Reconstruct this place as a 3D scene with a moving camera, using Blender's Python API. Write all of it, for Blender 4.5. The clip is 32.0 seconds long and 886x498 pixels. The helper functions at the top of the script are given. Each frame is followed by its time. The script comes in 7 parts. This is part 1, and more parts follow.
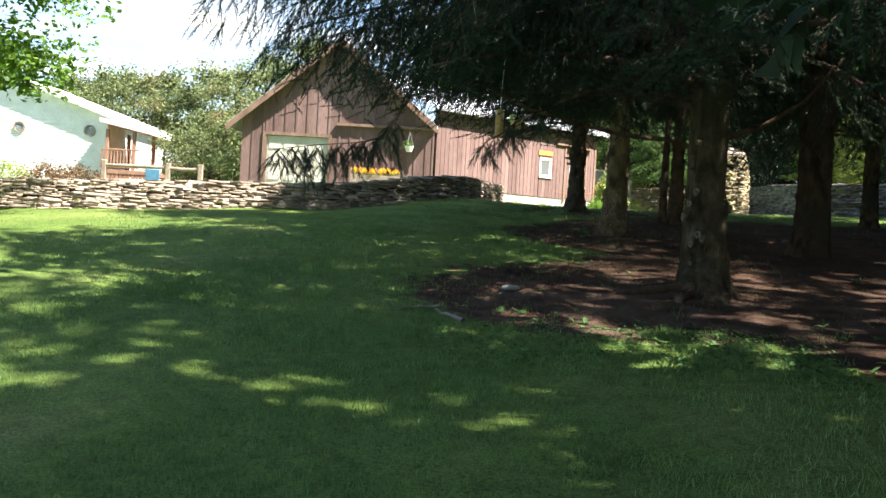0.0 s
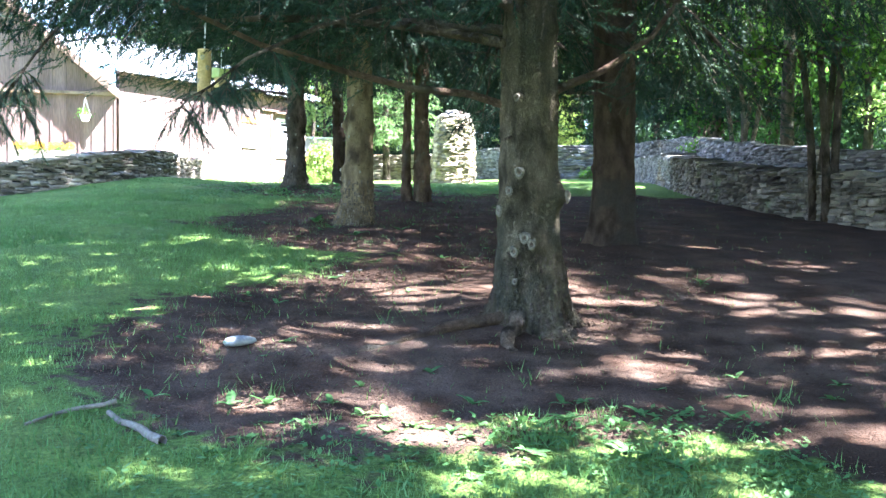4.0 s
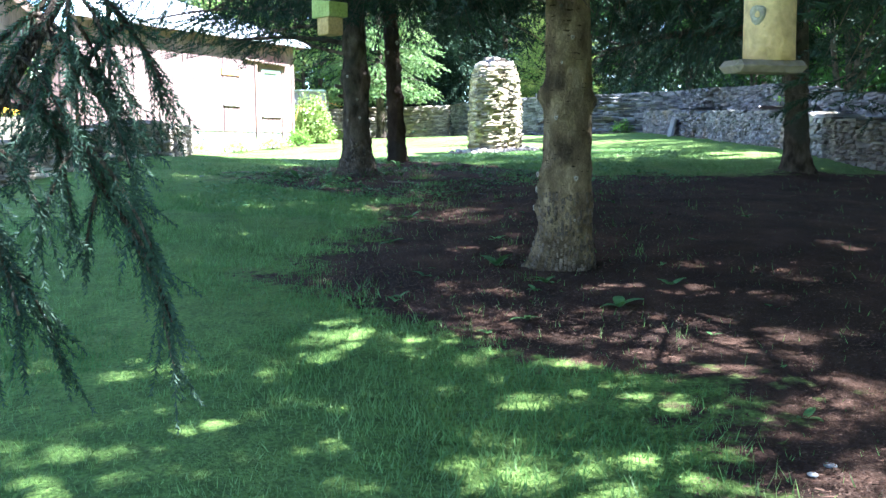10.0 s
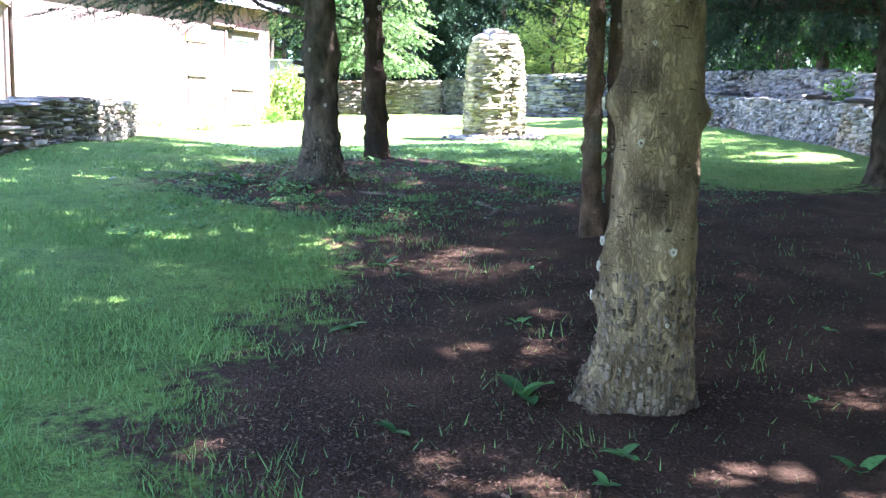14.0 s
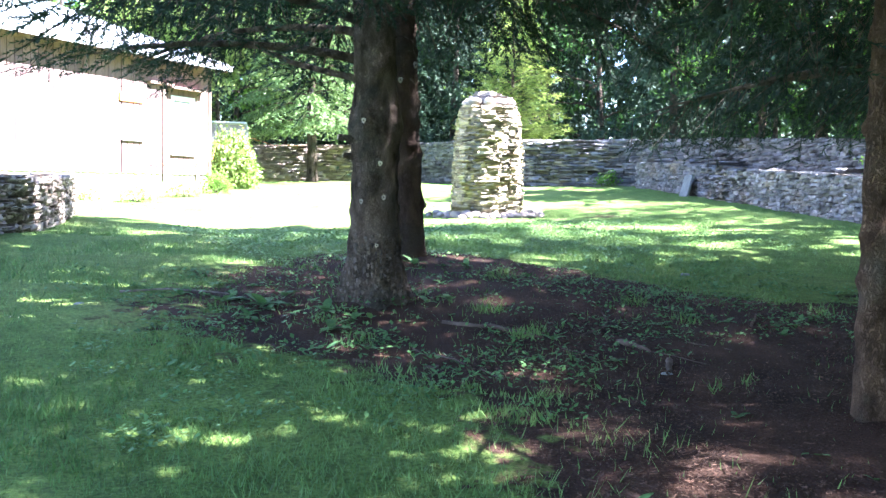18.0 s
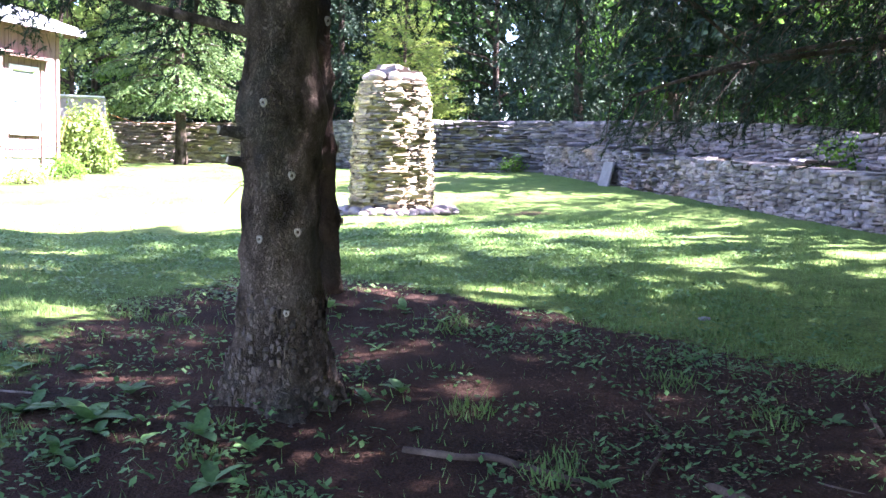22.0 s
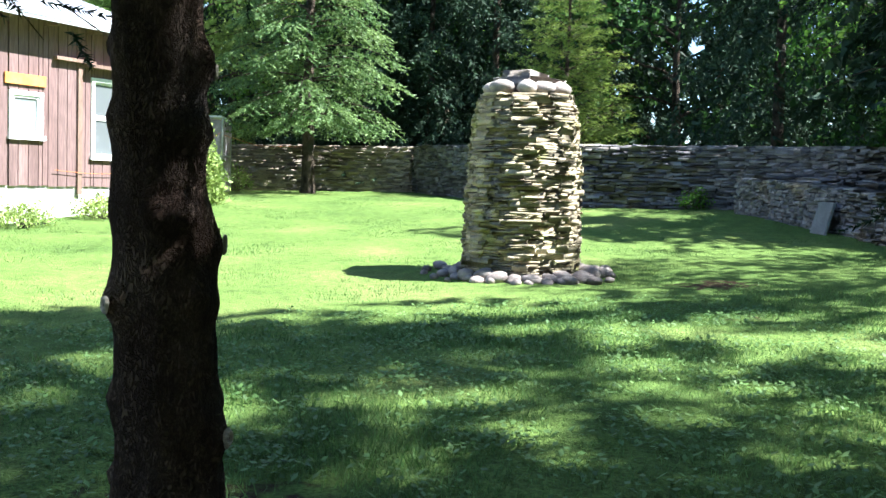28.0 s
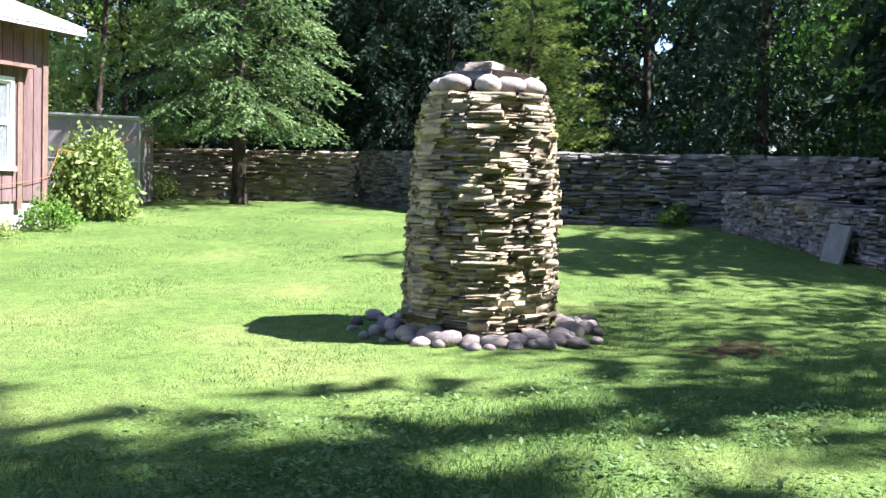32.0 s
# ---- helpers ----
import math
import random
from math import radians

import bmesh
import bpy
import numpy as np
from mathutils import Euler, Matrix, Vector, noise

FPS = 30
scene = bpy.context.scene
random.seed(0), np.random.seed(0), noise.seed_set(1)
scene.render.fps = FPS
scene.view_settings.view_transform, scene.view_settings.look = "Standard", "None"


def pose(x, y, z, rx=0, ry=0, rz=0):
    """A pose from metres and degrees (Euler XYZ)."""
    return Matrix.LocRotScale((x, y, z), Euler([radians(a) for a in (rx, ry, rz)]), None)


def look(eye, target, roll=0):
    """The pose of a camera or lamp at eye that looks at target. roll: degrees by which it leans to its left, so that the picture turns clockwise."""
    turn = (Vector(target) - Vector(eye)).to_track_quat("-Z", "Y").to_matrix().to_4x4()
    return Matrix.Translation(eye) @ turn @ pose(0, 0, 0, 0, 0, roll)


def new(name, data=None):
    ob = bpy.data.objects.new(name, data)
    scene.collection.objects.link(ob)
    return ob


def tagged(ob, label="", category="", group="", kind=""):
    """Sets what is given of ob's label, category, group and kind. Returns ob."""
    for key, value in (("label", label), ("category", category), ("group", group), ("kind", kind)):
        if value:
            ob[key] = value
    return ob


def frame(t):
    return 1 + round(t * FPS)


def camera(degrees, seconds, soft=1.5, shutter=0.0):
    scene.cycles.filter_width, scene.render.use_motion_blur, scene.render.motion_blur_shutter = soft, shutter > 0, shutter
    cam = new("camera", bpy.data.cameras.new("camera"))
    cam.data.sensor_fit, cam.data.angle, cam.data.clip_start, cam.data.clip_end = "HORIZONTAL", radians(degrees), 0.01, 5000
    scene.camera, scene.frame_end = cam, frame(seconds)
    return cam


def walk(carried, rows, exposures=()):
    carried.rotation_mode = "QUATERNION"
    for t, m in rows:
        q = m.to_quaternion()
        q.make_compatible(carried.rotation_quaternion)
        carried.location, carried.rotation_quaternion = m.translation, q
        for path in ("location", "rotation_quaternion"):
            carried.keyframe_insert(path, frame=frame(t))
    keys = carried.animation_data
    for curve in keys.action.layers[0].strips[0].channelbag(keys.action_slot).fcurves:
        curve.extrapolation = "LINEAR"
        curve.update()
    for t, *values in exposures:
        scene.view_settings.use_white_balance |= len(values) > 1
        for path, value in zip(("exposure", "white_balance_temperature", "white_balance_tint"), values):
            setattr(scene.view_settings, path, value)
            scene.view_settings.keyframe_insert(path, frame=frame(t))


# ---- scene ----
cam = camera(47.7, 32.0)
PATH = [
    (0, (0.706, -0.083, 1.74), (0.647, 1.916, 1.709), 3.3),
    (0.5, (0.777, 0.342, 1.7), (0.808, 2.341, 1.657), 3.2),
    (1, (0.761, 0.856, 1.741), (0.933, 2.849, 1.701), 2.4),
    (1.5, (0.77, 1.288, 1.765), (1.038, 3.27, 1.733), 3.0),
    (2, (0.581, 1.889, 1.825), (0.933, 3.857, 1.792), 1.7),
    (2.5, (0.724, 2.374, 1.887), (1.192, 4.318, 1.838), 0.4),
    (4.5, (0.648, 4.338, 2.121), (1.21, 6.256, 2.042), 0.7),
    (5, (0.557, 4.886, 2.205), (1.194, 6.781, 2.136), 0.1),
    (5.5, (0.472, 5.352, 2.262), (1.091, 7.252, 2.183), 1.5),
    (6, (0.343, 5.817, 2.301), (1.021, 7.696, 2.206), 2.2),
    (6.5, (0.296, 6.338, 2.342), (0.966, 8.221, 2.264), 1.2),
    (7, (0.134, 6.823, 2.407), (0.74, 8.728, 2.349), -0.3),
    (7.5, (0.022, 7.278, 2.495), (0.578, 9.196, 2.395), -0.6),
    (8, (-0.053, 7.735, 2.535), (0.411, 9.677, 2.431), -0.3),
    (8.5, (-0.189, 8.183, 2.609), (0.259, 10.128, 2.479), 0.1),
    (9, (-0.258, 8.61, 2.615), (0.185, 10.553, 2.448), 0.7),
    (9.5, (-0.303, 9.045, 2.661), (0.199, 10.973, 2.486), -0.8),
    (10, (-0.223, 9.515, 2.695), (0.407, 11.404, 2.506), -0.6),
    (10.5, (-0.076, 9.916, 2.753), (0.605, 11.786, 2.557), -1.0),
    (11, (0.032, 10.362, 2.793), (0.812, 12.188, 2.552), -0.8),
    (11.5, (0.143, 10.707, 2.81), (0.857, 12.568, 2.641), 1.4),
    (12, (0.239, 11.175, 2.833), (0.924, 13.047, 2.666), -0.1),
    (12.5, (0.393, 11.502, 2.814), (1.062, 13.378, 2.625), -1.5),
    (13, (0.569, 11.888, 2.815), (1.198, 13.772, 2.579), 0.2),
    (13.5, (0.649, 12.224, 2.918), (1.3, 14.096, 2.645), 0.6),
    (14, (0.783, 12.569, 2.999), (1.435, 14.444, 2.754), 0.9),
    (14.5, (0.814, 12.97, 3.033), (1.398, 14.871, 2.823), -0.1),
    (15, (0.774, 13.343, 3.121), (1.354, 15.246, 2.908), -1.0),
    (15.5, (0.779, 13.718, 3.169), (1.334, 15.632, 3.005), -0.6),
    (17.5, (0.368, 15.348, 3.279), (1.098, 17.206, 3.159), 0.8),
    (18, (0.425, 15.793, 3.27), (1.244, 17.614, 3.144), 1.0),
    (18.5, (0.455, 16.171, 3.296), (1.302, 17.976, 3.145), 0.9),
    (19, (0.515, 16.558, 3.344), (1.415, 18.33, 3.121), 0.2),
    (19.5, (0.644, 16.929, 3.378), (1.531, 18.71, 3.171), 1.1),
    (20, (0.748, 17.319, 3.399), (1.68, 19.08, 3.223), 0.3),
    (20.5, (0.903, 17.651, 3.395), (1.905, 19.371, 3.198), -0.5),
    (21, (1.002, 17.894, 3.456), (2.012, 19.611, 3.277), 0.3),
    (21.5, (1.129, 18.271, 3.47), (2.146, 19.985, 3.302), 1.0),
    (22, (1.283, 18.535, 3.479), (2.32, 20.237, 3.312), 1.3),
    (22.5, (1.46, 18.838, 3.526), (2.421, 20.584, 3.355), 0.9),
    (23, (1.623, 19.228, 3.573), (2.53, 21.003, 3.409), 0.6),
    (23.5, (1.828, 19.531, 3.595), (2.689, 21.329, 3.439), 1.8),
    (24, (2.065, 19.926, 3.621), (2.897, 21.739, 3.474), 2.5),
    (24.5, (2.271, 20.236, 3.667), (3.121, 22.042, 3.549), 1.2),
    (25, (2.512, 20.469, 3.688), (3.308, 22.302, 3.599), 1.4),
    (25.5, (2.771, 20.744, 3.701), (3.569, 22.575, 3.596), 1.8),
    (27.5, (3.716, 21.984, 3.692), (4.496, 23.822, 3.579), 1.2),
    (28, (3.872, 22.256, 3.766), (4.598, 24.115, 3.629), 1.9),
    (28.5, (4.01, 22.667, 3.786), (4.75, 24.518, 3.621), 1.2),
    (29, (4.276, 23.016, 3.811), (4.995, 24.873, 3.627), 1.7),
    (29.5, (4.388, 23.365, 3.832), (5.111, 25.223, 3.674), 2.0),
    (30, (4.517, 23.692, 3.919), (5.279, 25.532, 3.739), 2.6),
    (30.5, (4.707, 23.939, 3.922), (5.466, 25.78, 3.733), 2.8),
    (31, (4.784, 24.234, 3.967), (5.588, 26.059, 3.812), 1.4),
    (31.5, (4.878, 24.473, 4.015), (5.727, 26.279, 3.884), 1.3),
    (32, (5.028, 24.729, 3.998), (5.834, 26.555, 3.864), 2.1),
]
EXPOSURES = [(0, 2.32, 6750, 11), (0.5, 2.88, 6350, 10), (1, 3.36, 6050, 7), (2, 4.15, 5600, 1), (4.5, 4.6, 5500, 13), (6, 4.38, 5450, 12), (7, 4.4, 5300, 10), (8, 4.28, 5200, 8), (9, 4.0, 5080, 6), (10, 3.98, 5250, 11), (11, 4.42, 5350, 15), (13, 4.8, 5450, 19), (14, 4.74, 5450, 19), (15, 4.64, 5520, 19), (18, 4.4, 5480, 21), (20, 4.37, 5700, 30), (21, 4.33, 5750, 34), (22, 4.17, 5700, 37), (24, 3.65, 5350, 33), (25.5, 3.15, 5300, 24), (27.5, 2.62, 5750, 5), (29, 2.48, 5480, 12), (31, 2.33, 5600, 16), (32, 2.34, 5750, 18)]
walk(cam, [(t, look(eye, target, roll)) for t, eye, target, roll in PATH], EXPOSURES)
# ---- light ----
SUN = Vector((0.915, -0.404, 0.0)).normalized() * math.cos(radians(54)) + Vector((0, 0, math.sin(radians(54))))
world = bpy.data.worlds.new("sky")
scene.world = world
world.use_nodes = True
wn = world.node_tree.nodes
sky = wn.new("ShaderNodeTexSky")
sky.sky_type = "NISHITA"
sky.sun_disc = False
sky.sun_elevation = radians(54)
sky.sun_rotation = math.atan2(SUN.x, SUN.y)
sky.air_density, sky.dust_density, sky.ozone_density = 0.9, 0.2, 1.0
world.node_tree.links.new(sky.outputs[0], wn["Background"].inputs[0])
wn["Background"].inputs[1].default_value = 0.065
lamp = bpy.data.lights.new("sun", "SUN")
lamp.energy, lamp.angle, lamp.color = 5.0, radians(0.8), (1.0, 0.95, 0.88)
sun = new("sun", lamp)
sun.matrix_world = look(SUN * 60, (0, 0, 0))

# ---- materials ----
def surf(name, c1, c2, scale=6.0, fine=60.0, rough=0.8, bump=0.25, c3=None, rand=0.0, metal=0.0, stretch=(1, 1, 1), spec=0.3,
         trans=0.0, c3_scale=0.8, c3_at=0.62, island=True):
    """Two-scale noise colour with fine relief; rand: value spread from piece to piece."""
    m = bpy.data.materials.new(name)
    m.use_nodes = True
    nt = m.node_tree
    n, l = nt.nodes, nt.links
    b = n["Principled BSDF"]
    geo = n.new("ShaderNodeNewGeometry")
    mp = n.new("ShaderNodeMapping")
    mp.inputs["Scale"].default_value = stretch
    l.new(geo.outputs["Position"], mp.inputs[0])

    def noise_at(sc, detail=4.0):
        t = n.new("ShaderNodeTexNoise")
        t.inputs["Scale"].default_value = sc
        t.inputs["Detail"].default_value = detail
        l.new(mp.outputs[0], t.inputs["Vector"])
        return t
    big, small = noise_at(scale), noise_at(fine, 6.0)
    ramp = n.new("ShaderNodeValToRGB")
    ramp.color_ramp.elements[0].position, ramp.color_ramp.elements[1].position = 0.32, 0.68
    ramp.color_ramp.elements[0].color, ramp.color_ramp.elements[1].color = (*c1, 1), (*c2, 1)
    l.new(big.outputs["Fac"], ramp.inputs[0])
    col = ramp.outputs[0]
    if c3:
        third = noise_at(c3_scale, 5.0)
        r3 = n.new("ShaderNodeMapRange")
        r3.inputs[1].default_value, r3.inputs[2].default_value = c3_at, c3_at + 0.12
        l.new(third.outputs["Fac"], r3.inputs[0])
        mix = n.new("ShaderNodeMixRGB")
        l.new(r3.outputs[0], mix.inputs[0])
        l.new(col, mix.inputs[1])
        mix.inputs[2].default_value = (*c3, 1)
        col = mix.outputs[0]
    grain = n.new("ShaderNodeMapRange")
    grain.inputs[1].default_value, grain.inputs[2].default_value = 0.25, 0.75
    grain.inputs[3].default_value, grain.inputs[4].default_value = 0.72, 1.28
    l.new(small.outputs["Fac"], grain.inputs[0])
    val = grain.outputs[0]
    if rand:
        info = n.new("ShaderNodeObjectInfo")
        add = n.new("ShaderNodeMath")
        add.operation = "ADD"
        l.new(info.outputs["Random"], add.inputs[0])
        if island:
            l.new(geo.outputs["Random Per Island"], add.inputs[1])
        fr = n.new("ShaderNodeMath")
        fr.operation = "FRACT"
        l.new(add.outputs[0], fr.inputs[0])
        rr = n.new("ShaderNodeMapRange")
        rr.inputs[3].default_value, rr.inputs[4].default_value = 1 - rand, 1 + rand
        l.new(fr.outputs[0], rr.inputs[0])
        mul = n.new("ShaderNodeMath")
        mul.operation = "MULTIPLY"
        l.new(val, mul.inputs[0])
        l.new(rr.outputs[0], mul.inputs[1])
        val = mul.outputs[0]
    tint = n.new("ShaderNodeVectorMath")
    tint.operation = "SCALE"
    l.new(col, tint.inputs[0])
    l.new(val, tint.inputs["Scale"])
    l.new(tint.outputs[0], b.inputs["Base Color"])
    b.inputs["Roughness"].default_value = rough
    b.inputs["Metallic"].default_value = metal
    b.inputs["Specular IOR Level"].default_value = spec
    if bump:
        bp = n.new("ShaderNodeBump")
        bp.inputs["Strength"].default_value = bump
        bp.inputs["Distance"].default_value = 0.02
        l.new(small.outputs["Fac"], bp.inputs["Height"])
        l.new(bp.outputs[0], b.inputs["Normal"])
    if trans:
        tr = n.new("ShaderNodeBsdfTranslucent")
        l.new(tint.outputs[0], tr.inputs[0])
        ms = n.new("ShaderNodeMixShader")
        ms.inputs[0].default_value = trans
        l.new(b.outputs[0], ms.inputs[1])
        l.new(tr.outputs[0], ms.inputs[2])
        l.new(ms.outputs[0], n["Material Output"].inputs[0])
    return m


def bark_material(name, dark, light, moss, cells=60.0, crack_dark=0.68, spread=0.16, relief=0.02, dashes=False):
    """Scaly bark: uneven plates with dark cracks, mottled with grey-green lichen."""
    m = bpy.data.materials.new(name)
    m.use_nodes = True
    n, l = m.node_tree.nodes, m.node_tree.links
    b = n["Principled BSDF"]
    geo = n.new("ShaderNodeNewGeometry")
    mp = n.new("ShaderNodeMapping")
    mp.inputs["Scale"].default_value = (1, 1, 0.5)
    l.new(geo.outputs["Position"], mp.inputs[0])
    warp = n.new("ShaderNodeTexNoise")
    warp.inputs["Scale"].default_value, warp.inputs["Detail"].default_value = 22, 7
    l.new(mp.outputs[0], warp.inputs["Vector"])
    push = n.new("ShaderNodeVectorMath")
    push.operation = "MULTIPLY_ADD"
    l.new(warp.outputs["Color"], push.inputs[0])
    push.inputs[1].default_value = (0.16, 0.16, 0.16)
    l.new(mp.outputs[0], push.inputs[2])
    vor = n.new("ShaderNodeTexVoronoi")
    vor.feature = "DISTANCE_TO_EDGE"
    vor.inputs["Scale"].default_value = cells
    l.new(push.outputs[0], vor.inputs["Vector"])
    crack = n.new("ShaderNodeMapRange")
    crack.inputs[2].default_value = 0.22
    l.new(vor.outputs["Distance"], crack.inputs[0])
    tone = n.new("ShaderNodeTexNoise")
    tone.inputs["Scale"].default_value, tone.inputs["Detail"].default_value = 9, 9
    l.new(mp.outputs[0], tone.inputs["Vector"])
    ramp = n.new("ShaderNodeValToRGB")
    ramp.color_ramp.elements[0].position, ramp.color_ramp.elements[1].position = 0.51 - spread, 0.51 + spread
    ramp.color_ramp.elements[0].color, ramp.color_ramp.elements[1].color = (*dark, 1), (*light, 1)
    l.new(tone.outputs["Fac"], ramp.inputs[0])
    patch = n.new("ShaderNodeTexNoise")
    patch.inputs["Scale"].default_value, patch.inputs["Detail"].default_value = 2.6, 6
    l.new(geo.outputs["Position"], patch.inputs["Vector"])
    pr = n.new("ShaderNodeMapRange")
    pr.inputs[1].default_value, pr.inputs[2].default_value = 0.52, 0.66
    l.new(patch.outputs["Fac"], pr.inputs[0])
    mix = n.new("ShaderNodeMixRGB")
    l.new(pr.outputs[0], mix.inputs[0])
    l.new(ramp.outputs[0], mix.inputs[1])
    mix.inputs[2].default_value = (*moss, 1)
    dk = n.new("ShaderNodeMapRange")
    dk.inputs[3].default_value, dk.inputs[4].default_value = crack_dark, 1.06
    l.new(crack.outputs[0], dk.inputs[0])
    val = dk.outputs[0]
    if dashes:
        # short dark cross marks on the smooth bark
        mp2 = n.new("ShaderNodeMapping")
        mp2.inputs["Scale"].default_value = (13, 13, 60)
        l.new(geo.outputs["Position"], mp2.inputs[0])
        mark = n.new("ShaderNodeTexNoise")
        mark.inputs["Scale"].default_value, mark.inputs["Detail"].default_value = 1.0, 2
        l.new(mp2.outputs[0], mark.inputs["Vector"])
        cut = n.new("ShaderNodeMapRange")
        cut.inputs[1].default_value, cut.inputs[2].default_value = 0.67, 0.71
        cut.inputs[3].default_value, cut.inputs[4].default_value = 1.0, 0.25
        l.new(mark.outputs["Fac"], cut.inputs[0])
        mul = n.new("ShaderNodeMath")
        mul.operation = "MULTIPLY"
        l.new(val, mul.inputs[0])
        l.new(cut.outputs[0], mul.inputs[1])
        val = mul.outputs[0]
    tint = n.new("ShaderNodeVectorMath")
    tint.operation = "SCALE"
    l.new(mix.outputs[0], tint.inputs[0])
    l.new(val, tint.inputs["Scale"])
    l.new(tint.outputs[0], b.inputs["Base Color"])
    b.inputs["Roughness"].default_value = 0.92
    b.inputs["Specular IOR Level"].default_value = 0.055
    add = n.new("ShaderNodeMath")
    add.operation = "MULTIPLY_ADD"
    l.new(tone.outputs["Fac"], add.inputs[0])
    add.inputs[1].default_value = 0.9
    l.new(crack.outputs[0], add.inputs[2])
    bp = n.new("ShaderNodeBump")
    bp.inputs["Strength"].default_value, bp.inputs["Distance"].default_value = 1.0, relief
    l.new(add.outputs[0], bp.inputs["Height"])
    l.new(bp.outputs[0], b.inputs["Normal"])
    return m


M = {}
M["bark"] = bark_material("spruce_bark", (0.054, 0.04, 0.03), (0.22, 0.168, 0.128), (0.105, 0.096, 0.078))
M["bark_red"] = bark_material("reddish_bark", (0.05, 0.032, 0.024), (0.135, 0.092, 0.066), (0.075, 0.06, 0.048))
M["bark_pale"] = bark_material("pale_bark", (0.105, 0.075, 0.046), (0.3, 0.225, 0.135), (0.07, 0.05, 0.034), 30, 0.8, 0.2, 0.009, True)
M["bark_orange"] = bark_material("orange_bark", (0.07, 0.045, 0.032), (0.19, 0.125, 0.085), (0.13, 0.11, 0.085), 44, 0.75, 0.2, 0.014)
M["bark_olive"] = bark_material("olive_bark", (0.05, 0.04, 0.028), (0.2, 0.16, 0.108), (0.085, 0.075, 0.052), 48, 0.72, 0.18, 0.014)
M["bark_scale"] = surf("brown_bark_scales", (0.07, 0.052, 0.036), (0.17, 0.13, 0.092), 5, 80, 0.92, 0.5, rand=0.3)
M["bark_flake"] = surf("grey_bark_flakes", (0.055, 0.042, 0.033), (0.15, 0.118, 0.092), 5, 80, 0.92, 0.5, rand=0.3)
M["knot"] = surf("cut_knot_wood", (0.24, 0.21, 0.17), (0.42, 0.37, 0.3), 30, 120, 0.8, 0.4)
M["knot_grey"] = surf("weathered_knot_wood", (0.085, 0.071, 0.053), (0.165, 0.138, 0.108), 30, 120, 0.9, 0.5)
M["knot_dark"] = surf("knot_hollow", (0.05, 0.035, 0.025), (0.10, 0.07, 0.05), 30, 90, 0.95, 0.4)
# Lighter needle copy; skylight on the near hanging boughs is put into its colour.
M["needles_skylit"] = surf("skylit_spruce_needles", (0.025, 0.052, 0.034), (0.06, 0.1, 0.062), 1.2, 9, 0.6, 0, rand=0.3, trans=0.25, spec=0.25)
M["needles"] = surf("spruce_needles", (0.012, 0.028, 0.017), (0.032, 0.055, 0.029), 1.2, 9, 0.65, 0, rand=0.35, trans=0.15, spec=0.2)
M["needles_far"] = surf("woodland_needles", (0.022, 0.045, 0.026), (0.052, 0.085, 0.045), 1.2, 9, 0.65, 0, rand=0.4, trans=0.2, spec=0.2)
# Paler needle copy; the sunlit look of the wall spruce is in its colour.
M["needles_sunlit"] = surf("sunny_spruce_needles", (0.085, 0.155, 0.05), (0.19, 0.27, 0.09), 1.0, 8, 0.55, 0, rand=0.35, trans=0.35)
M["leaf_lime"] = surf("yellow_green_leaf", (0.15, 0.22, 0.05), (0.28, 0.35, 0.09), 2.0, 20, 0.6, 0, rand=0.3, trans=0.3)
M["needles_yellow"] = surf("young_pine_needles", (0.17, 0.26, 0.05), (0.3, 0.37, 0.08), 1.0, 8, 0.6, 0, rand=0.3, trans=0.35)
M["leaf"] = surf("leaves", (0.075, 0.17, 0.025), (0.17, 0.29, 0.05), 0.9, 7, 0.62, 0, rand=0.4, trans=0.45, spec=0.15)
# Brighter leaf copy that paints in sun through the leaves behind the bench wall.
M["leaf_sunlit"] = surf("sunlit_yellow_green_leaves", (0.15, 0.26, 0.04), (0.28, 0.41, 0.085), 0.9, 7, 0.6, 0, rand=0.4, trans=0.55, spec=0.15)
M["leaf_dark"] = surf("dark_leaves", (0.042, 0.10, 0.027), (0.09, 0.175, 0.045), 0.9, 7, 0.62, 0, rand=0.4, trans=0.4, spec=0.15)
# Muted olive and rust leaves; distance haze is mixed into the colour.
M["leaf_hazy"] = surf("hazed_distant_leaves", (0.10, 0.135, 0.055), (0.19, 0.22, 0.095), 0.6, 5, 0.65, 0, rand=0.35, trans=0.35, c3=(0.2, 0.15, 0.075), c3_scale=0.35, c3_at=0.58, spec=0.12)
M["leaf_light"] = surf("pale_leaves", (0.19, 0.28, 0.07), (0.34, 0.42, 0.12), 0.9, 7, 0.5, 0, rand=0.35, trans=0.45, c3=(0.30, 0.21, 0.08), c3_at=0.70)
M["leaf_red"] = surf("reddish_shrub_leaves", (0.10, 0.06, 0.03), (0.19, 0.11, 0.05), 1.5, 9, 0.6, 0, rand=0.4, trans=0.3, c3=(0.10, 0.14, 0.03))
M["bloom"] = surf("faded_flower_heads", (0.34, 0.33, 0.12), (0.52, 0.44, 0.24), 8, 40, 0.7, 0.1, rand=0.2, trans=0.2)
M["marigold"] = surf("orange_yellow_petals", (0.80, 0.36, 0.01), (0.92, 0.58, 0.03), 8, 40, 0.6, 0, rand=0.2, trans=0.3)
M["blade"] = surf("grass_blades", (0.084, 0.165, 0.042), (0.166, 0.266, 0.08), 0.5, 5, 0.5, 0, rand=0.3, trans=0.35, c3=(0.18, 0.19, 0.08), c3_scale=0.7, c3_at=0.68)
M["weed"] = surf("weed_leaves", (0.052, 0.13, 0.036), (0.12, 0.23, 0.07), 8, 60, 0.6, 0.1, rand=0.25, trans=0.3)
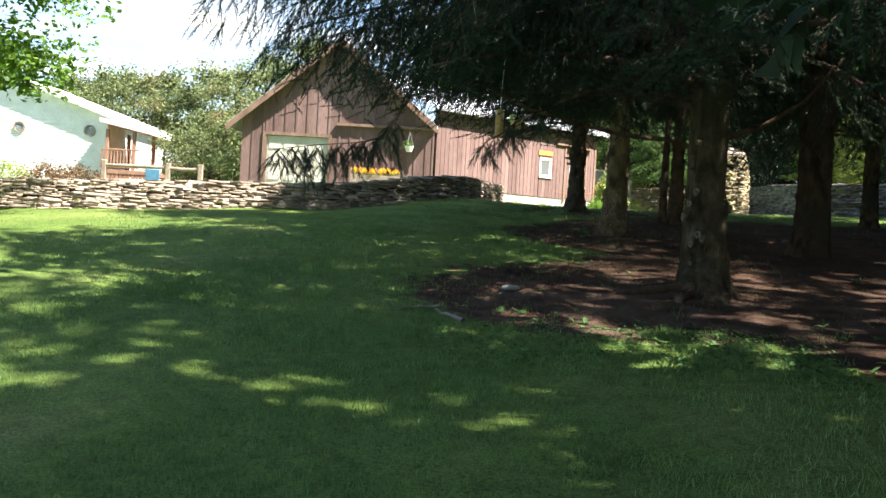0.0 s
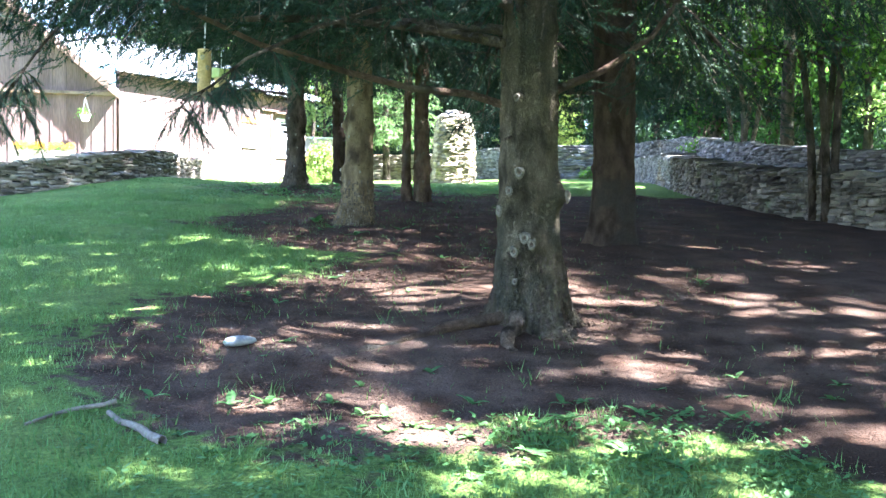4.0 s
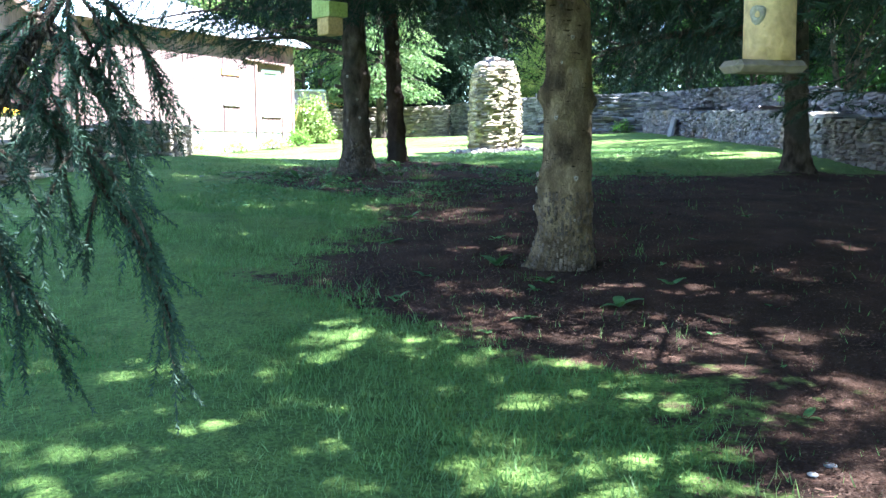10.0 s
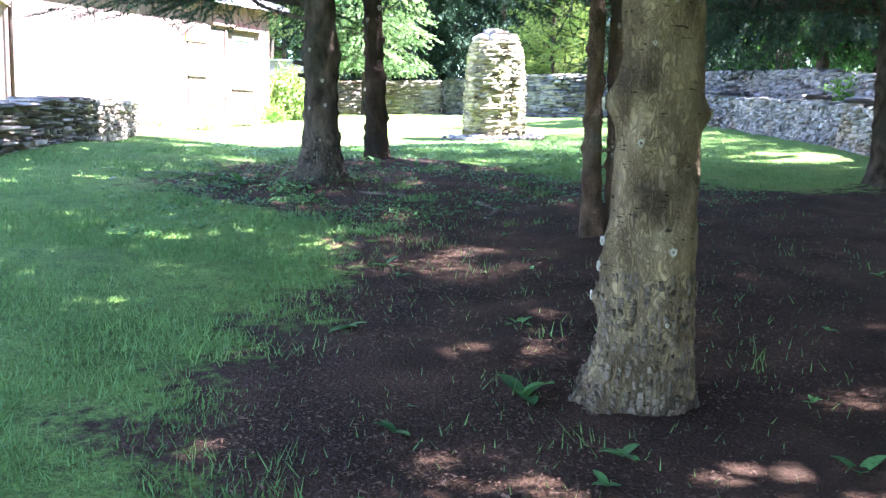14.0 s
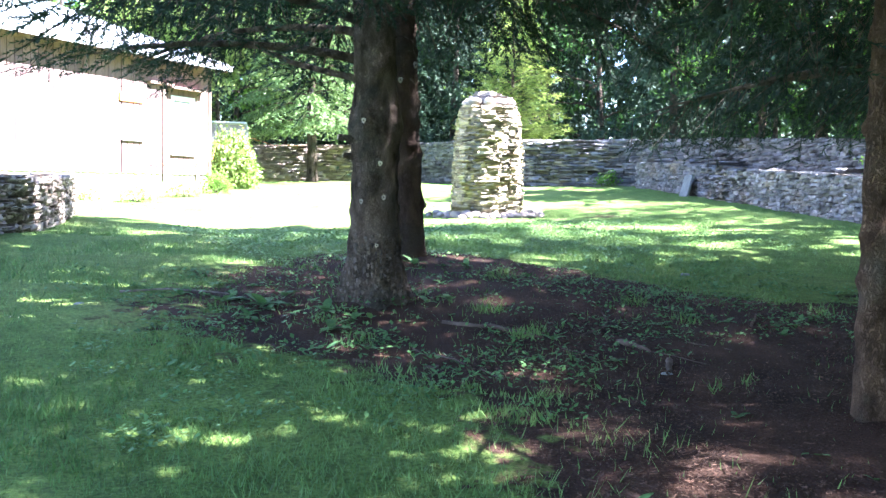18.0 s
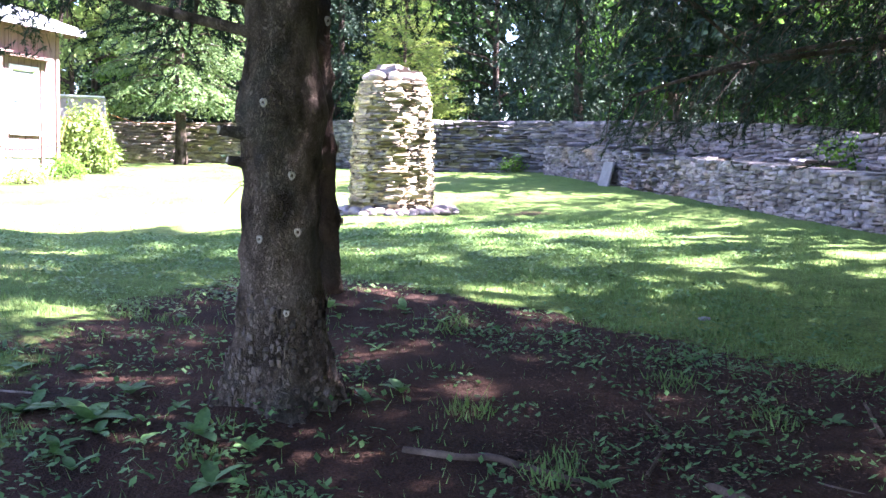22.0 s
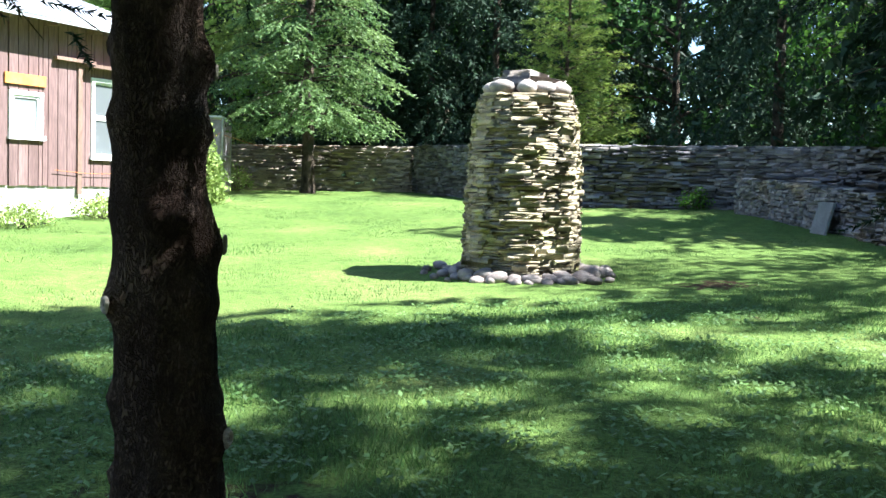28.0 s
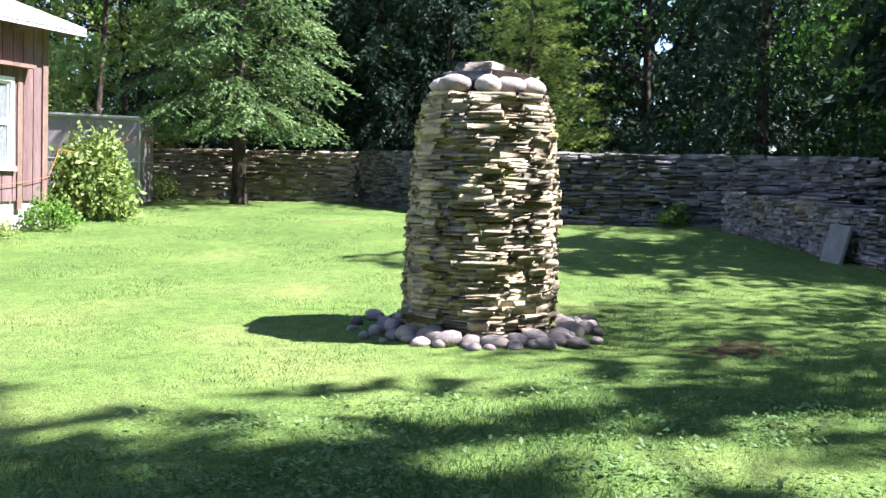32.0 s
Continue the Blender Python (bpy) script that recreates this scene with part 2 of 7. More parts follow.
M["litter"] = surf("needle_litter", (0.046, 0.026, 0.018), (0.12, 0.068, 0.042), 3, 40, 0.9, 0, rand=0.5)
M["stick"] = surf("weathered_stick", (0.13, 0.105, 0.082), (0.25, 0.21, 0.17), 8, 60, 0.9, 0.5)
M["stick_brown"] = surf("brown_root_bark", (0.06, 0.042, 0.031), (0.15, 0.11, 0.084), 9, 70, 0.9, 0.5)
M["stone"] = surf("grey_fieldstone", (0.105, 0.098, 0.102), (0.215, 0.20, 0.195), 3, 45, 0.85, 0.6, rand=0.5, c3=(0.25, 0.21, 0.16), c3_scale=1.6, c3_at=0.6)
M["stone_pale"] = surf("pale_grey_fieldstone", (0.155, 0.145, 0.144), (0.28, 0.26, 0.25), 3, 45, 0.85, 0.6, rand=0.45, c3=(0.24, 0.19, 0.14), c3_scale=1.2, c3_at=0.54)
# Brown olive-flecked stone, darkened to paint in the shade of the canopy.
M["stone_brown_shaded"] = surf("shaded_brown_fieldstone", (0.085, 0.072, 0.058), (0.185, 0.158, 0.128), 3, 45, 0.88, 0.6, rand=0.5, c3=(0.12, 0.125, 0.07), c3_scale=1.4, c3_at=0.6)
M["stone_warm"] = surf("brown_fieldstone", (0.225, 0.178, 0.142), (0.40, 0.325, 0.255), 3, 45, 0.85, 0.6, rand=0.4, c3=(0.33, 0.28, 0.20), c3_scale=1.6)
M["stone_tower"] = surf("tower_slabs", (0.22, 0.182, 0.122), (0.40, 0.335, 0.22), 4, 50, 0.85, 0.6, rand=0.42, c3=(0.36, 0.335, 0.15), c3_scale=2.4, c3_at=0.56)
M["cobble"] = surf("river_cobbles", (0.12, 0.095, 0.088), (0.27, 0.225, 0.195), 7, 70, 0.7, 0.35, rand=0.45)
M["cap"] = surf("pale_cap_boulders", (0.27, 0.225, 0.195), (0.43, 0.37, 0.32), 6, 60, 0.75, 0.35, rand=0.25)
# Near-black filler that paints the shade seen in gaps between stones.
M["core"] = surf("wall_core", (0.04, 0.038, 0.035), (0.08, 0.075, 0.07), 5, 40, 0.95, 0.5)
M["siding"] = surf("brown_stained_boards", (0.128, 0.078, 0.071), (0.205, 0.133, 0.122), 2.0, 35, 0.85, 0.35, rand=0.16, stretch=(1, 1, 0.12))
M["siding_dark"] = surf("dark_board_gaps", (0.06, 0.04, 0.032), (0.10, 0.065, 0.05), 3, 30, 0.9, 0.3)
M["trim_brown"] = surf("brown_trim", (0.16, 0.10, 0.075), (0.24, 0.16, 0.12), 3, 30, 0.8, 0.3, stretch=(1, 1, 0.3))
M["white"] = surf("white_paint", (0.70, 0.70, 0.68), (0.82, 0.82, 0.80), 2, 40, 0.6, 0.1)
M["beige"] = surf("beige_door_paint", (0.48, 0.45, 0.38), (0.60, 0.57, 0.50), 2, 40, 0.6, 0.1)
M["tin"] = surf("galvanised_roof", (0.55, 0.57, 0.60), (0.72, 0.73, 0.75), 1.5, 30, 0.45, 0.1, metal=0.35, spec=0.5)
M["concrete"] = surf("whitewashed_foundation", (0.40, 0.38, 0.34), (0.56, 0.53, 0.48), 3, 50, 0.9, 0.4)
M["wood_grey"] = surf("weathered_rail_wood", (0.20, 0.16, 0.125), (0.34, 0.27, 0.21), 4, 50, 0.9, 0.5)
M["log"] = surf("peeled_birch_log", (0.40, 0.26, 0.12), (0.60, 0.43, 0.22), 9, 60, 0.8, 0.4, c3=(0.25, 0.18, 0.10), c3_scale=9, c3_at=0.62)
M["green_paint"] = surf("green_painted_wood", (0.30, 0.36, 0.10), (0.42, 0.48, 0.16), 5, 60, 0.6, 0.2)
M["orange"] = surf("orange_painted_wood", (0.62, 0.22, 0.06), (0.80, 0.34, 0.10), 6, 60, 0.6, 0.2)
M["hose"] = surf("orange_cord", (0.42, 0.12, 0.03), (0.52, 0.17, 0.05), 10, 60, 0.5, 0)
M["metal"] = surf("galvanised_tube", (0.42, 0.43, 0.44), (0.58, 0.59, 0.60), 5, 60, 0.4, 0.05, metal=0.7)
M["mesh_panel"] = surf("grey_shade_cloth", (0.26, 0.22, 0.235), (0.36, 0.31, 0.325), 4, 120, 0.9, 0.3)
M["interior"] = surf("dim_interior", (0.05, 0.05, 0.05), (0.10, 0.10, 0.10), 2, 20, 0.9, 0)
M["blue_plastic"] = surf("blue_plastic", (0.10, 0.25, 0.45), (0.14, 0.32, 0.55), 4, 30, 0.4, 0)
M["slab"] = surf("blue_grey_slate", (0.15, 0.155, 0.155), (0.22, 0.225, 0.22), 3, 40, 0.7, 0.25)
M["red_wood"] = surf("red_brown_deck_wood", (0.24, 0.12, 0.08), (0.36, 0.20, 0.14), 3, 40, 0.8, 0.3)

glass = bpy.data.materials.new("window_glass")
glass.use_nodes = True
gb = glass.node_tree.nodes["Principled BSDF"]
gb.inputs["Base Color"].default_value = (0.85, 0.9, 0.92, 1)
gb.inputs["Roughness"].default_value = 0.04
gb.inputs["Transmission Weight"].default_value = 0.85
gb.inputs["IOR"].default_value = 1.45
M["glass"] = glass


def ground_material():
    """Lawn and bare needle-covered soil, mixed by the painted wear of the ground."""
    m = bpy.data.materials.new("lawn_and_soil")
    m.use_nodes = True
    n, l = m.node_tree.nodes, m.node_tree.links
    b = n["Principled BSDF"]
    geo = n.new("ShaderNodeNewGeometry")

    def noise_at(sc, detail=5.0):
        t = n.new("ShaderNodeTexNoise")
        t.inputs["Scale"].default_value, t.inputs["Detail"].default_value = sc, detail
        l.new(geo.outputs["Position"], t.inputs["Vector"])
        return t.outputs["Fac"]

    def ramp(fac, stops):
        r = n.new("ShaderNodeValToRGB")
        e = r.color_ramp.elements
        e[0].position, e[0].color = stops[0][0], (*stops[0][1], 1)
        e[1].position, e[1].color = stops[-1][0], (*stops[-1][1], 1)
        for p, c in stops[1:-1]:
            k = e.new(p)
            k.color = (*c, 1)
        l.new(fac, r.inputs[0])
        return r.outputs[0]

    def mixed(fac, a, c, kind="MIX"):
        x = n.new("ShaderNodeMixRGB")
        x.blend_type = kind
        if isinstance(fac, float):
            x.inputs[0].default_value = fac
        else:
            l.new(fac, x.inputs[0])
        l.new(a, x.inputs[1])
        l.new(c, x.inputs[2])
        return x.outputs[0]
    grass = ramp(noise_at(0.55), [(0.3, (0.074, 0.122, 0.028)), (0.55, (0.112, 0.168, 0.040)), (0.75, (0.165, 0.195, 0.06))])
    fine = ramp(noise_at(45), [(0.3, (0.55, 0.55, 0.55)), (0.7, (1.35, 1.35, 1.35))])
    mid = ramp(noise_at(7), [(0.3, (0.75, 0.75, 0.75)), (0.7, (1.2, 1.2, 1.15))])
    grass = mixed(1.0, mixed(1.0, grass, fine, "MULTIPLY"), mid, "MULTIPLY")
    soil = ramp(noise_at(2.2), [(0.3, (0.024, 0.0145, 0.0105)), (0.55, (0.046, 0.026, 0.0175)), (0.75, (0.078, 0.044, 0.029))])
    speck = ramp(noise_at(95), [(0.3, (0.6, 0.6, 0.6)), (0.62, (1.25, 1.2, 1.15)), (0.75, (2.0, 1.7, 1.4))])
    soil = mixed(1.0, soil, speck, "MULTIPLY")
    # dry trodden dirt with pale chips, in patches
    dirt = ramp(noise_at(110), [(0.3, (0.07, 0.046, 0.036)), (0.6, (0.15, 0.1, 0.074)), (0.75, (0.27, 0.2, 0.15))])
    dry = n.new("ShaderNodeAttribute")
    dry.attribute_name = "dry"
    part_dry = n.new("ShaderNodeMapRange")
    part_dry.inputs[1].default_value, part_dry.inputs[2].default_value = 0.36, 0.64
    l.new(noise_at(3.1, 6), part_dry.inputs[0])
    much = n.new("ShaderNodeMath")
    much.operation = "MULTIPLY"
    l.new(dry.outputs["Fac"], much.inputs[0])
    l.new(part_dry.outputs[0], much.inputs[1])
    soil = mixed(much.outputs[0], soil, dirt)
    att = n.new("ShaderNodeAttribute")
    att.attribute_name = "wear"
    edge = n.new("ShaderNodeMath")
    edge.operation = "MULTIPLY_ADD"
    l.new(noise_at(9, 6), edge.inputs[0])
    edge.inputs[1].default_value = 1.3
    edge.inputs[2].default_value = -0.65
    add = n.new("ShaderNodeMath")
    add.operation = "ADD"
    l.new(att.outputs["Fac"], add.inputs[0])
    l.new(edge.outputs[0], add.inputs[1])
    mr = n.new("ShaderNodeMapRange")
    mr.inputs[1].default_value, mr.inputs[2].default_value = 0.38, 0.62
    l.new(add.outputs[0], mr.inputs[0])
    l.new(mixed(mr.outputs[0], grass, soil), b.inputs["Base Color"])
    b.inputs["Roughness"].default_value = 0.95
    b.inputs["Specular IOR Level"].default_value = 0.1
    bp = n.new("ShaderNodeBump")
    bp.inputs["Strength"].default_value, bp.inputs["Distance"].default_value = 0.8, 0.03
    l.new(noise_at(60, 6), bp.inputs["Height"])
    l.new(bp.outputs[0], b.inputs["Normal"])
    return m


M["ground"] = ground_material()

# ---- lie of the land ----
GY = [-400, -60, -20, -5, 0, 4, 8.4, 10, 12.4, 16, 22, 24.6, 28, 32, 36, 43, 60, 120, 1500]
GZ = [-2, -1.5, -1.0, -0.3, 0.12, 0.55, 1.02, 1.22, 1.50, 1.87, 2.34, 2.53, 2.66, 2.76, 2.92, 3.12, 3.3, 3.3, 3.3]
rng = np.random.default_rng(7)


# low mounds of needles and roots round the trunks: x, y, height, reach
MOUNDS = [(3.08, 10.3, 0.08, 0.55), (5.28, 13.85, 0.06, 0.5), (2.95, 16.2, -0.03, 0.5), (2.98, 22.65, 0.08, 0.5), (4.19, 24.92, 0.05, 0.4), (4.58, 19.34, 0.06, 0.45), (9.1, 21.5, 0.06, 0.5)]


def ground_z(x, y):
    """Height of the ground at x, y."""
    z = 0.25 * np.interp(y - 0.8, GY, GZ) + 0.5 * np.interp(y, GY, GZ) + 0.25 * np.interp(y + 0.8, GY, GZ)
    s = np.clip((y - 20) / 12, 0, 1)
    s = s * s * (3 - 2 * s)
    z = z - 0.10 * np.clip((y - 27) / 5, 0, 1) * np.clip((13 - x) / 3.5, 0, 1)
    z = z + 0.22 * np.clip((y - 21) / 6, 0, 1) * np.clip((40 - y) / 4, 0, 1) * np.clip((3.5 - x) / 3, 0, 1)
    z = z - 0.23 * np.clip(-x / 2.5, 0, 1) * np.clip((y - 18) / 5, 0, 1) * np.clip((32 - y) / 6, 0, 1)
    z = z + 0.15 * np.clip((y - 28) / 4, 0, 1) * np.clip((40 - y) / 4, 0, 1) * np.clip((4 - x) / 2.5, 0, 1) * np.clip((x + 1) / 1.5, 0, 1)
    for mx, my, mh, mr in MOUNDS:
        z = z + mh * np.exp(-((x - mx) ** 2 + (y - my) ** 2) / mr ** 2)
    z = z + 0.17 * np.clip((y - 40) / 6, 0, 1) * np.clip((13.5 - x) / 4, 0, 1) * np.clip((75 - y) / 15, 0, 1)
    return z + (0.01 + 0.024 * s) * np.clip(x - (3 + 4.5 * s), -14, 14) + 0.032 * np.clip(x, -12, 0) * np.exp(-((y - 15) / 8.0) ** 2)


def gz(x, y):
    return float(ground_z(np.float64(x), np.float64(y)))


WX = [9, 0.6, 0.0, 0.5, 1.45, 2.35, 2.4, 1.75, 1.35, 0.9, 0.8, 1.0, 1.6, 2.4, 2.6, 2.1, 1.7, 1.45, 1.4, 2.0, 2.8, 3.9, 4.3]
WY = [8.0, 8.5, 10, 11.4, 12.2, 13.0, 13.7, 14.1, 15.1, 15.7, 16.2, 16.9, 17.4, 19.1, 20.3, 20.9, 21.4, 22, 22.9, 24.0, 25.0, 26.0, 26.6]
SX = [0, 0.5, 1.5, 3.3, 3.8, 5, 8, 14]
SY = [9.5, 8.6, 8.0, 8.1, 6.4, 4.6, 3.2, 2.5]
NX = [0, 4.1, 4.9, 5.1, 5.7, 6.3, 9, 12]
NY = [26.2, 26.2, 25.5, 24.3, 23.0, 22.0, 21.3, 21.0]


def wear(x, y):
    """1 on bare soil under the trees, 0 on the lawn."""
    west = np.where(y < 8.5, -9.0, np.interp(y, WY[1:], WX[1:]))
    inside = np.minimum(np.minimum(x - west, y - np.interp(x, SX, SY)), np.interp(x, NX, NY) - y)
    inside = np.minimum(inside, 11.5 - x)
    inside = inside + 0.22 * np.sin(x * 3.1 + 1.7 * np.sin(y * 2.3)) * np.sin(y * 2.7 + 0.6) + 0.12 * np.sin(x * 8.3 + y * 5.1)
    w = np.clip(0.5 + inside / 1.25, 0, 1)
    patch = 0.9 * np.exp(-((x - 10.3) ** 2 / 0.4 + (y - 30.9) ** 2 / 0.2)) + 0.62 * np.exp(-((x - 9.0) ** 2 / 0.5 + (y - 28.9) ** 2 / 0.12))
    return np.clip(np.maximum(w, 0.75 * patch), 0, 1)


# ---- mesh helpers ----
def mesh_of(name, verts, faces, material, smooth=False):
    me = bpy.data.meshes.new(name)
    v = np.asarray(verts, np.float32)
    if isinstance(faces, np.ndarray):
        k = faces.shape[1]
        me.vertices.add(len(v))
        me.vertices.foreach_set("co", v.ravel())
        me.loops.add(faces.size)
        me.loops.foreach_set("vertex_index", faces.ravel().astype(np.int32))
        me.polygons.add(len(faces))
        me.polygons.foreach_set("loop_start", np.arange(0, faces.size, k, dtype=np.int32))
        me.polygons.foreach_set("loop_total", np.full(len(faces), k, dtype=np.int32))
        me.update(calc_edges=True)
    else:
        me.from_pydata(v.tolist(), [], faces)
    if smooth:
        me.polygons.foreach_set("use_smooth", np.ones(len(me.polygons), bool))
    me.materials.append(material)
    return me


def put(name, me, parent=None, label="", m=None):
    """Links a mesh as an object, under its thing or part when one is given."""
    ob = new(name, me)
    if m is not None:
        ob.matrix_basis = m
    if parent is not None:
        ob.parent = parent
    if label:
        tagged(ob, label)
    return ob


def thing(name, label, category, m=None, group="", kind=""):
    ob = new(name)
    ob.empty_display_size = 0.2
    if m is not None:
        ob.matrix_basis = m
    return tagged(ob, label, category, group, kind)


def solid(name, label, category, me, m=None, group="", kind=""):
    return tagged(put(name, me, None, "", m), label, category, group, kind)


BOXF = [(0, 3, 2, 1), (4, 5, 6, 7), (0, 1, 5, 4), (1, 2, 6, 5), (2, 3, 7, 6), (3, 0, 4, 7)]


def box_mesh(name, sx, sy, sz, material, bevel=0.0, origin=(0, 0, 0)):
    """A box of that size, its base centred on origin, with bevelled edges."""
    bm = bmesh.new()
    bmesh.ops.create_cube(bm, size=1)
    for v in bm.verts:
        v.co = Vector((v.co.x * sx + origin[0], v.co.y * sy + origin[1], (v.co.z + 0.5) * sz + origin[2]))
    if bevel:
        bmesh.ops.bevel(bm, geom=bm.edges[:], offset=bevel, segments=1, affect="EDGES")
    me = bpy.data.meshes.new(name)
    bm.to_mesh(me)
    bm.free()
    me.materials.append(material)
    return me


def tube(points, radii, sides=6):
    """Verts and quads of a tube along points."""
    p = np.asarray(points, float)
    r = np.asarray(radii, float)
    t = np.gradient(p, axis=0)
    t /= np.linalg.norm(t, axis=1, keepdims=True) + 1e-9
    ref = np.where(np.abs(t[:, 2:3]) > 0.9, np.array([[1.0, 0, 0]]), np.array([[0, 0, 1.0]]))
    a = np.cross(t, ref)
    a /= np.linalg.norm(a, axis=1, keepdims=True) + 1e-9
    b = np.cross(t, a)
    ang = np.arange(sides) * 2 * np.pi / sides
    v = p[:, None] + r[:, None, None] * (np.cos(ang)[None, :, None] * a[:, None] + np.sin(ang)[None, :, None] * b[:, None])
    k = np.arange(len(p) - 1)[:, None] * sides
    j = np.arange(sides)[None]
    j2 = (j + 1) % sides
    f = np.stack([k + j, k + j2, k + sides + j2, k + sides + j], -1).reshape(-1, 4)
    return v.reshape(-1, 3), f


class Soup:
    """Gathers many pieces of one material into one mesh."""
    def __init__(self):
        self.v, self.f, self.n = [], [], 0

    def add(self, v, f):
        self.v.append(np.asarray(v, np.float32))
        self.f.append(np.asarray(f, np.int64) + self.n)
        self.n += len(v)

    def mesh(self, name, material, smooth=False):
        return mesh_of(name, np.concatenate(self.v), np.concatenate(self.f), material, smooth)


def frames(x, up):
    x = x / (np.linalg.norm(x, axis=1, keepdims=True) + 1e-9)
    y = np.cross(up, x)
    y /= np.linalg.norm(y, axis=1, keepdims=True) + 1e-9
    return np.stack([x, y, np.cross(x, y)], -1)


def stamp(tv, tf, origins, dirs, ups, scales):
    """The template at every origin, along its direction."""
    rot = frames(dirs, ups)
    v = np.einsum("nij,kj->nki", rot, tv) * scales[:, None, None] + origins[:, None]
    f = tf[None] + (np.arange(len(origins)) * len(tv))[:, None, None]
    return v.reshape(-1, 3), f.reshape(-1, tf.shape[1])


# ---- the ground ----
def build_ground():
    def axis(lo, hi, step, far):
        out = [hi + step]
        while out[-1] < far:
            out.append(out[-1] + (out[-1] - hi) * 0.35 + step)
        low = [lo - (o - hi) for o in out]
        return np.array(sorted(low) + list(np.arange(lo, hi + 1e-6, step)) + out)
    xs, ys = axis(-14, 20, 0.2, 1400), axis(-4, 54, 0.2, 1400)
    gx, gy = np.meshgrid(xs, ys)
    z = ground_z(gx, gy)
    near = (gx > -15) & (gx < 21) & (gy > -5) & (gy < 55)
    rough_z = 0.018 * np.sin(gx * 2.1 + 1.3 * np.sin(gy * 1.3)) * np.sin(gy * 1.7 + 0.8) + rng.normal(0, 0.006, gx.shape)
    z = z + np.where(near, rough_z, 0)
    nx = len(xs)
    i = (np.arange(len(ys) - 1)[:, None] * nx + np.arange(nx - 1)[None]).ravel()
    faces = np.stack([i, i + 1, i + nx + 1, i + nx], -1)
    me = mesh_of("ground", np.stack([gx, gy, z], -1).reshape(-1, 3), faces, M["ground"], True)
    a = me.attributes.new("wear", "FLOAT", "POINT")
    a.data.foreach_set("value", wear(gx, gy).astype(np.float32).ravel())
    d = me.attributes.new("dry", "FLOAT", "POINT")
    trod = np.exp(-((gx - 2.0) / 2.4) ** 2 - ((gy - 9.6) / 1.7) ** 2) + 0.5 * np.exp(-((gx - 6.0) / 2.5) ** 2 - ((gy - 10.5) / 2.5) ** 2)
    d.data.foreach_set("value", np.clip(1.2 * trod, 0, 0.9).astype(np.float32).ravel())
    solid("ground", "mown green lawn with bare needle-covered soil under the spruces", "lawn", me, kind="structure")


build_ground()

# ---- dry stone walls ----
def stone_templates(count, seed, bevel=0.07, jitter=0.085):
    r = np.random.default_rng(seed)
    out = []
    for _ in range(count):
        bm = bmesh.new()
        bmesh.ops.create_cube(bm, size=1)
        bmesh.ops.bevel(bm, geom=bm.edges[:], offset=bevel, segments=1, affect="EDGES")
        bmesh.ops.triangulate(bm, faces=bm.faces[:])
        v = np.array([w.co[:] for w in bm.verts])
        v += r.uniform(-jitter, jitter, v.shape)
        v[:, 2] += v[:, 0] * r.uniform(-0.25, 0.25) * 0.5
        f = np.array([[w.index for w in p.verts] for p in bm.faces])
        bm.free()
        out.append((v, f))
    return out


STONES = stone_templates(12, 3, 0.045, 0.09)


def stone_meshes(material):
    return [mesh_of("stone", v, f, material) for v, f in STONES]


def smooth_line(pts, step=0.25):
    p = np.array(pts, float)
    d = np.r_[0, np.cumsum(np.linalg.norm(np.diff(p, axis=0), axis=1))]
    s = np.arange(0, d[-1], step)
    q = np.stack([np.interp(s, d, p[:, k]) for k in range(2)], -1)
    for _ in range(6):
        q[1:-1] = 0.25 * q[:-2] + 0.5 * q[1:-1] + 0.25 * q[2:]
    return q


def lay_stones(root, mats, stones, near):
    """stones: rows of x, y, z, yaw, tilt, length, depth, height; the near ones are parts, the rest one mesh."""
    shapes = stone_meshes(mats)
    rest = Soup()
    order = sorted(range(len(stones)), key=lambda i: near(stones[i]))
    chosen = set(order[:300])
    r = np.random.default_rng(5)
    for i, (x, y, z, yaw, tilt, a, b, c) in enumerate(stones):
        k = int(r.integers(len(STONES)))
        m = pose(x, y, z, tilt, r.uniform(-2, 2), yaw) @ Matrix.Diagonal((a, b, c, 1))
        if i in chosen:
            put("stone", shapes[k], root, "", m)
        else:
            mm = np.array(m)
            v, f = STONES[k]
            rest.add(v @ mm[:3, :3].T + mm[:3, 3], f)
    if rest.n:
        ob = put("stonework", rest.mesh("stonework", mats), root)
        tagged(ob, kind="stuff")


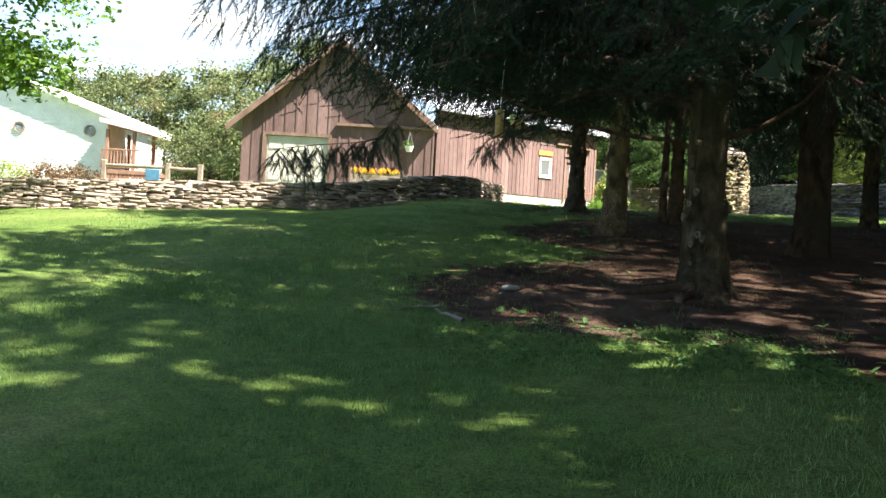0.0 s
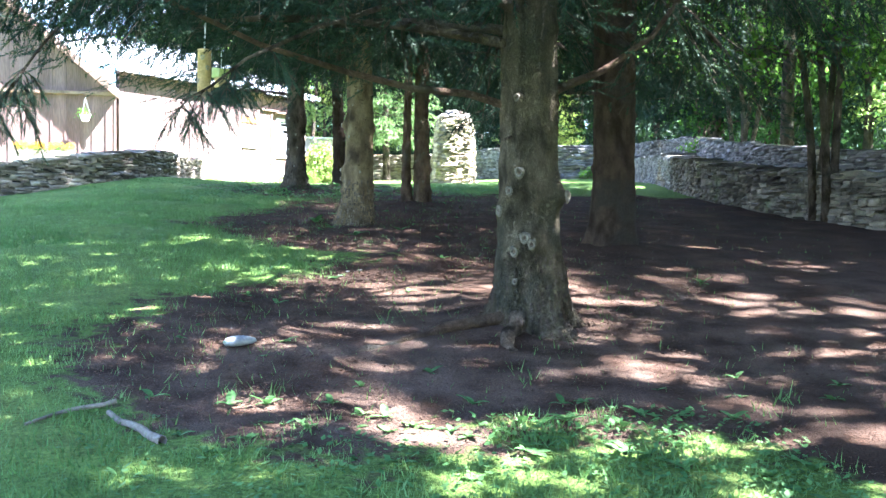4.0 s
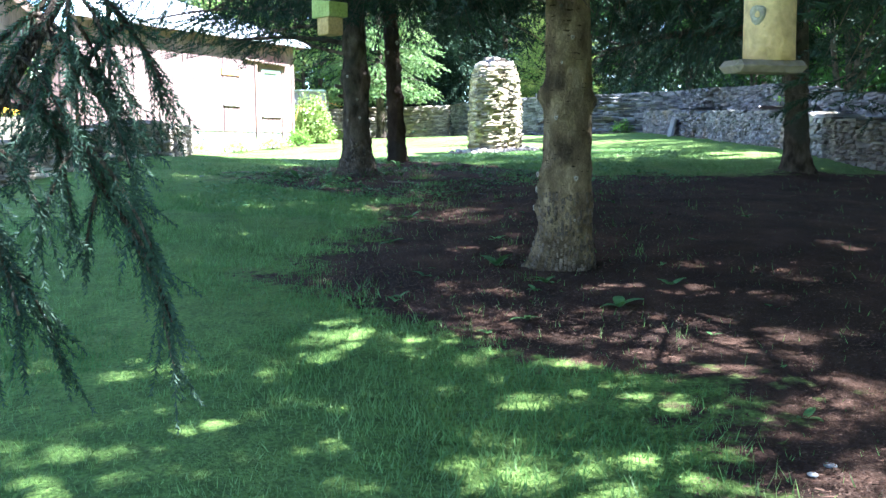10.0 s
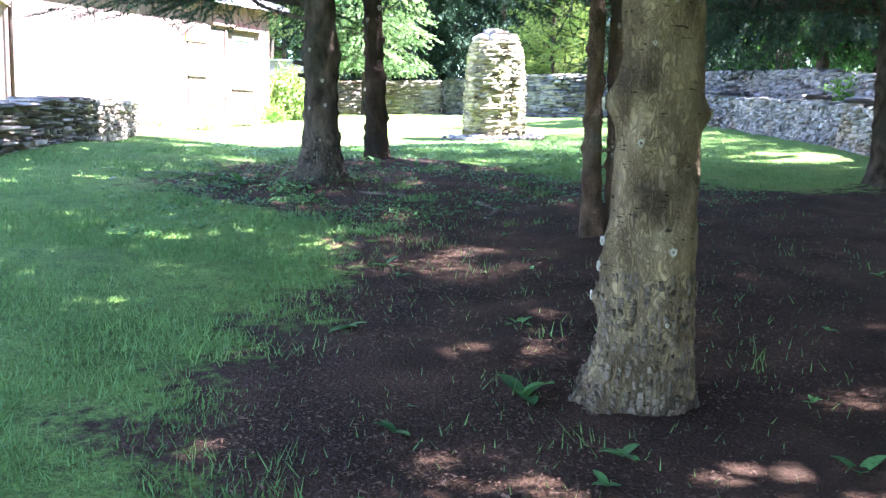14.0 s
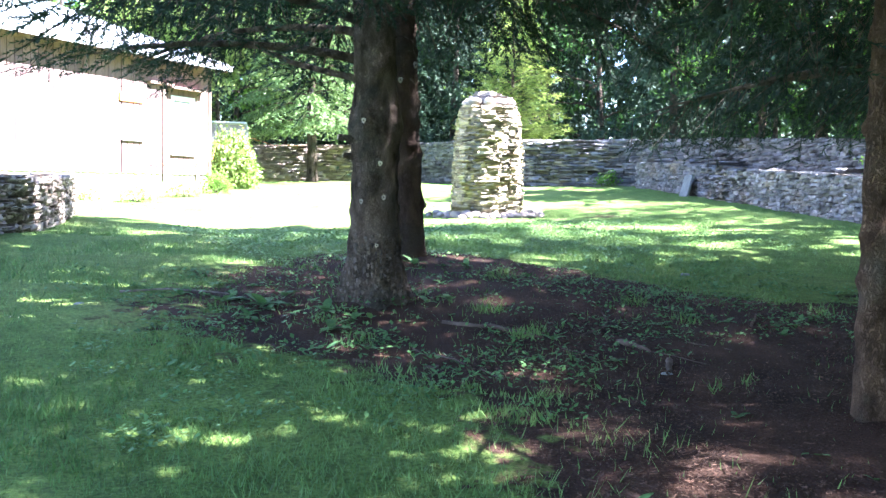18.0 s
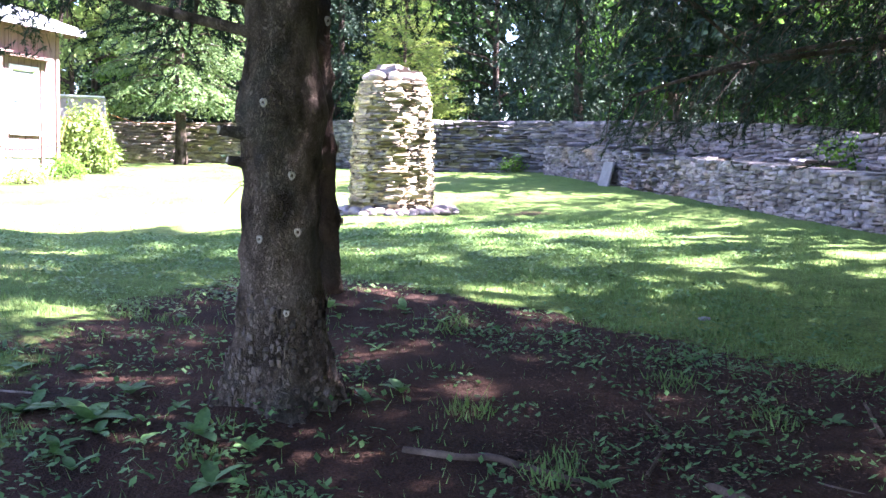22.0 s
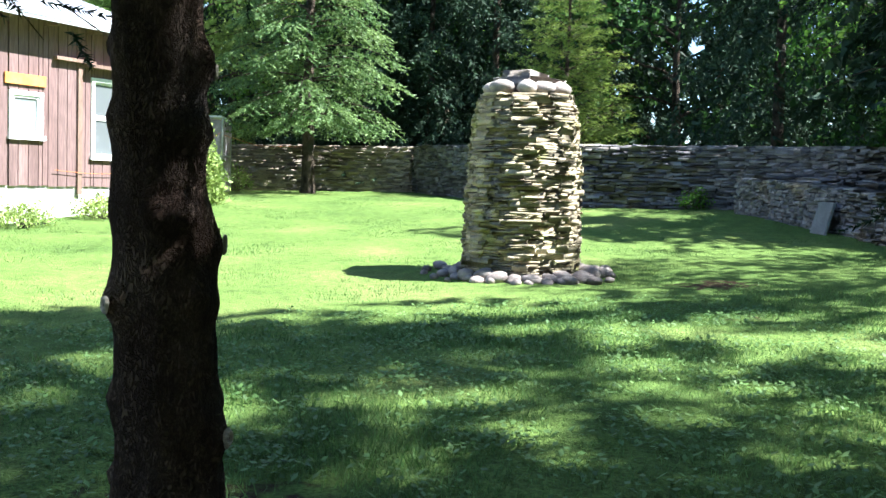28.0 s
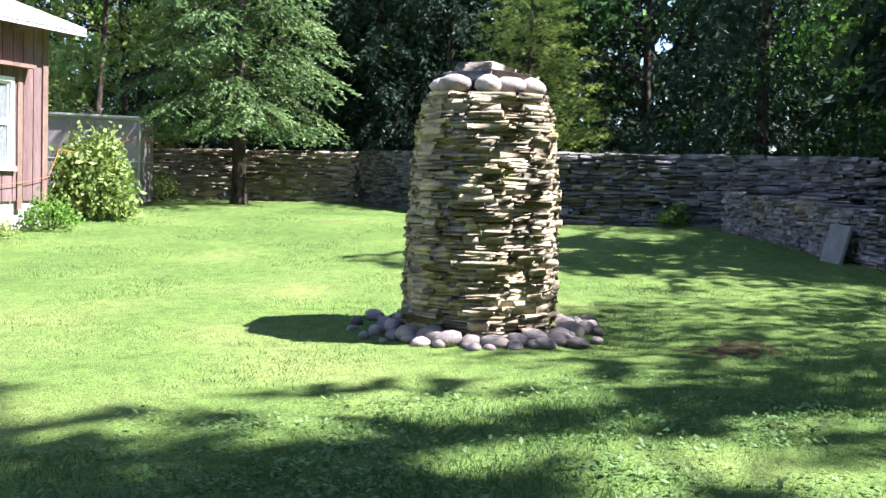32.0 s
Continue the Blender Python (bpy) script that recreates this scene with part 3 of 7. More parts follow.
def dry_wall(label, pts, height, thick, seed, material, centre, length=(0.12, 0.42), course=(0.04, 0.085), top=None, front=1):
    r = np.random.default_rng(seed)
    root = thing("dry_stone_wall", label, "stone wall", kind="structure")
    q = smooth_line(pts)
    seg = np.r_[0, np.cumsum(np.linalg.norm(np.diff(q, axis=0), axis=1))]
    total = seg[-1]
    tang = np.gradient(q, axis=0)
    tang /= np.linalg.norm(tang, axis=1, keepdims=True)
    hh = (lambda s: height) if top is None else top

    def at(s):
        p = np.array([np.interp(s, seg, q[:, 0]), np.interp(s, seg, q[:, 1])])
        t = np.array([np.interp(s, seg, tang[:, 0]), np.interp(s, seg, tang[:, 1])])
        return p, t / np.linalg.norm(t)
    half = thick / 2
    # core, coloured dark to stand in for shade between the stones
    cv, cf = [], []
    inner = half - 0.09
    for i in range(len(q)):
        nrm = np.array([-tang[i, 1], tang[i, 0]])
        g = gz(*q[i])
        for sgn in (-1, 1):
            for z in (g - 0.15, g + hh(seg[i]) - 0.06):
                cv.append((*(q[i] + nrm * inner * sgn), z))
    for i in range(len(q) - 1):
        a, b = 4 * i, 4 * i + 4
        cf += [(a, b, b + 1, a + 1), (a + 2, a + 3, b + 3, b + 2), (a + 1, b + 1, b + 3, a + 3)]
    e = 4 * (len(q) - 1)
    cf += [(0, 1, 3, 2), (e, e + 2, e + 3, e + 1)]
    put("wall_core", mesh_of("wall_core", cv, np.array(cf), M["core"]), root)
    stones = []
    for side in (1, -1):
        z = -0.03
        coarse = 1.0 if side == front else 2.0
        ph = r.uniform(0, 6.3, 3)
        while z < height + 0.3:
            hc = r.uniform(*course) * coarse
            s = r.uniform(-0.1, 0.05)
            w1, w2 = r.uniform(0, 6.3, 2)
            while s < total - 0.03:
                # long thin slabs now and then, short blocks between them
                a = r.uniform(*length) * (1.5 if r.random() < 0.12 else 1.0) * coarse
                a = min(a, total - s + 0.06)
                mid = min(s + a / 2, total)
                p, t = at(mid)
                nrm = np.array([t[1], -t[0]]) * side
                sway = 0.022 * math.sin(mid * 1.3 + ph[0] + 0.8 * z) + 0.012 * math.sin(mid * 4.1 + w1) * (z > 0.05)
                split = r.random()
                rows = [(0.0, 1.0)]
                if hc > course[1] * 0.62 and split < 0.45:
                    cut = r.uniform(0.35, 0.65)
                    rows = [(0.0, cut), (cut, 1.0)]
                for lo, hi in rows:
                    hs = hc * (hi - lo)
                    if z + sway + hc * (lo + hi) / 2 > hh(mid) - r.uniform(0, 0.035):
                        continue
                    d = r.uniform(0.17, 0.26)
                    o = p + nrm * (half - d / 2 + r.uniform(-0.022, 0.018)) + t * r.uniform(-0.01, 0.01)
                    stones.append((o[0], o[1], gz(*p) + z + sway + hc * (lo + hi) / 2, math.degrees(math.atan2(t[1], t[0])) + r.uniform(-5, 5),
                                   r.uniform(-6, 6), a * r.uniform(0.94, 1.06), d, hs * r.uniform(0.9, 1.14)))
                s += a
            z += hc * 0.98
    for end in (0.0, total):
        z = 0.0
        while z < hh(end) - 0.04:
            hc = r.uniform(*course) * 0.9
            p, t = at(end)
            nrm = np.array([t[1], -t[0]])
            for off in (-half * r.uniform(0.5, 0.7), r.uniform(-0.05, 0.05), half * r.uniform(0.5, 0.7)):
                o = p + nrm * (off + r.uniform(-0.03, 0.03)) + t * r.uniform(-0.06, 0.02) * (1 if end == 0 else -1)
                stones.append((o[0], o[1], gz(*p) + z + hc / 2, math.degrees(math.atan2(t[1], t[0])) + 90 + r.uniform(-9, 9), r.uniform(-6, 6), thick * r.uniform(0.28, 0.42), 0.2, hc * r.uniform(0.8, 1.0)))
            z += hc
    s = 0.1
    while s < total:
        a = r.uniform(0.25, 0.6)
        p, t = at(min(s + a / 2, total))
        o = p + np.array([t[1], -t[0]]) * r.uniform(-0.05, 0.05)
        hc = r.uniform(0.035, 0.075)
        stones.append((o[0], o[1], gz(*p) + hh(min(s + a / 2, total)) - 0.02, math.degrees(math.atan2(t[1], t[0])) + r.uniform(-8, 8), r.uniform(-3, 3), a, thick * r.uniform(0.8, 1.03), hc))
        s += a * 0.97
    lay_stones(root, material, stones, lambda st: (st[0] - centre[0]) ** 2 + (st[1] - centre[1]) ** 2)
    return root


dry_wall("low dry-laid wall of brown fieldstones edging the lawn",
         [(1.3, 32.0), (1.02, 30.0), (0.5, 27.6), (-0.2, 25.6), (-1.15, 24.3), (-2.5, 23.5), (-4.6, 22.3), (-6.2, 20.9), (-8.6, 18.5), (-13, 15.2), (-18, 12.8)],
         0.6, 0.55, 11, M["stone_warm"], (0.0, 26.5), length=(0.09, 0.34), course=(0.03, 0.075), top=lambda s: float(np.interp(s, [0, 1.5, 6, 40], [0.6, 0.6, 0.58, 0.57])), front=-1)
dry_wall("low dry-laid bench wall of grey fieldstones beside the lawn",
         [(16.75, 38.5), (16.2, 36.6), (15.6, 34.6), (14.7, 31.8), (13.7, 29.2), (12.6, 26.3), (11.4, 23.2)],
         0.70, 0.7, 12, M["stone_pale"], (14.8, 33), length=(0.08, 0.26), course=(0.035, 0.088))
# Southern stretch; its shade under the trees is put into the stone colour.
dry_wall("low dry-laid bench wall of brown fieldstones darkened for tree shade",
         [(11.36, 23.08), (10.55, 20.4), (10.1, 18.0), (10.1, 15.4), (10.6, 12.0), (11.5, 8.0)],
         0.70, 0.7, 16, M["stone_brown_shaded"], (10.3, 18.5), length=(0.09, 0.3), course=(0.04, 0.1))
dry_wall("tall dry-laid back wall of grey fieldstones",
         [(17.9, 39.15), (14.6, 41.0), (13.75, 43.5), (13.4, 48.3)][::-1], 1.3, 0.6, 13, M["stone"], (15.5, 40.5), length=(0.12, 0.42), course=(0.035, 0.085))
dry_wall("tall dry-laid terrace wall of grey fieldstones behind the bench wall",
         [(17.1, 39.0), (17.75, 38.2), (17.3, 36.0), (16.6, 33.5), (15.6, 30.6), (14.6, 27.8), (13.5, 24.6), (12.6, 21.5), (12.2, 17.5), (12.5, 12.0)],
         1.32, 0.5, 14, M["stone"], (17, 35.5), length=(0.12, 0.42), course=(0.04, 0.09), top=lambda s: float(np.interp(s, [0, 9, 14, 40], [1.32, 1.32, 1.02, 0.92])))
dry_wall("rough dry-laid wall of brown stones in the shade of a spruce",
         [(13.2, 48.6), (11.3, 49.6), (9.6, 50.3), (8.2, 50.9), (5.5, 52.0)][::-1], 1.25, 0.55, 15, M["stone_warm"], (11, 49.6), length=(0.12, 0.38), course=(0.035, 0.085))

# ---- stone tower ----
TX, TY = 8.82, 32.5


def stone_tower():
    r = np.random.default_rng(21)
    root = thing("stone_tower", "round dry-stacked tower of thin tan and grey slabs capped with boulders", "stone tower", pose(TX, TY, gz(TX, TY)))
    prof = lambda z: np.interp(z, [0, 0.3, 0.8, 1.3, 1.7, 1.9, 2.1], [0.645, 0.655, 0.645, 0.62, 0.585, 0.545, 0.49])
    n, rows = 28, 12
    cv = [((prof(k * 2.0 / (rows - 1)) - 0.1) * math.cos(j * 2 * math.pi / n), (prof(k * 2.0 / (rows - 1)) - 0.1) * math.sin(j * 2 * math.pi / n), k * 2.0 / (rows - 1)) for k in range(rows) for j in range(n)]
    cf = [(k * n + j, k * n + (j + 1) % n, (k + 1) * n + (j + 1) % n, (k + 1) * n + j) for k in range(rows - 1) for j in range(n)] + [tuple(range((rows - 1) * n, rows * n))]
    # Dark filler behind the slabs paints shade into their joints.
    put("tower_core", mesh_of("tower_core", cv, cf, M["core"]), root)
    stones = []
    z = -0.02
    while z < 1.985:
        hc = min(r.choice([0.026, 0.032, 0.038, 0.046, 0.056]) * r.uniform(0.9, 1.1), 2.03 - z)
        ang = r.uniform(0, 1)
        stop = ang + 2 * math.pi
        rad = prof(z + hc / 2)
        w1, w2 = r.uniform(0, 6.3, 2)
        while ang < stop - 0.03:
            a = min(r.uniform(0.07, 0.30) * (1.5 if r.random() < 0.1 else 1.0), (stop - ang) * rad + 0.02)
            mid = ang + a / 2 / rad
            # the plan is a worn polygon: flat faces with soft corners
            ph = (mid + 0.45) % (math.pi / 4) - math.pi / 8
            sway = 0.009 * math.sin(2 * mid + 1.1 + z) + 0.005 * math.sin(5 * mid + w1)
            rows = [(0.0, 1.0)] if hc < 0.042 or r.random() < 0.5 else [(0.0, 0.5), (0.5, 1.0)]
            for lo, hi in rows:
                zz = z + hc * (lo + hi) / 2
                rr = prof(zz) * (0.975 / math.cos(ph) * 0.985) + r.uniform(-0.008, 0.008)
                d = r.uniform(0.15, 0.24)
                stones.append((math.cos(mid) * (rr - d / 2), math.sin(mid) * (rr - d / 2), zz + sway,
                               math.degrees(mid) + 90 + r.uniform(-5, 5), r.uniform(-3, 3), a * r.uniform(0.95, 1.08), d, hc * (hi - lo) * r.uniform(0.98, 1.2)))
            ang += a / rad
        z += hc
    lay_stones(root, M["stone_tower"], stones, lambda st: (st[0] + 0.35) ** 2 + (st[1] + 0.75) ** 2 + 0.05 * st[2])
    # boulders and the two flat slabs on top
    for k in range(9):
        a = k * 2 * math.pi / 9 + r.uniform(-0.1, 0.1)
        put("cap_boulder", boulder(r, M["cap"]), root, "rounded pale boulder", pose(0.38 * math.cos(a), 0.38 * math.sin(a), 2.075, r.uniform(-8, 8), r.uniform(-8, 8), math.degrees(a) + 90) @ Matrix.Diagonal((r.uniform(0.11, 0.15), r.uniform(0.12, 0.15), r.uniform(0.075, 0.1), 1)))
    v, f = STONES[1]
    put("cap_slab", mesh_of("cap_slab", v, f, M["cap"]), root, "square tan slab", pose(0.03, 0, 2.155, 0, 0, 18) @ Matrix.Diagonal((0.58, 0.52, 0.10, 1)))
    v, f = STONES[4]
    put("top_slab", mesh_of("top_slab", v, f, M["cap"]), root, "pale flat top stone", pose(0.0, 0.02, 2.235, 2, 1, 30) @ Matrix.Diagonal((0.40, 0.34, 0.085, 1)))


def boulder(r, material):
    bm = bmesh.new()
    bmesh.ops.create_icosphere(bm, subdivisions=2, radius=1)
    off = Vector((r.uniform(0, 50), r.uniform(0, 50), 0))
    for v in bm.verts:
        v.co *= 1 + 0.22 * noise.noise(v.co * 1.1 + off)
    me = bpy.data.meshes.new("boulder")
    bm.to_mesh(me)
    bm.free()
    me.polygons.foreach_set("use_smooth", np.ones(len(me.polygons), bool))
    me.materials.append(material)
    return me


stone_tower()


def cobbles():
    r = np.random.default_rng(31)
    shapes = [boulder(r, M["cobble"]) for _ in range(7)]
    for ring, (rad, count, big) in enumerate(((0.74, 24, 0.105), (0.87, 27, 0.085), (0.97, 22, 0.065))):
        for k in range(count):
            a = (k + r.uniform(-0.25, 0.25)) * 2 * math.pi / count
            rr = rad + r.uniform(-0.07, 0.07)
            if ring == 2:
                rr += 0.10 * math.sin(2 * a + 2.4)
            sx = big * r.uniform(0.6, 1.55)
            x, y = TX + rr * math.cos(a), TY + rr * math.sin(a)
            m = pose(x, y, gz(x, y) + sx * 0.28, r.uniform(-15, 15), r.uniform(-15, 15), r.uniform(0, 360)) @ Matrix.Diagonal((sx, sx * r.uniform(0.7, 0.95), sx * r.uniform(0.5, 0.75), 1))
            solid("cobble", "smooth grey-pink river cobble at the foot of the tower", "stone", shapes[int(r.integers(7))], m, "cobbles round the tower")


cobbles()
# slate slab leaning against the bench wall
solid("slate_slab", "square blue-grey slate slab leaning on the bench wall", "stone slab", box_mesh("slate_slab", 0.62, 0.05, 0.52, M["slab"], 0.008),
      pose(15.02, 34.72, gz(15.0, 34.7) - 0.01, -14, 0, 68 + 180))
for k, (x, y, w) in enumerate(((16.35, 36.3, 20), (15.75, 34.2, 70), (16.6, 37.6, 10), (12.9, 26.2, 40), (13.9, 28.6, 55))):
    v, f = STONES[k]
    solid("flat_stone", "flat grey stone lying loose on the bench wall", "stone", mesh_of("flat_stone", v, f, M["stone"]),
          pose(x, y, gz(x, y) + 0.76, 2, -2, w) @ Matrix.Diagonal((0.75, 0.5, 0.07, 1)), "loose flat stones")


# ---- spruces ----
def needle_spray(count, seed, length, width, spread):
    """A twig along +x of length 1 with needles round it, as triangles."""
    r = np.random.default_rng(seed)
    v, f = [], []
    for i in range(count):
        s = 0.04 + 0.96 * (i + r.uniform(0, 0.8)) / count
        az = r.uniform(0, 2 * math.pi)
        side = np.array([0, math.cos(az), math.sin(az) * 0.7])
        d = np.array([1.0, 0, 0]) * 0.75 + side * spread
        d /= np.linalg.norm(d)
        w = np.cross(d, r.normal(size=3))
        w /= np.linalg.norm(w)
        ln = length * r.uniform(0.7, 1.15) * (1 - 0.35 * s)
        b = np.array([s * 0.96, 0, 0])
        v += [b - w * width / 2, b + w * width / 2, b + d * ln]
        f.append((3 * i, 3 * i + 1, 3 * i + 2))
    k = len(v)
    v += [np.array([0, 0.012, 0]), np.array([0, -0.012, 0]), np.array([1.0, 0, 0])]
    f.append((k, k + 1, k + 2))
    return np.array(v), np.array(f)


FINE = needle_spray(46, 1, 0.15, 0.030, 0.85)
COARSE = needle_spray(14, 2, 0.40, 0.12, 0.8)
BULK = needle_spray(9, 4, 0.5, 0.26, 0.8)
PINE = needle_spray(18, 3, 0.42, 0.05, 0.9)


# openings in the canopy, by the sunlit patches under them: x, y, reach
GAPS = np.array([(0.65, 14.7, 0.2), (1.6, 14.85, 0.15), (0.85, 12.95, 0.13), (0.4, 11.5, 0.16), (2.15, 11.75, 0.16), (2.9, 11.2, 0.15), (3.3, 9.5, 0.24), (8.5, 16.6, 0.7), (5.0, 12.2, 0.27),
                 (6.5, 12.7, 0.32), (4.9, 10.9, 0.28), (6.2, 13.9, 0.32), (-0.3, 12.5, 0.16), (3.9, 23.5, 0.3), (4.6, 23.5, 0.3), (4.4, 24.1, 0.25), (6.25, 23.55, 0.35), (2.15, 25.0, 0.3), (9.9, 25.2, 0.8),
                 (8.7, 27.1, 0.5), (5.6, 24.8, 0.35), (7.1, 24.3, 0.4), (7.9, 25.5, 0.4), (7.6, 28.6, 0.6), (6.8, 27.1, 0.3), (5.7, 26.6, 0.25), (9.3, 28.1, 0.4), (6.0, 18.6, 0.3), (9.0, 32.2, 0.75), (8.4, 32.5, 0.8), (7.9, 32.85, 0.7),
                 (4.9, 31.9, 0.5), (5.3, 31.1, 0.55), (6.2, 30.5, 0.55), (6.9, 29.95, 0.45), (7.8, 30.0, 0.4), (7.0, 28.5, 0.3)])


def in_gap(p, wide):
    """Whether a place in the canopy lies in one of the openings towards the sun."""
    h = p[2] - gz(p[0], p[1])
    x, y = p[0] - SUN.x / SUN.z * h, p[1] - SUN.y / SUN.z * h
    d = np.hypot(GAPS[:, 0] - x - 0.16 * math.sin(5 * y + p[2]), GAPS[:, 1] - y - 0.16 * math.sin(6 * x))
    return bool((d < GAPS[:, 2] + wide).any())


def bough(r, needles, limbs, base, az, length, rise, droop, spray, size, dense, hang=0.6, bare=0.3, thick=0.03, zmin=1.65, keep=None, pack=0.36, holes=None, where=None):
    """One bough: a drooping limb with side branchlets hung with sprays."""
    out = np.array([math.cos(az), math.sin(az), 0.0])
    s = np.linspace(0, 1, 9)
    side = np.array([-out[1], out[0], 0])
    bend = r.uniform(-0.12, 0.12) * length
    p = base + out * (length * s)[:, None] + side * (bend * s ** 2)[:, None]
    p[:, 2] += rise * length * s - droop * length * s ** 2
    far = 2
    while far < 9 and p[far, 2] > zmin - 0.05 and (keep is None or keep(p[far])):
        far += 1
    if far > 2:
        limbs.add(*tube(p[:far], (thick * (1 - 0.82 * s) * (0.6 + 0.16 * length))[:far] * np.where(np.arange(far) == far - 1, 0.3, 1.0), 5 if size < 0.45 else 3))
    n = max(4, int(length * dense))
    o, d, sc = [], [], []
    for k in range(n):
        t = bare + (1 - bare) * (k + r.uniform(0, 1)) / n
        b = np.array([np.interp(t, s, p[:, j]) for j in range(3)])
        sd = side * (1 if k % 2 else -1)
        ln = min(1.0, 0.28 * length) * (1.15 - 0.75 * t) * r.uniform(0.7, 1.25) + 0.12
        dirv = out * r.uniform(0.25, 0.8) + sd * r.uniform(0.35, 1.0) + np.array([0, 0, -hang * r.uniform(0.4, 1.5)])
        dirv /= np.linalg.norm(dirv)
        q = b + dirv * ln * np.array([0, 0.5, 1.0])[:, None]
        q[1:, 2] -= np.array([0.05, 0.22]) * ln
        if q[2, 2] < zmin - 0.15:
            q[1:, 2] = np.maximum(q[1:, 2], zmin - 0.15 + r.uniform(0, 0.2))
        if keep is not None and not keep(q[1]):
            continue
        had = len(o)
        m = max(3, int(ln / (size * pack)))
        for j in range(m):
            u = (j + r.uniform(0.2, 1)) / m
            c = q[0] + (q[2] - q[0]) * u
            c[2] -= 0.12 * ln * u * u
            sgn = 1 if j % 2 else -1
            lat = np.cross(dirv, [0, 0, 1.0])
            e = dirv * r.uniform(0.4, 1.0) + lat * sgn * r.uniform(0.25, 0.9) + np.array([0, 0, -hang * r.uniform(0.1, 0.9)])
            if holes is not None and c[2] > 3.1 and noise.noise(Vector(c) * 0.75 + Vector((holes[0], 0, 0))) > holes[1]:
                continue
            if where is not None and in_gap(where(c), 0.05 if size < 0.45 else 0.14):
                continue
            if c[2] < zmin + r.uniform(-0.15, 0.3) or (keep is not None and not keep(c)):
                continue
            if e[2] < 0 and c[2] < zmin + 0.3:
                e[2] *= 0.2
            o.append(c)
            d.append(e)
            sc.append(size * r.uniform(0.7, 1.2) * (1.1 - 0.35 * u))
        if size < 0.45 and len(o) - had > 0.7 * m:
            limbs.add(*tube(q[::2], np.array([0.007, 0.002]), 3))
    if not o:
        return
    o, d, sc = np.array(o), np.array(d), np.array(sc)
    up = np.tile([0.0, 0, 1.0], (len(o), 1)) + r.normal(0, 0.25, (len(o), 3))
    needles.add(*stamp(spray[0], spray[1], o, d, up, sc))


def spruce_crown(seed, height, low, reach, fine_to, dense=6.5, upper=0.42, hang=0.65, lower_step=0.36, zmin=1.65, keep=None, extra=(), coarse=None, coarse_size=0.5, coarse_dense=3.4, gaps=0.0, holes=None, where=None):
    """Needles and limbs of a spruce standing at the origin; extra: single low boughs (height, azimuth, length)."""
    r = np.random.default_rng(seed)
    needles, limbs = Soup(), Soup()
    coarse = coarse or COARSE
    h = low
    az = r.uniform(0, 6)
    while h < height - 0.4:
        fine = h < fine_to
        frac = (height - h) / (height - low)
        for k in range(5):
            az += 2 * math.pi / 5 + r.uniform(-0.25, 0.25)
            ln = (reach * (0.30 + 0.70 * frac ** 0.8)) * r.uniform(0.72, 1.08)
            if not fine and r.random() < gaps:
                continue
            bough(r, needles, limbs, np.array([0, 0, h + r.uniform(-0.12, 0.12)]), az, ln, 0.22 if fine else 0.3, r.uniform(0.36, 0.55) if fine else 0.42,
                  FINE if fine else coarse, 0.36 if fine else coarse_size, dense if fine else coarse_dense, hang, 0.32 if fine else 0.2, 0.03, zmin, keep, 0.36, holes, where)
        az += 0.7
        h += lower_step if fine else upper
    for h, a, ln in extra:
        bough(r, needles, limbs, np.array([0, 0, h]), radians(a), ln, 0.22, 0.28, FINE, 0.34, dense * 1.3, 0.9, 0.3, 0.036, zmin, keep, where=where)
    top = np.array([[0, 0, height - 0.5 + 0.1 * k] for k in range(6)])
    needles.add(*stamp(COARSE[0], COARSE[1], top, np.tile([0.1, 0, 1.0], (6, 1)), np.tile([0, 1.0, 0.0], (6, 1)), np.full(6, 0.5)))
    return needles, limbs


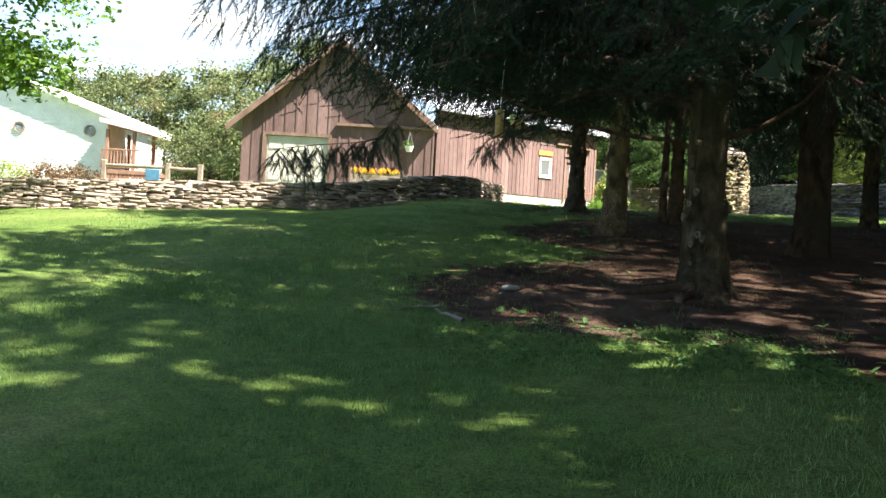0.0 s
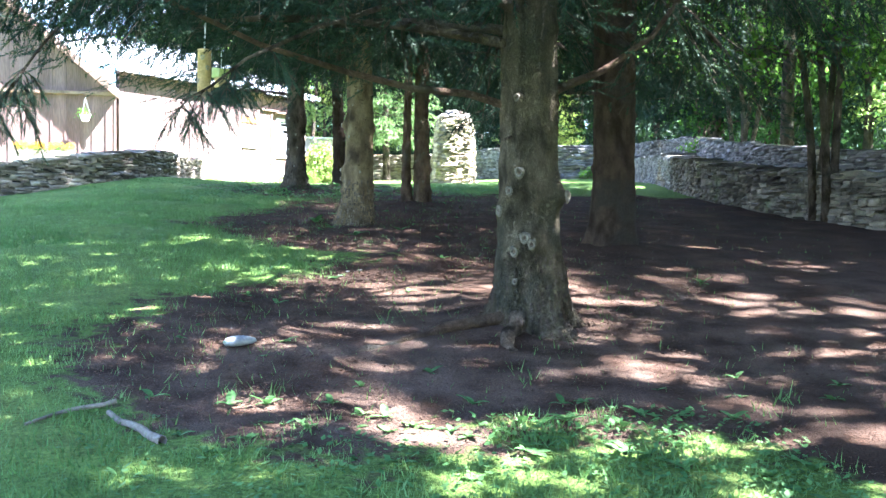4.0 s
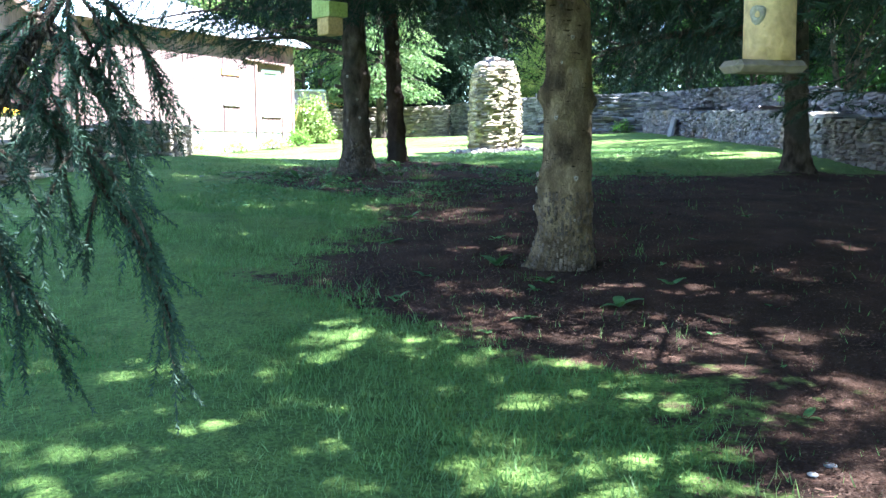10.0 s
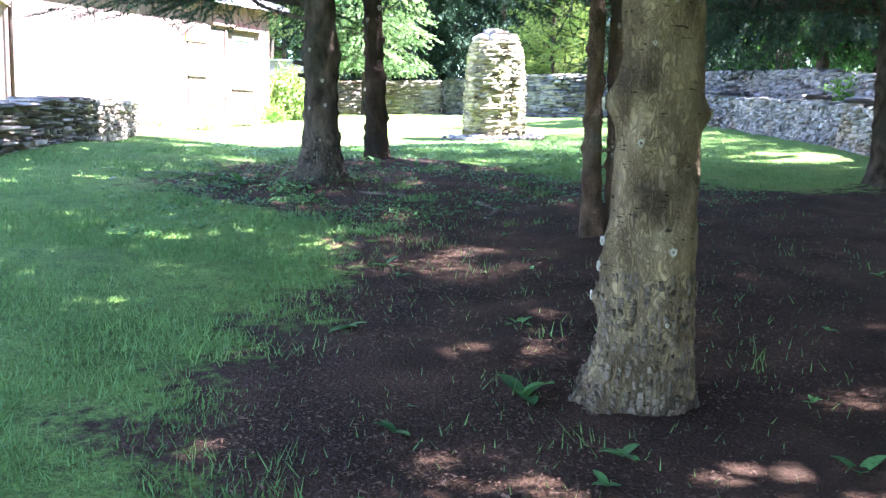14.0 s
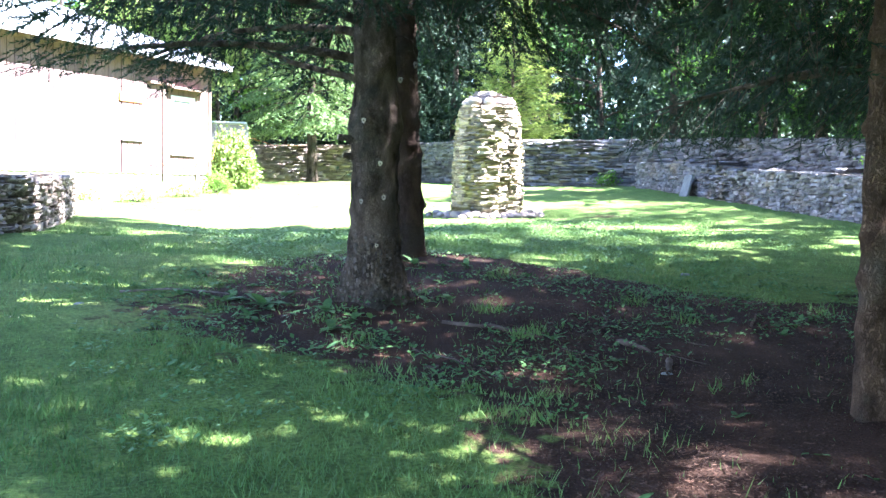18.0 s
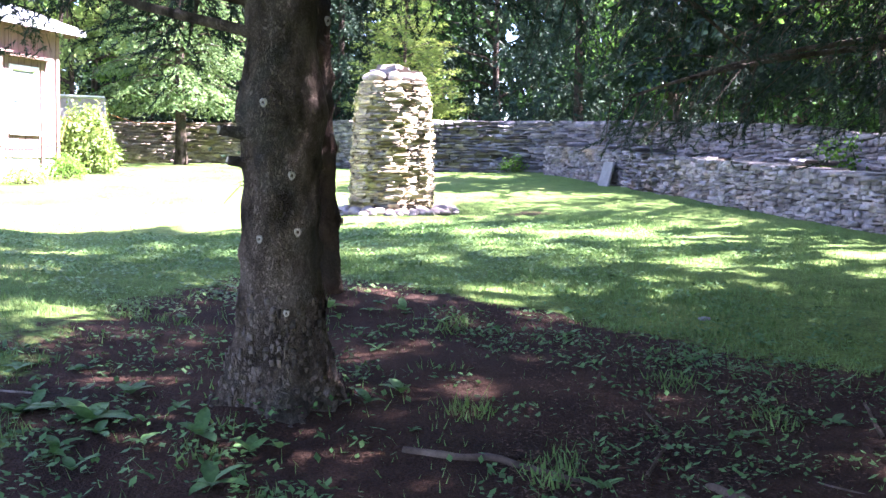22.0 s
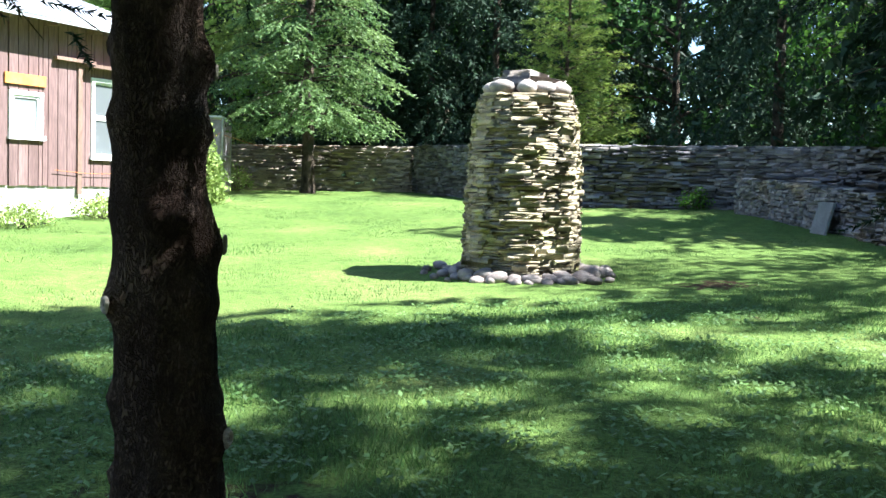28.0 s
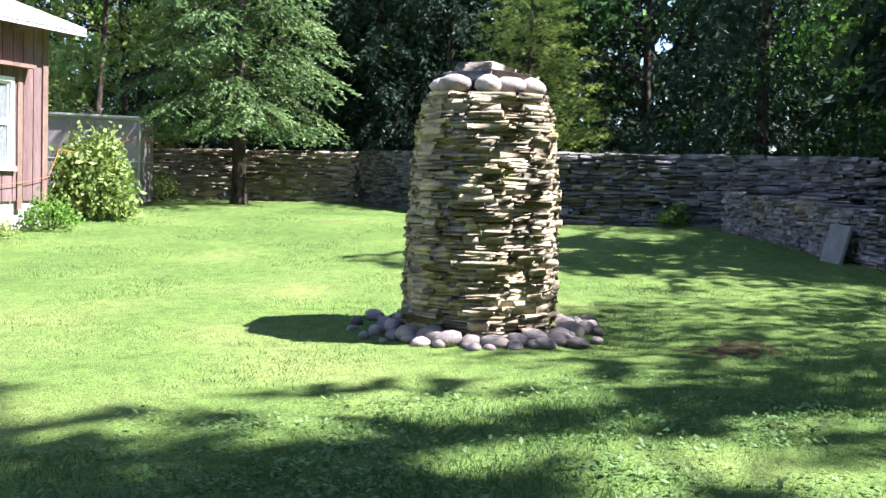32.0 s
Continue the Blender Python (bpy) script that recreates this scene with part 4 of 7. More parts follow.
def trunk_mesh(seed, radius, height, material, flare=0.16, rings=44, sides=30, rough=0.05, lean=(0, 0), knots=(), bend=0.03, swell=0.55, whorl=0.0, belly=(0, 1, 0), step=0.0):
    """A tapering trunk with root flare, whorls of old branch scars and swellings round its knots; step: ring spacing up to 3 m."""
    r = np.random.default_rng(seed)
    if step:
        hs = np.r_[np.arange(-0.14, 3.0, step), 3.0 + (height - 3.0) * np.linspace(0, 1, 26) ** 1.4]
    else:
        hs = -0.12 + (height + 0.12) * np.linspace(0, 1, rings) ** 1.9
    ang = np.arange(sides) * 2 * np.pi / sides
    ph = r.uniform(0, 6)
    # whorls: a low ring with a few knobs on it
    knobs, z = [], 0.22
    while whorl and z < 3.0:
        n = int(r.integers(3, 6))
        knobs += [(r.uniform(0, 2 * math.pi), z + r.normal(0, 0.02), whorl * r.uniform(0.7, 1.7)) for _ in range(n)]
        z += r.uniform(0.15, 0.27)
    rings_at = np.array([k[1] for k in knobs]) if knobs else np.array([-9.0])
    roots = [(r.uniform(0, 2 * math.pi), r.uniform(0.6, 1.5), r.uniform(0.22, 0.42)) for _ in range(6)]
    verts = []
    for h in hs:
        base = radius * max(0.06, 1 - 0.86 * max(0, h) / height) * (1.06 - 0.06 * min(h, 1.5))
        fl = flare * math.exp(-max(h, -0.05) / 0.17)
        cx = lean[0] * h + bend * math.sin(h * 1.1 + ph)
        cy = lean[1] * h + bend * math.cos(h * 0.9 + ph)
        swells = whorl * 0.6 * math.exp(-(np.abs(rings_at - h).min() / 0.038) ** 2)
        close = [k for k in knobs if abs(k[1] - h) < 0.12]
        for a in ang:
            q = Vector((math.cos(a) * 2.2, math.sin(a) * 2.2, h * 1.5 + seed * 7.1))
            w = base * (1 + rough * 1.3 * noise.noise(q) + rough * 0.9 * noise.noise(q * 3.1) + rough * 0.5 * noise.noise(q * 8.0))
            w += swells * (0.8 + 0.6 * noise.noise(q * 1.7))
            lobe = 0.0
            for ra, rs_, rw in roots:
                da = (a - ra + math.pi) % (2 * math.pi) - math.pi
                lobe = max(lobe, rs_ * math.exp(-(da / rw) ** 2))
            w += fl * (0.35 + lobe)
            w += belly[2] * math.exp(-((h - belly[0]) / belly[1]) ** 2)
            for ka, kh, ks in close:
                da = (a - ka + math.pi) % (2 * math.pi) - math.pi
                w += ks * math.exp(-((da * radius) ** 2 + (h - kh) ** 2) / 0.0011)
            for ka, kh, ks in knots:
                if abs(h - kh) > 3.5 * ks:
                    continue
                da = (a - ka + math.pi) % (2 * math.pi) - math.pi
                w += ks * swell * math.exp(-((da * radius) ** 2 + (h - kh) ** 2) / (ks * 0.95) ** 2)
            verts.append((cx + w * math.cos(a), cy + w * math.sin(a), h))
    rings = len(hs)
    i = np.arange(rings - 1)[:, None] * sides
    j = np.arange(sides)[None]
    f = np.stack([i + j, i + (j + 1) % sides, i + sides + (j + 1) % sides, i + sides + j], -1).reshape(-1, 4)
    return mesh_of("trunk", verts, f, material, True), np.array(verts).reshape(rings, sides, 3), hs, ang


def knot_mesh(size, mat="knot"):
    """A sawn branch collar: a pale ring round a dark middle, facing +x."""
    n = 14
    prof = [(0.0, -0.4, 1.15), (0.25, 0.3, 1.0), (0.42, 0.5, 0.8), (0.40, 0.42, 0.55), (0.15, 0.2, 0.36)]
    v, f = [], []
    for k, (x, _, rad) in enumerate(prof):
        for j in range(n):
            a = j * 2 * math.pi / n
            rr = rad * size * (1 + 0.12 * math.sin(3 * a + k) + 0.06 * math.sin(7 * a))
            v.append((x * size, rr * math.cos(a) * 0.85, rr * math.sin(a)))
    for k in range(len(prof) - 1):
        f += [(k * n + j, k * n + (j + 1) % n, (k + 1) * n + (j + 1) % n, (k + 1) * n + j) for j in range(n)]
    e = (len(prof) - 1) * n
    ring = mesh_of("knot", v, f, M[mat], True)
    dark = mesh_of("knot_hollow", v[e:], [tuple(range(n))], M["knot_dark"])
    return ring, dark


def surface(vs, hs, ang, a, h):
    i = int(np.clip(np.searchsorted(hs, h), 1, len(hs) - 1))
    j = int(round((a % (2 * math.pi)) / (2 * math.pi) * len(ang))) % len(ang)
    u = (h - hs[i - 1]) / (hs[i] - hs[i - 1])
    return vs[i - 1, j] * (1 - u) + vs[i, j] * u


CROWNS = {}
PX = [0.7, 0.75, 0.6, 0.3, -0.25, 0.1, 0.7, 0.4, 0.8, 1.7, 3.7, 5.0, 7.5]
PY = [0, 2, 4.5, 6, 8.6, 10.6, 13.2, 15.4, 17.5, 19.3, 22, 24.7, 29.5]


def mown_clear(x, y):
    """Boughs over the mown strip are trimmed to walking height."""
    g = gz(x, y)

    def keep(p):
        wx, wy = x + p[0], y + p[1]
        d = abs(wx - np.interp(wy, PY, PX))
        return d > (1.9 if 12.3 < wy < 15.8 else 0.95) or p[2] + g > gz(wx, wy) + 2.02
    return keep


def crown_parts(kind, where=None):
    """Needles and limbs of one of the tall crowns; where: its place in the yard, for one that has openings of its own."""
    if where is not None or kind not in CROWNS:
        args = {"a": (101, 13, 2.6, 4.6, 0.0), "b": (102, 12, 2.6, 4.2, 0.0), "c": (103, 12.5, 2.6, 3.6, 0.0), "slim": (104, 12.5, 5.6, 2.3, 0.0), "dense": (105, 12.0, 4.3, 3.1, 0.0), "broad": (106, 12.5, 5.0, 3.0, 0.0), "shady": (101, 13, 2.6, 4.6, 0.0)}[kind]
        nd, lb = spruce_crown(*args, upper=0.55, coarse=BULK, coarse_size=0.6 if kind == "slim" else 0.64, coarse_dense=3.6 if kind == "slim" else 3.4, zmin=1.9, gaps={"shady": 0.03, "dense": 0.06}.get(kind, 0.08), holes=(args[0] * 2.3, {"slim": 0.12, "broad": 0.22, "shady": 0.06}.get(kind, 0.26)), where=where)
        made = (nd.mesh("crown", M["needles"]), lb.mesh("branchwork", M["bark"]))
        if where is not None:
            return made
        CROWNS[kind] = made
    return CROWNS[kind]


def spruce(label, x, y, radius, seed, crown="a", turn=0.0, material="bark", flare=0.16, knots=(), lean=(0, 0), height=13, rough=0.05, scale=1.0, twin=None, bend=0.03, own=None, stubs=(), group="spruces in the yard", swell=0.55, knot_mat="knot", knot_size=0.42, whorl=0.0, belly=(0, 1, 0), open_to_sun=False, scales=""):
    g = gz(x, y) - sum(mh for mx, my, mh, _ in MOUNDS if (mx, my) == (x, y))
    root = thing("spruce_tree", label, "tree", pose(x, y, g), group)
    ks = [(math.atan2(ky, kx), kh, s) for kx, ky, kh, s in knots]
    me, vs, hs, ang = trunk_mesh(seed, radius, height, M[material], flare, rough=rough, lean=lean, knots=ks, bend=bend, swell=swell, whorl=whorl, belly=belly, step=0.024 if own else 0.0, sides=44 if own else 20)
    trunk = put("trunk", me, root, "rough trunk with sawn branch knots" if knots else "")
    for a, h, s in ks:
        p = surface(vs, hs, ang, a, h)
        ring, dark = knot_mesh(s * knot_size, knot_mat)
        put("knot", ring, trunk, "sawn knot", Matrix.Translation(p) @ pose(0, 0, 0, 0, 0, math.degrees(a)))
        put("knot_hollow", dark, trunk, "", Matrix.Translation(p) @ pose(0, 0, 0, 0, 0, math.degrees(a)))
    if scales:
        # thick scaly bark round the foot of the trunk
        rb = np.random.default_rng(seed + 70)
        plates = Soup()
        for _ in range(760):
            a, h = rb.uniform(0, 2 * math.pi), 0.55 * rb.uniform(0, 1) ** 1.7 - 0.03
            p = surface(vs, hs, ang, a, h)
            m = np.array(pose(p[0], p[1], p[2], rb.uniform(-14, 14), rb.uniform(-10, 18), math.degrees(a) + rb.uniform(-14, 14)) @ Matrix.Diagonal((rb.uniform(0.005, 0.011), rb.uniform(0.01, 0.026), rb.uniform(0.014, 0.045), 1)))
            v, f = STONES[int(rb.integers(len(STONES)))]
            plates.add(v @ m[:3, :3].T + m[:3, 3], f)
        tagged(put("flaking_bark", plates.mesh("flaking_bark", M[scales]), root, "thick flaking bark at the foot"), kind="stuff")
    # small dead twigs and branch stubs on the bare lower trunk
    r = np.random.default_rng(seed + 900)
    for _ in range(16):
        a, h = r.uniform(0, 6.28), r.uniform(0.5, 3.4)
        p = surface(vs, hs, ang, a, h)
        d = np.array([math.cos(a), math.sin(a), r.uniform(-0.5, 0.3)])
        ln = r.choice([0.03, 0.05, 0.08, 0.35, 0.6]) * r.uniform(0.7, 1.2) * (1.0 if h > 1.7 else 0.12)
        k = np.array([0, 0.4, 0.75, 1.0])
        q = p + d * (ln * k)[:, None] + r.normal(0, 0.03 * ln, (4, 3))
        q[:, 2] -= 0.25 * ln * k ** 2
        if abs(x + q[3][0] - np.interp(y + q[3][1], PY, PX)) < 0.5:
            continue
        v, f = tube(q, (0.012 if ln < 0.1 else 0.006) * np.array([1.0, 0.9, 0.6, 0.3]), 5)
        put("dead_twig", mesh_of("dead_twig", v, f, M["bark"]), root)
    if twin:
        dx, dy, rad = twin
        me2, *_ = trunk_mesh(seed + 50, rad, height * 0.8, M[material], 0.05, sides=24, rough=rough, bend=0.02, whorl=whorl or 0.01, step=0.03)
        put("second_stem", me2, root, "slimmer second stem", pose(dx, dy, 0))
    for a, h, ln, rad in stubs:
        p = surface(vs, hs, ang, radians(a), h)
        d = np.array([math.cos(radians(a)), math.sin(radians(a)), 0.12])
        q = p + d * (ln * np.array([-0.3, 0.2, 0.6, 0.95, 1.0, 1.0]))[:, None]
        v, f = tube(q, rad * np.array([1.35, 1.1, 1.0, 0.98, 0.85, 0.02]), 10)
        put("branch_stub", mesh_of("branch_stub", v, f, M["bark"]), root, "short sawn branch stub")
        side = np.cross(d, (0, 0, 1)) / np.linalg.norm(np.cross(d, (0, 0, 1)))
        rise = np.cross(side, d)
        ring = [(side * math.cos(j * math.pi / 5) + rise * math.sin(j * math.pi / 5)) * rad * 0.8 for j in range(10)]
        put("sawn_face", mesh_of("sawn_face", [tuple(p + d * (ln + o) + w) for o in (-0.002, 0.004) for w in ring], [tuple(range(10, 20))] + [(j, (j + 1) % 10, 10 + (j + 1) % 10, 10 + j) for j in range(10)], M["knot"]), root, "pale sawn branch end")
    if own:
        reach, low, zmin, extra = own
        nd, lb = spruce_crown(seed + 300, height, low, reach, 5.0, zmin=zmin, keep=mown_clear(x, y), extra=extra, coarse=BULK, coarse_size=0.56, coarse_dense=3.3, gaps=0.05, hang=1.0, dense=6.8, holes=None if seed == 4 else (seed * 3.7, {7: 0.1, 1: 0.42}.get(seed, 0.3)), where=lambda c: (x + c[0], y + c[1], g + c[2]))
        nd, lb, turn = nd.mesh("crown", M["needles"]), lb.mesh("branchwork", M["bark"]), 0.0
    else:
        spin = Matrix.Rotation(radians(turn), 3, "Z") * scale
        nd, lb = crown_parts(crown, (lambda c: tuple(Vector((x, y, g)) + spin @ Vector(c))) if open_to_sun else None)
    m = pose(0, 0, 0, 0, 0, turn) @ Matrix.Diagonal((scale, scale, scale, 1))
    put("crown", nd, root, "dark drooping needle boughs", m)
    put("branchwork", lb, root, "", m)
    return root, vs, hs, ang


YARD = "tall spruce added on the sun side for its shade"
spruce("old spruce with a swollen knotty trunk and spreading roots", 3.08, 10.3, 0.215, 1, "a", 20, "bark_olive", knot_mat="knot_grey", scales="bark", swell=0.6, flare=0.14, rough=0.10, bend=0.02, whorl=0.007, own=(4.9, 2.6, 1.75, ((1.9, 172, 3.6), (2.0, 150, 3.2), (2.1, 215, 3.4), (2.2, 250, 3.0), (2.9, 168, 5.0), (3.2, 182, 5.2), (3.5, 158, 5.0), (3.1, 198, 4.8), (3.9, 175, 5.0), (3.6, 212, 4.6), (3.3, 145, 4.8), (2.55, 160, 4.2), (2.7, 138, 4.0), (2.6, 185, 4.4), (2.75, 120, 3.6), (2.8, 205, 4.2))),
       knots=[(-0.28, -0.40, 1.05, 0.09), (-0.36, -0.30, 0.93, 0.075), (-0.36, -0.38, 0.53, 0.085), (-0.20, -0.40, 0.62, 0.09), (-0.1, -0.4, 0.58, 0.075), (-0.4, -0.1, 0.8, 0.09), (-0.3, -0.4, 1.55, 0.06), (0.35, -0.3, 0.9, 0.1), (-0.36, -0.42, 0.33, 0.05)])
spruce("spruce with a reddish furrowed twin trunk on bare soil", 5.28, 13.85, 0.20, 2, "b", 75, "bark_red", 0.09, whorl=0.009, own=(3.8, 2.9, 2.5, ()), twin=(0.17, -0.06, 0.13))
old_spruce = [o for o in bpy.data.objects if o.name == "spruce_tree"][0]
for pts, rad in (([(3.0, 10.3, 2.85), (2.63, 10.3, 2.9), (2.18, 10.1, 2.91), (1.72, 9.9, 2.98), (1.2, 9.7, 3.08), (0.5, 9.5, 3.3)], 0.03),
                 ([(3.1, 10.3, 2.9), (3.4, 10.3, 3.03), (3.65, 10.4, 3.12), (4.05, 10.5, 3.42), (4.5, 10.6, 3.9)], 0.036)):
    q = np.array(pts) - np.array([3.08, 10.3, gz(3.08, 10.3)])
    q += np.random.default_rng(len(pts)).normal(0, 0.012, q.shape)
    v, f = tube(q, rad * np.linspace(1.0, 0.4, len(q)), 7)
    put("dead_limb", mesh_of("dead_limb", v, f, M["bark_orange"], True), old_spruce, "bare weathered limb")
pale_spruce, *_ = spruce("spruce with a pale smooth trunk and large burls", 2.95, 16.2, 0.18, 3, "a", 140, "bark_pale", 0.08, scales="bark_scale", swell=0.75, knot_size=0.30, rough=0.07, whorl=0.006, own=(4.4, 2.8, 1.9, ((2.0, 172, 3.8), (2.1, 190, 3.8), (2.05, 205, 3.4), (2.2, 155, 3.6), (2.6, 185, 3.6), (2.7, 150, 3.4), (2.9, 170, 4.2), (3.1, 195, 4.2), (3.3, 158, 4.4), (3.0, 210, 4.0), (3.5, 180, 4.4), (3.0, 60, 2.6), (3.3, 76, 2.6), (3.6, 46, 2.8), (4.0, 62, 3.0), (3.2, 95, 2.4), (4.3, 40, 3.0))),
       knots=[(-0.74, -0.68, 1.06, 0.05), (-0.145, -0.99, 0.63, 0.055), (-1.0, -0.03, 0.66, 0.06), (-0.98, 0.2, 0.55, 0.065), (-0.87, 0.5, 0.41, 0.065), (-0.9, 0.4, 1.22, 0.085), (0.87, -0.5, 1.18, 0.055), (-0.11, -0.99, 0.33, 0.03), (-0.3, -0.95, 1.62, 0.05), (-1.0, -0.2, 1.9, 0.05), (-0.6, -0.8, 1.45, 0.03)])
scaly_spruce, *_ = spruce("spruce with a dark scaly trunk dotted with sawn knots", 2.98, 22.65, 0.172, 4, "b", 210, "bark", 0.12, scales="bark_flake", whorl=0.009, belly=(1.3, 0.15, 0.042), knot_size=0.34, rough=0.075, bend=0.015, lean=(-0.025, 0.0), own=(3.9, 2.4, 1.75, ((1.75, 160, 2.8), (2.0, 200, 3.0), (1.95, 130, 2.6), (2.1, 245, 2.4), (3.0, 285, 3.0), (3.4, 310, 3.2), (3.8, 265, 3.0), (4.2, 295, 3.2), (4.6, 330, 3.2), (3.6, 245, 3.2), (4.4, 225, 3.2))), stubs=((178, 1.205, 0.095, 0.024), (172, 1.08, 0.065, 0.022)),
       knots=[(-0.14, -0.16, 1.33, 0.05), (-0.02, -0.2, 1.03, 0.05), (-0.01, -0.22, 0.79, 0.05), (-0.16, -0.14, 0.76, 0.045), (-0.06, -0.2, 0.45, 0.04), (0.19, 0.02, 1.1, 0.05)])
for name, pts, rad in (("dead_limb", [(2.9, 22.6, 3.98), (2.78, 22.72, 4.04), (2.64, 23.0, 4.11), (2.53, 23.4, 4.2), (2.3, 24.1, 4.45), (2.0, 24.8, 4.9)], 0.027), ("twig", [(2.86, 22.6, 3.5), (2.74, 22.59, 3.49), (2.7, 22.58, 3.475), (2.66, 22.57, 3.46)], 0.003),
                       ("twig", [(2.87, 22.6, 3.41), (2.8, 22.6, 3.39), (2.74, 22.58, 3.37), (2.67, 22.57, 3.3)], 0.0028), ("twig", [(2.87, 22.62, 3.4), (2.79, 22.62, 3.395), (2.75, 22.63, 3.385)], 0.003)):
    q = np.array(pts) - np.array(scaly_spruce.location)
    v, f = tube(q, np.linspace(1.0, 0.6, len(q)) * rad, 9)
    put(name, mesh_of(name, v, f, M["bark"], True), scaly_spruce, "thick dark dead limb" if rad > 0.01 else "thin dry twig")
spruce("slim spruce with ringed dark bark beside the sunny lawn", 4.19, 24.92, 0.132, 5, "c", 60, "bark_red", 0.05, whorl=0.014, rough=0.06, bend=0.01, lean=(-0.045, 0.015), own=(2.9, 2.7, 2.1, ()),
       knots=[(0.14, 0.0, 1.5, 0.05), (0.14, -0.03, 1.05, 0.06), (-0.13, -0.05, 0.9, 0.05), (0.12, -0.08, 0.55, 0.06), (-0.1, -0.1, 1.75, 0.06), (-0.13, 0.04, 0.3, 0.05), (0.05, -0.14, 1.9, 0.07)])
spruce("spruce with a slim second stem and many sawn knots", 4.58, 19.34, 0.122, 6, "c", 190, "bark_orange", 0.05, whorl=0.012, knot_mat="knot_grey", twin=(-0.25, 0.0, 0.068), rough=0.08, own=(3.5, 2.6, 2.2, ((2.4, 165, 3.0), (2.5, 120, 2.6), (3.2, 85, 3.4), (3.8, 65, 3.4), (4.3, 100, 3.2), (3.5, 45, 3.0), (4.6, 75, 3.2), (4.7, 272, 3.3), (5.1, 260, 3.2), (4.4, 283, 3.2))),
       knots=[(-0.12, -0.1, 1.6, 0.045), (-0.05, -0.15, 1.3, 0.04), (-0.1, -0.12, 1.0, 0.045), (0.0, -0.15, 0.8, 0.04), (-0.12, -0.08, 0.65, 0.045), (0.15, 0, 0.55, 0.06), (-0.02, -0.15, 0.35, 0.05)])
spruce("dark spruce standing where the soil meets the far lawn", 9.1, 21.5, 0.17, 7, "b", 300, "bark", 0.10, height=12, whorl=0.01, own=(3.4, 2.6, 1.25, ((2.6, 100, 4.2), (2.8, 125, 4.3), (3.0, 82, 4.0), (3.2, 148, 4.2), (2.5, 62, 3.4), (3.5, 115, 4.4), (2.4, 170, 3.0), (3.8, 135, 4.2), (2.7, 40, 3.0), (2.0, 112, 4.5), (1.9, 122, 4.2))))
# Sun-side spruces added for their shade, most of them out of view.
spruce(YARD, 6.2, 0.6, 0.19, 8, "a", 94, "bark", 0.08, height=14, whorl=0.008, own=(4.8, 3.0, 2.1, ((2.9, 118, 5.0), (3.1, 132, 5.2), (3.3, 145, 4.8), (3.0, 105, 4.6))))
for k, (x, y, s, c) in enumerate(((9.6, 6.8, 1.1, "slim"), (7.0, 3.4, 1.3, "shady"), (9.8, 1.5, 1.05, "b"), (5.0, -4.2, 1.0, "b"), (8.6, -3.0, 1.05, "a"), (18.4, 34.0, 1.0, "c"), (14.3, 23.9, 1.75, "broad"), (14.0, 19.8, 1.15, "slim"), (13.0, 12.6, 1.4, "dense"), (13.2, 16.0, 1.3, "dense"), (13.5, 17.9, 1.3, "dense"), (13.2, 9.4, 1.25, "dense"))):
    spruce("tall dark spruce beyond the stone walls, added for shade" if x > 11 else YARD, x, y, 0.17, 20 + k, c, 47 * k, "bark", 0.08, scale=s, open_to_sun=(x, y) in ((9.6, 6.8), (7.0, 3.4), (14.3, 23.9), (13.2, 16.0), (13.2, 9.4), (13.0, 12.6)))

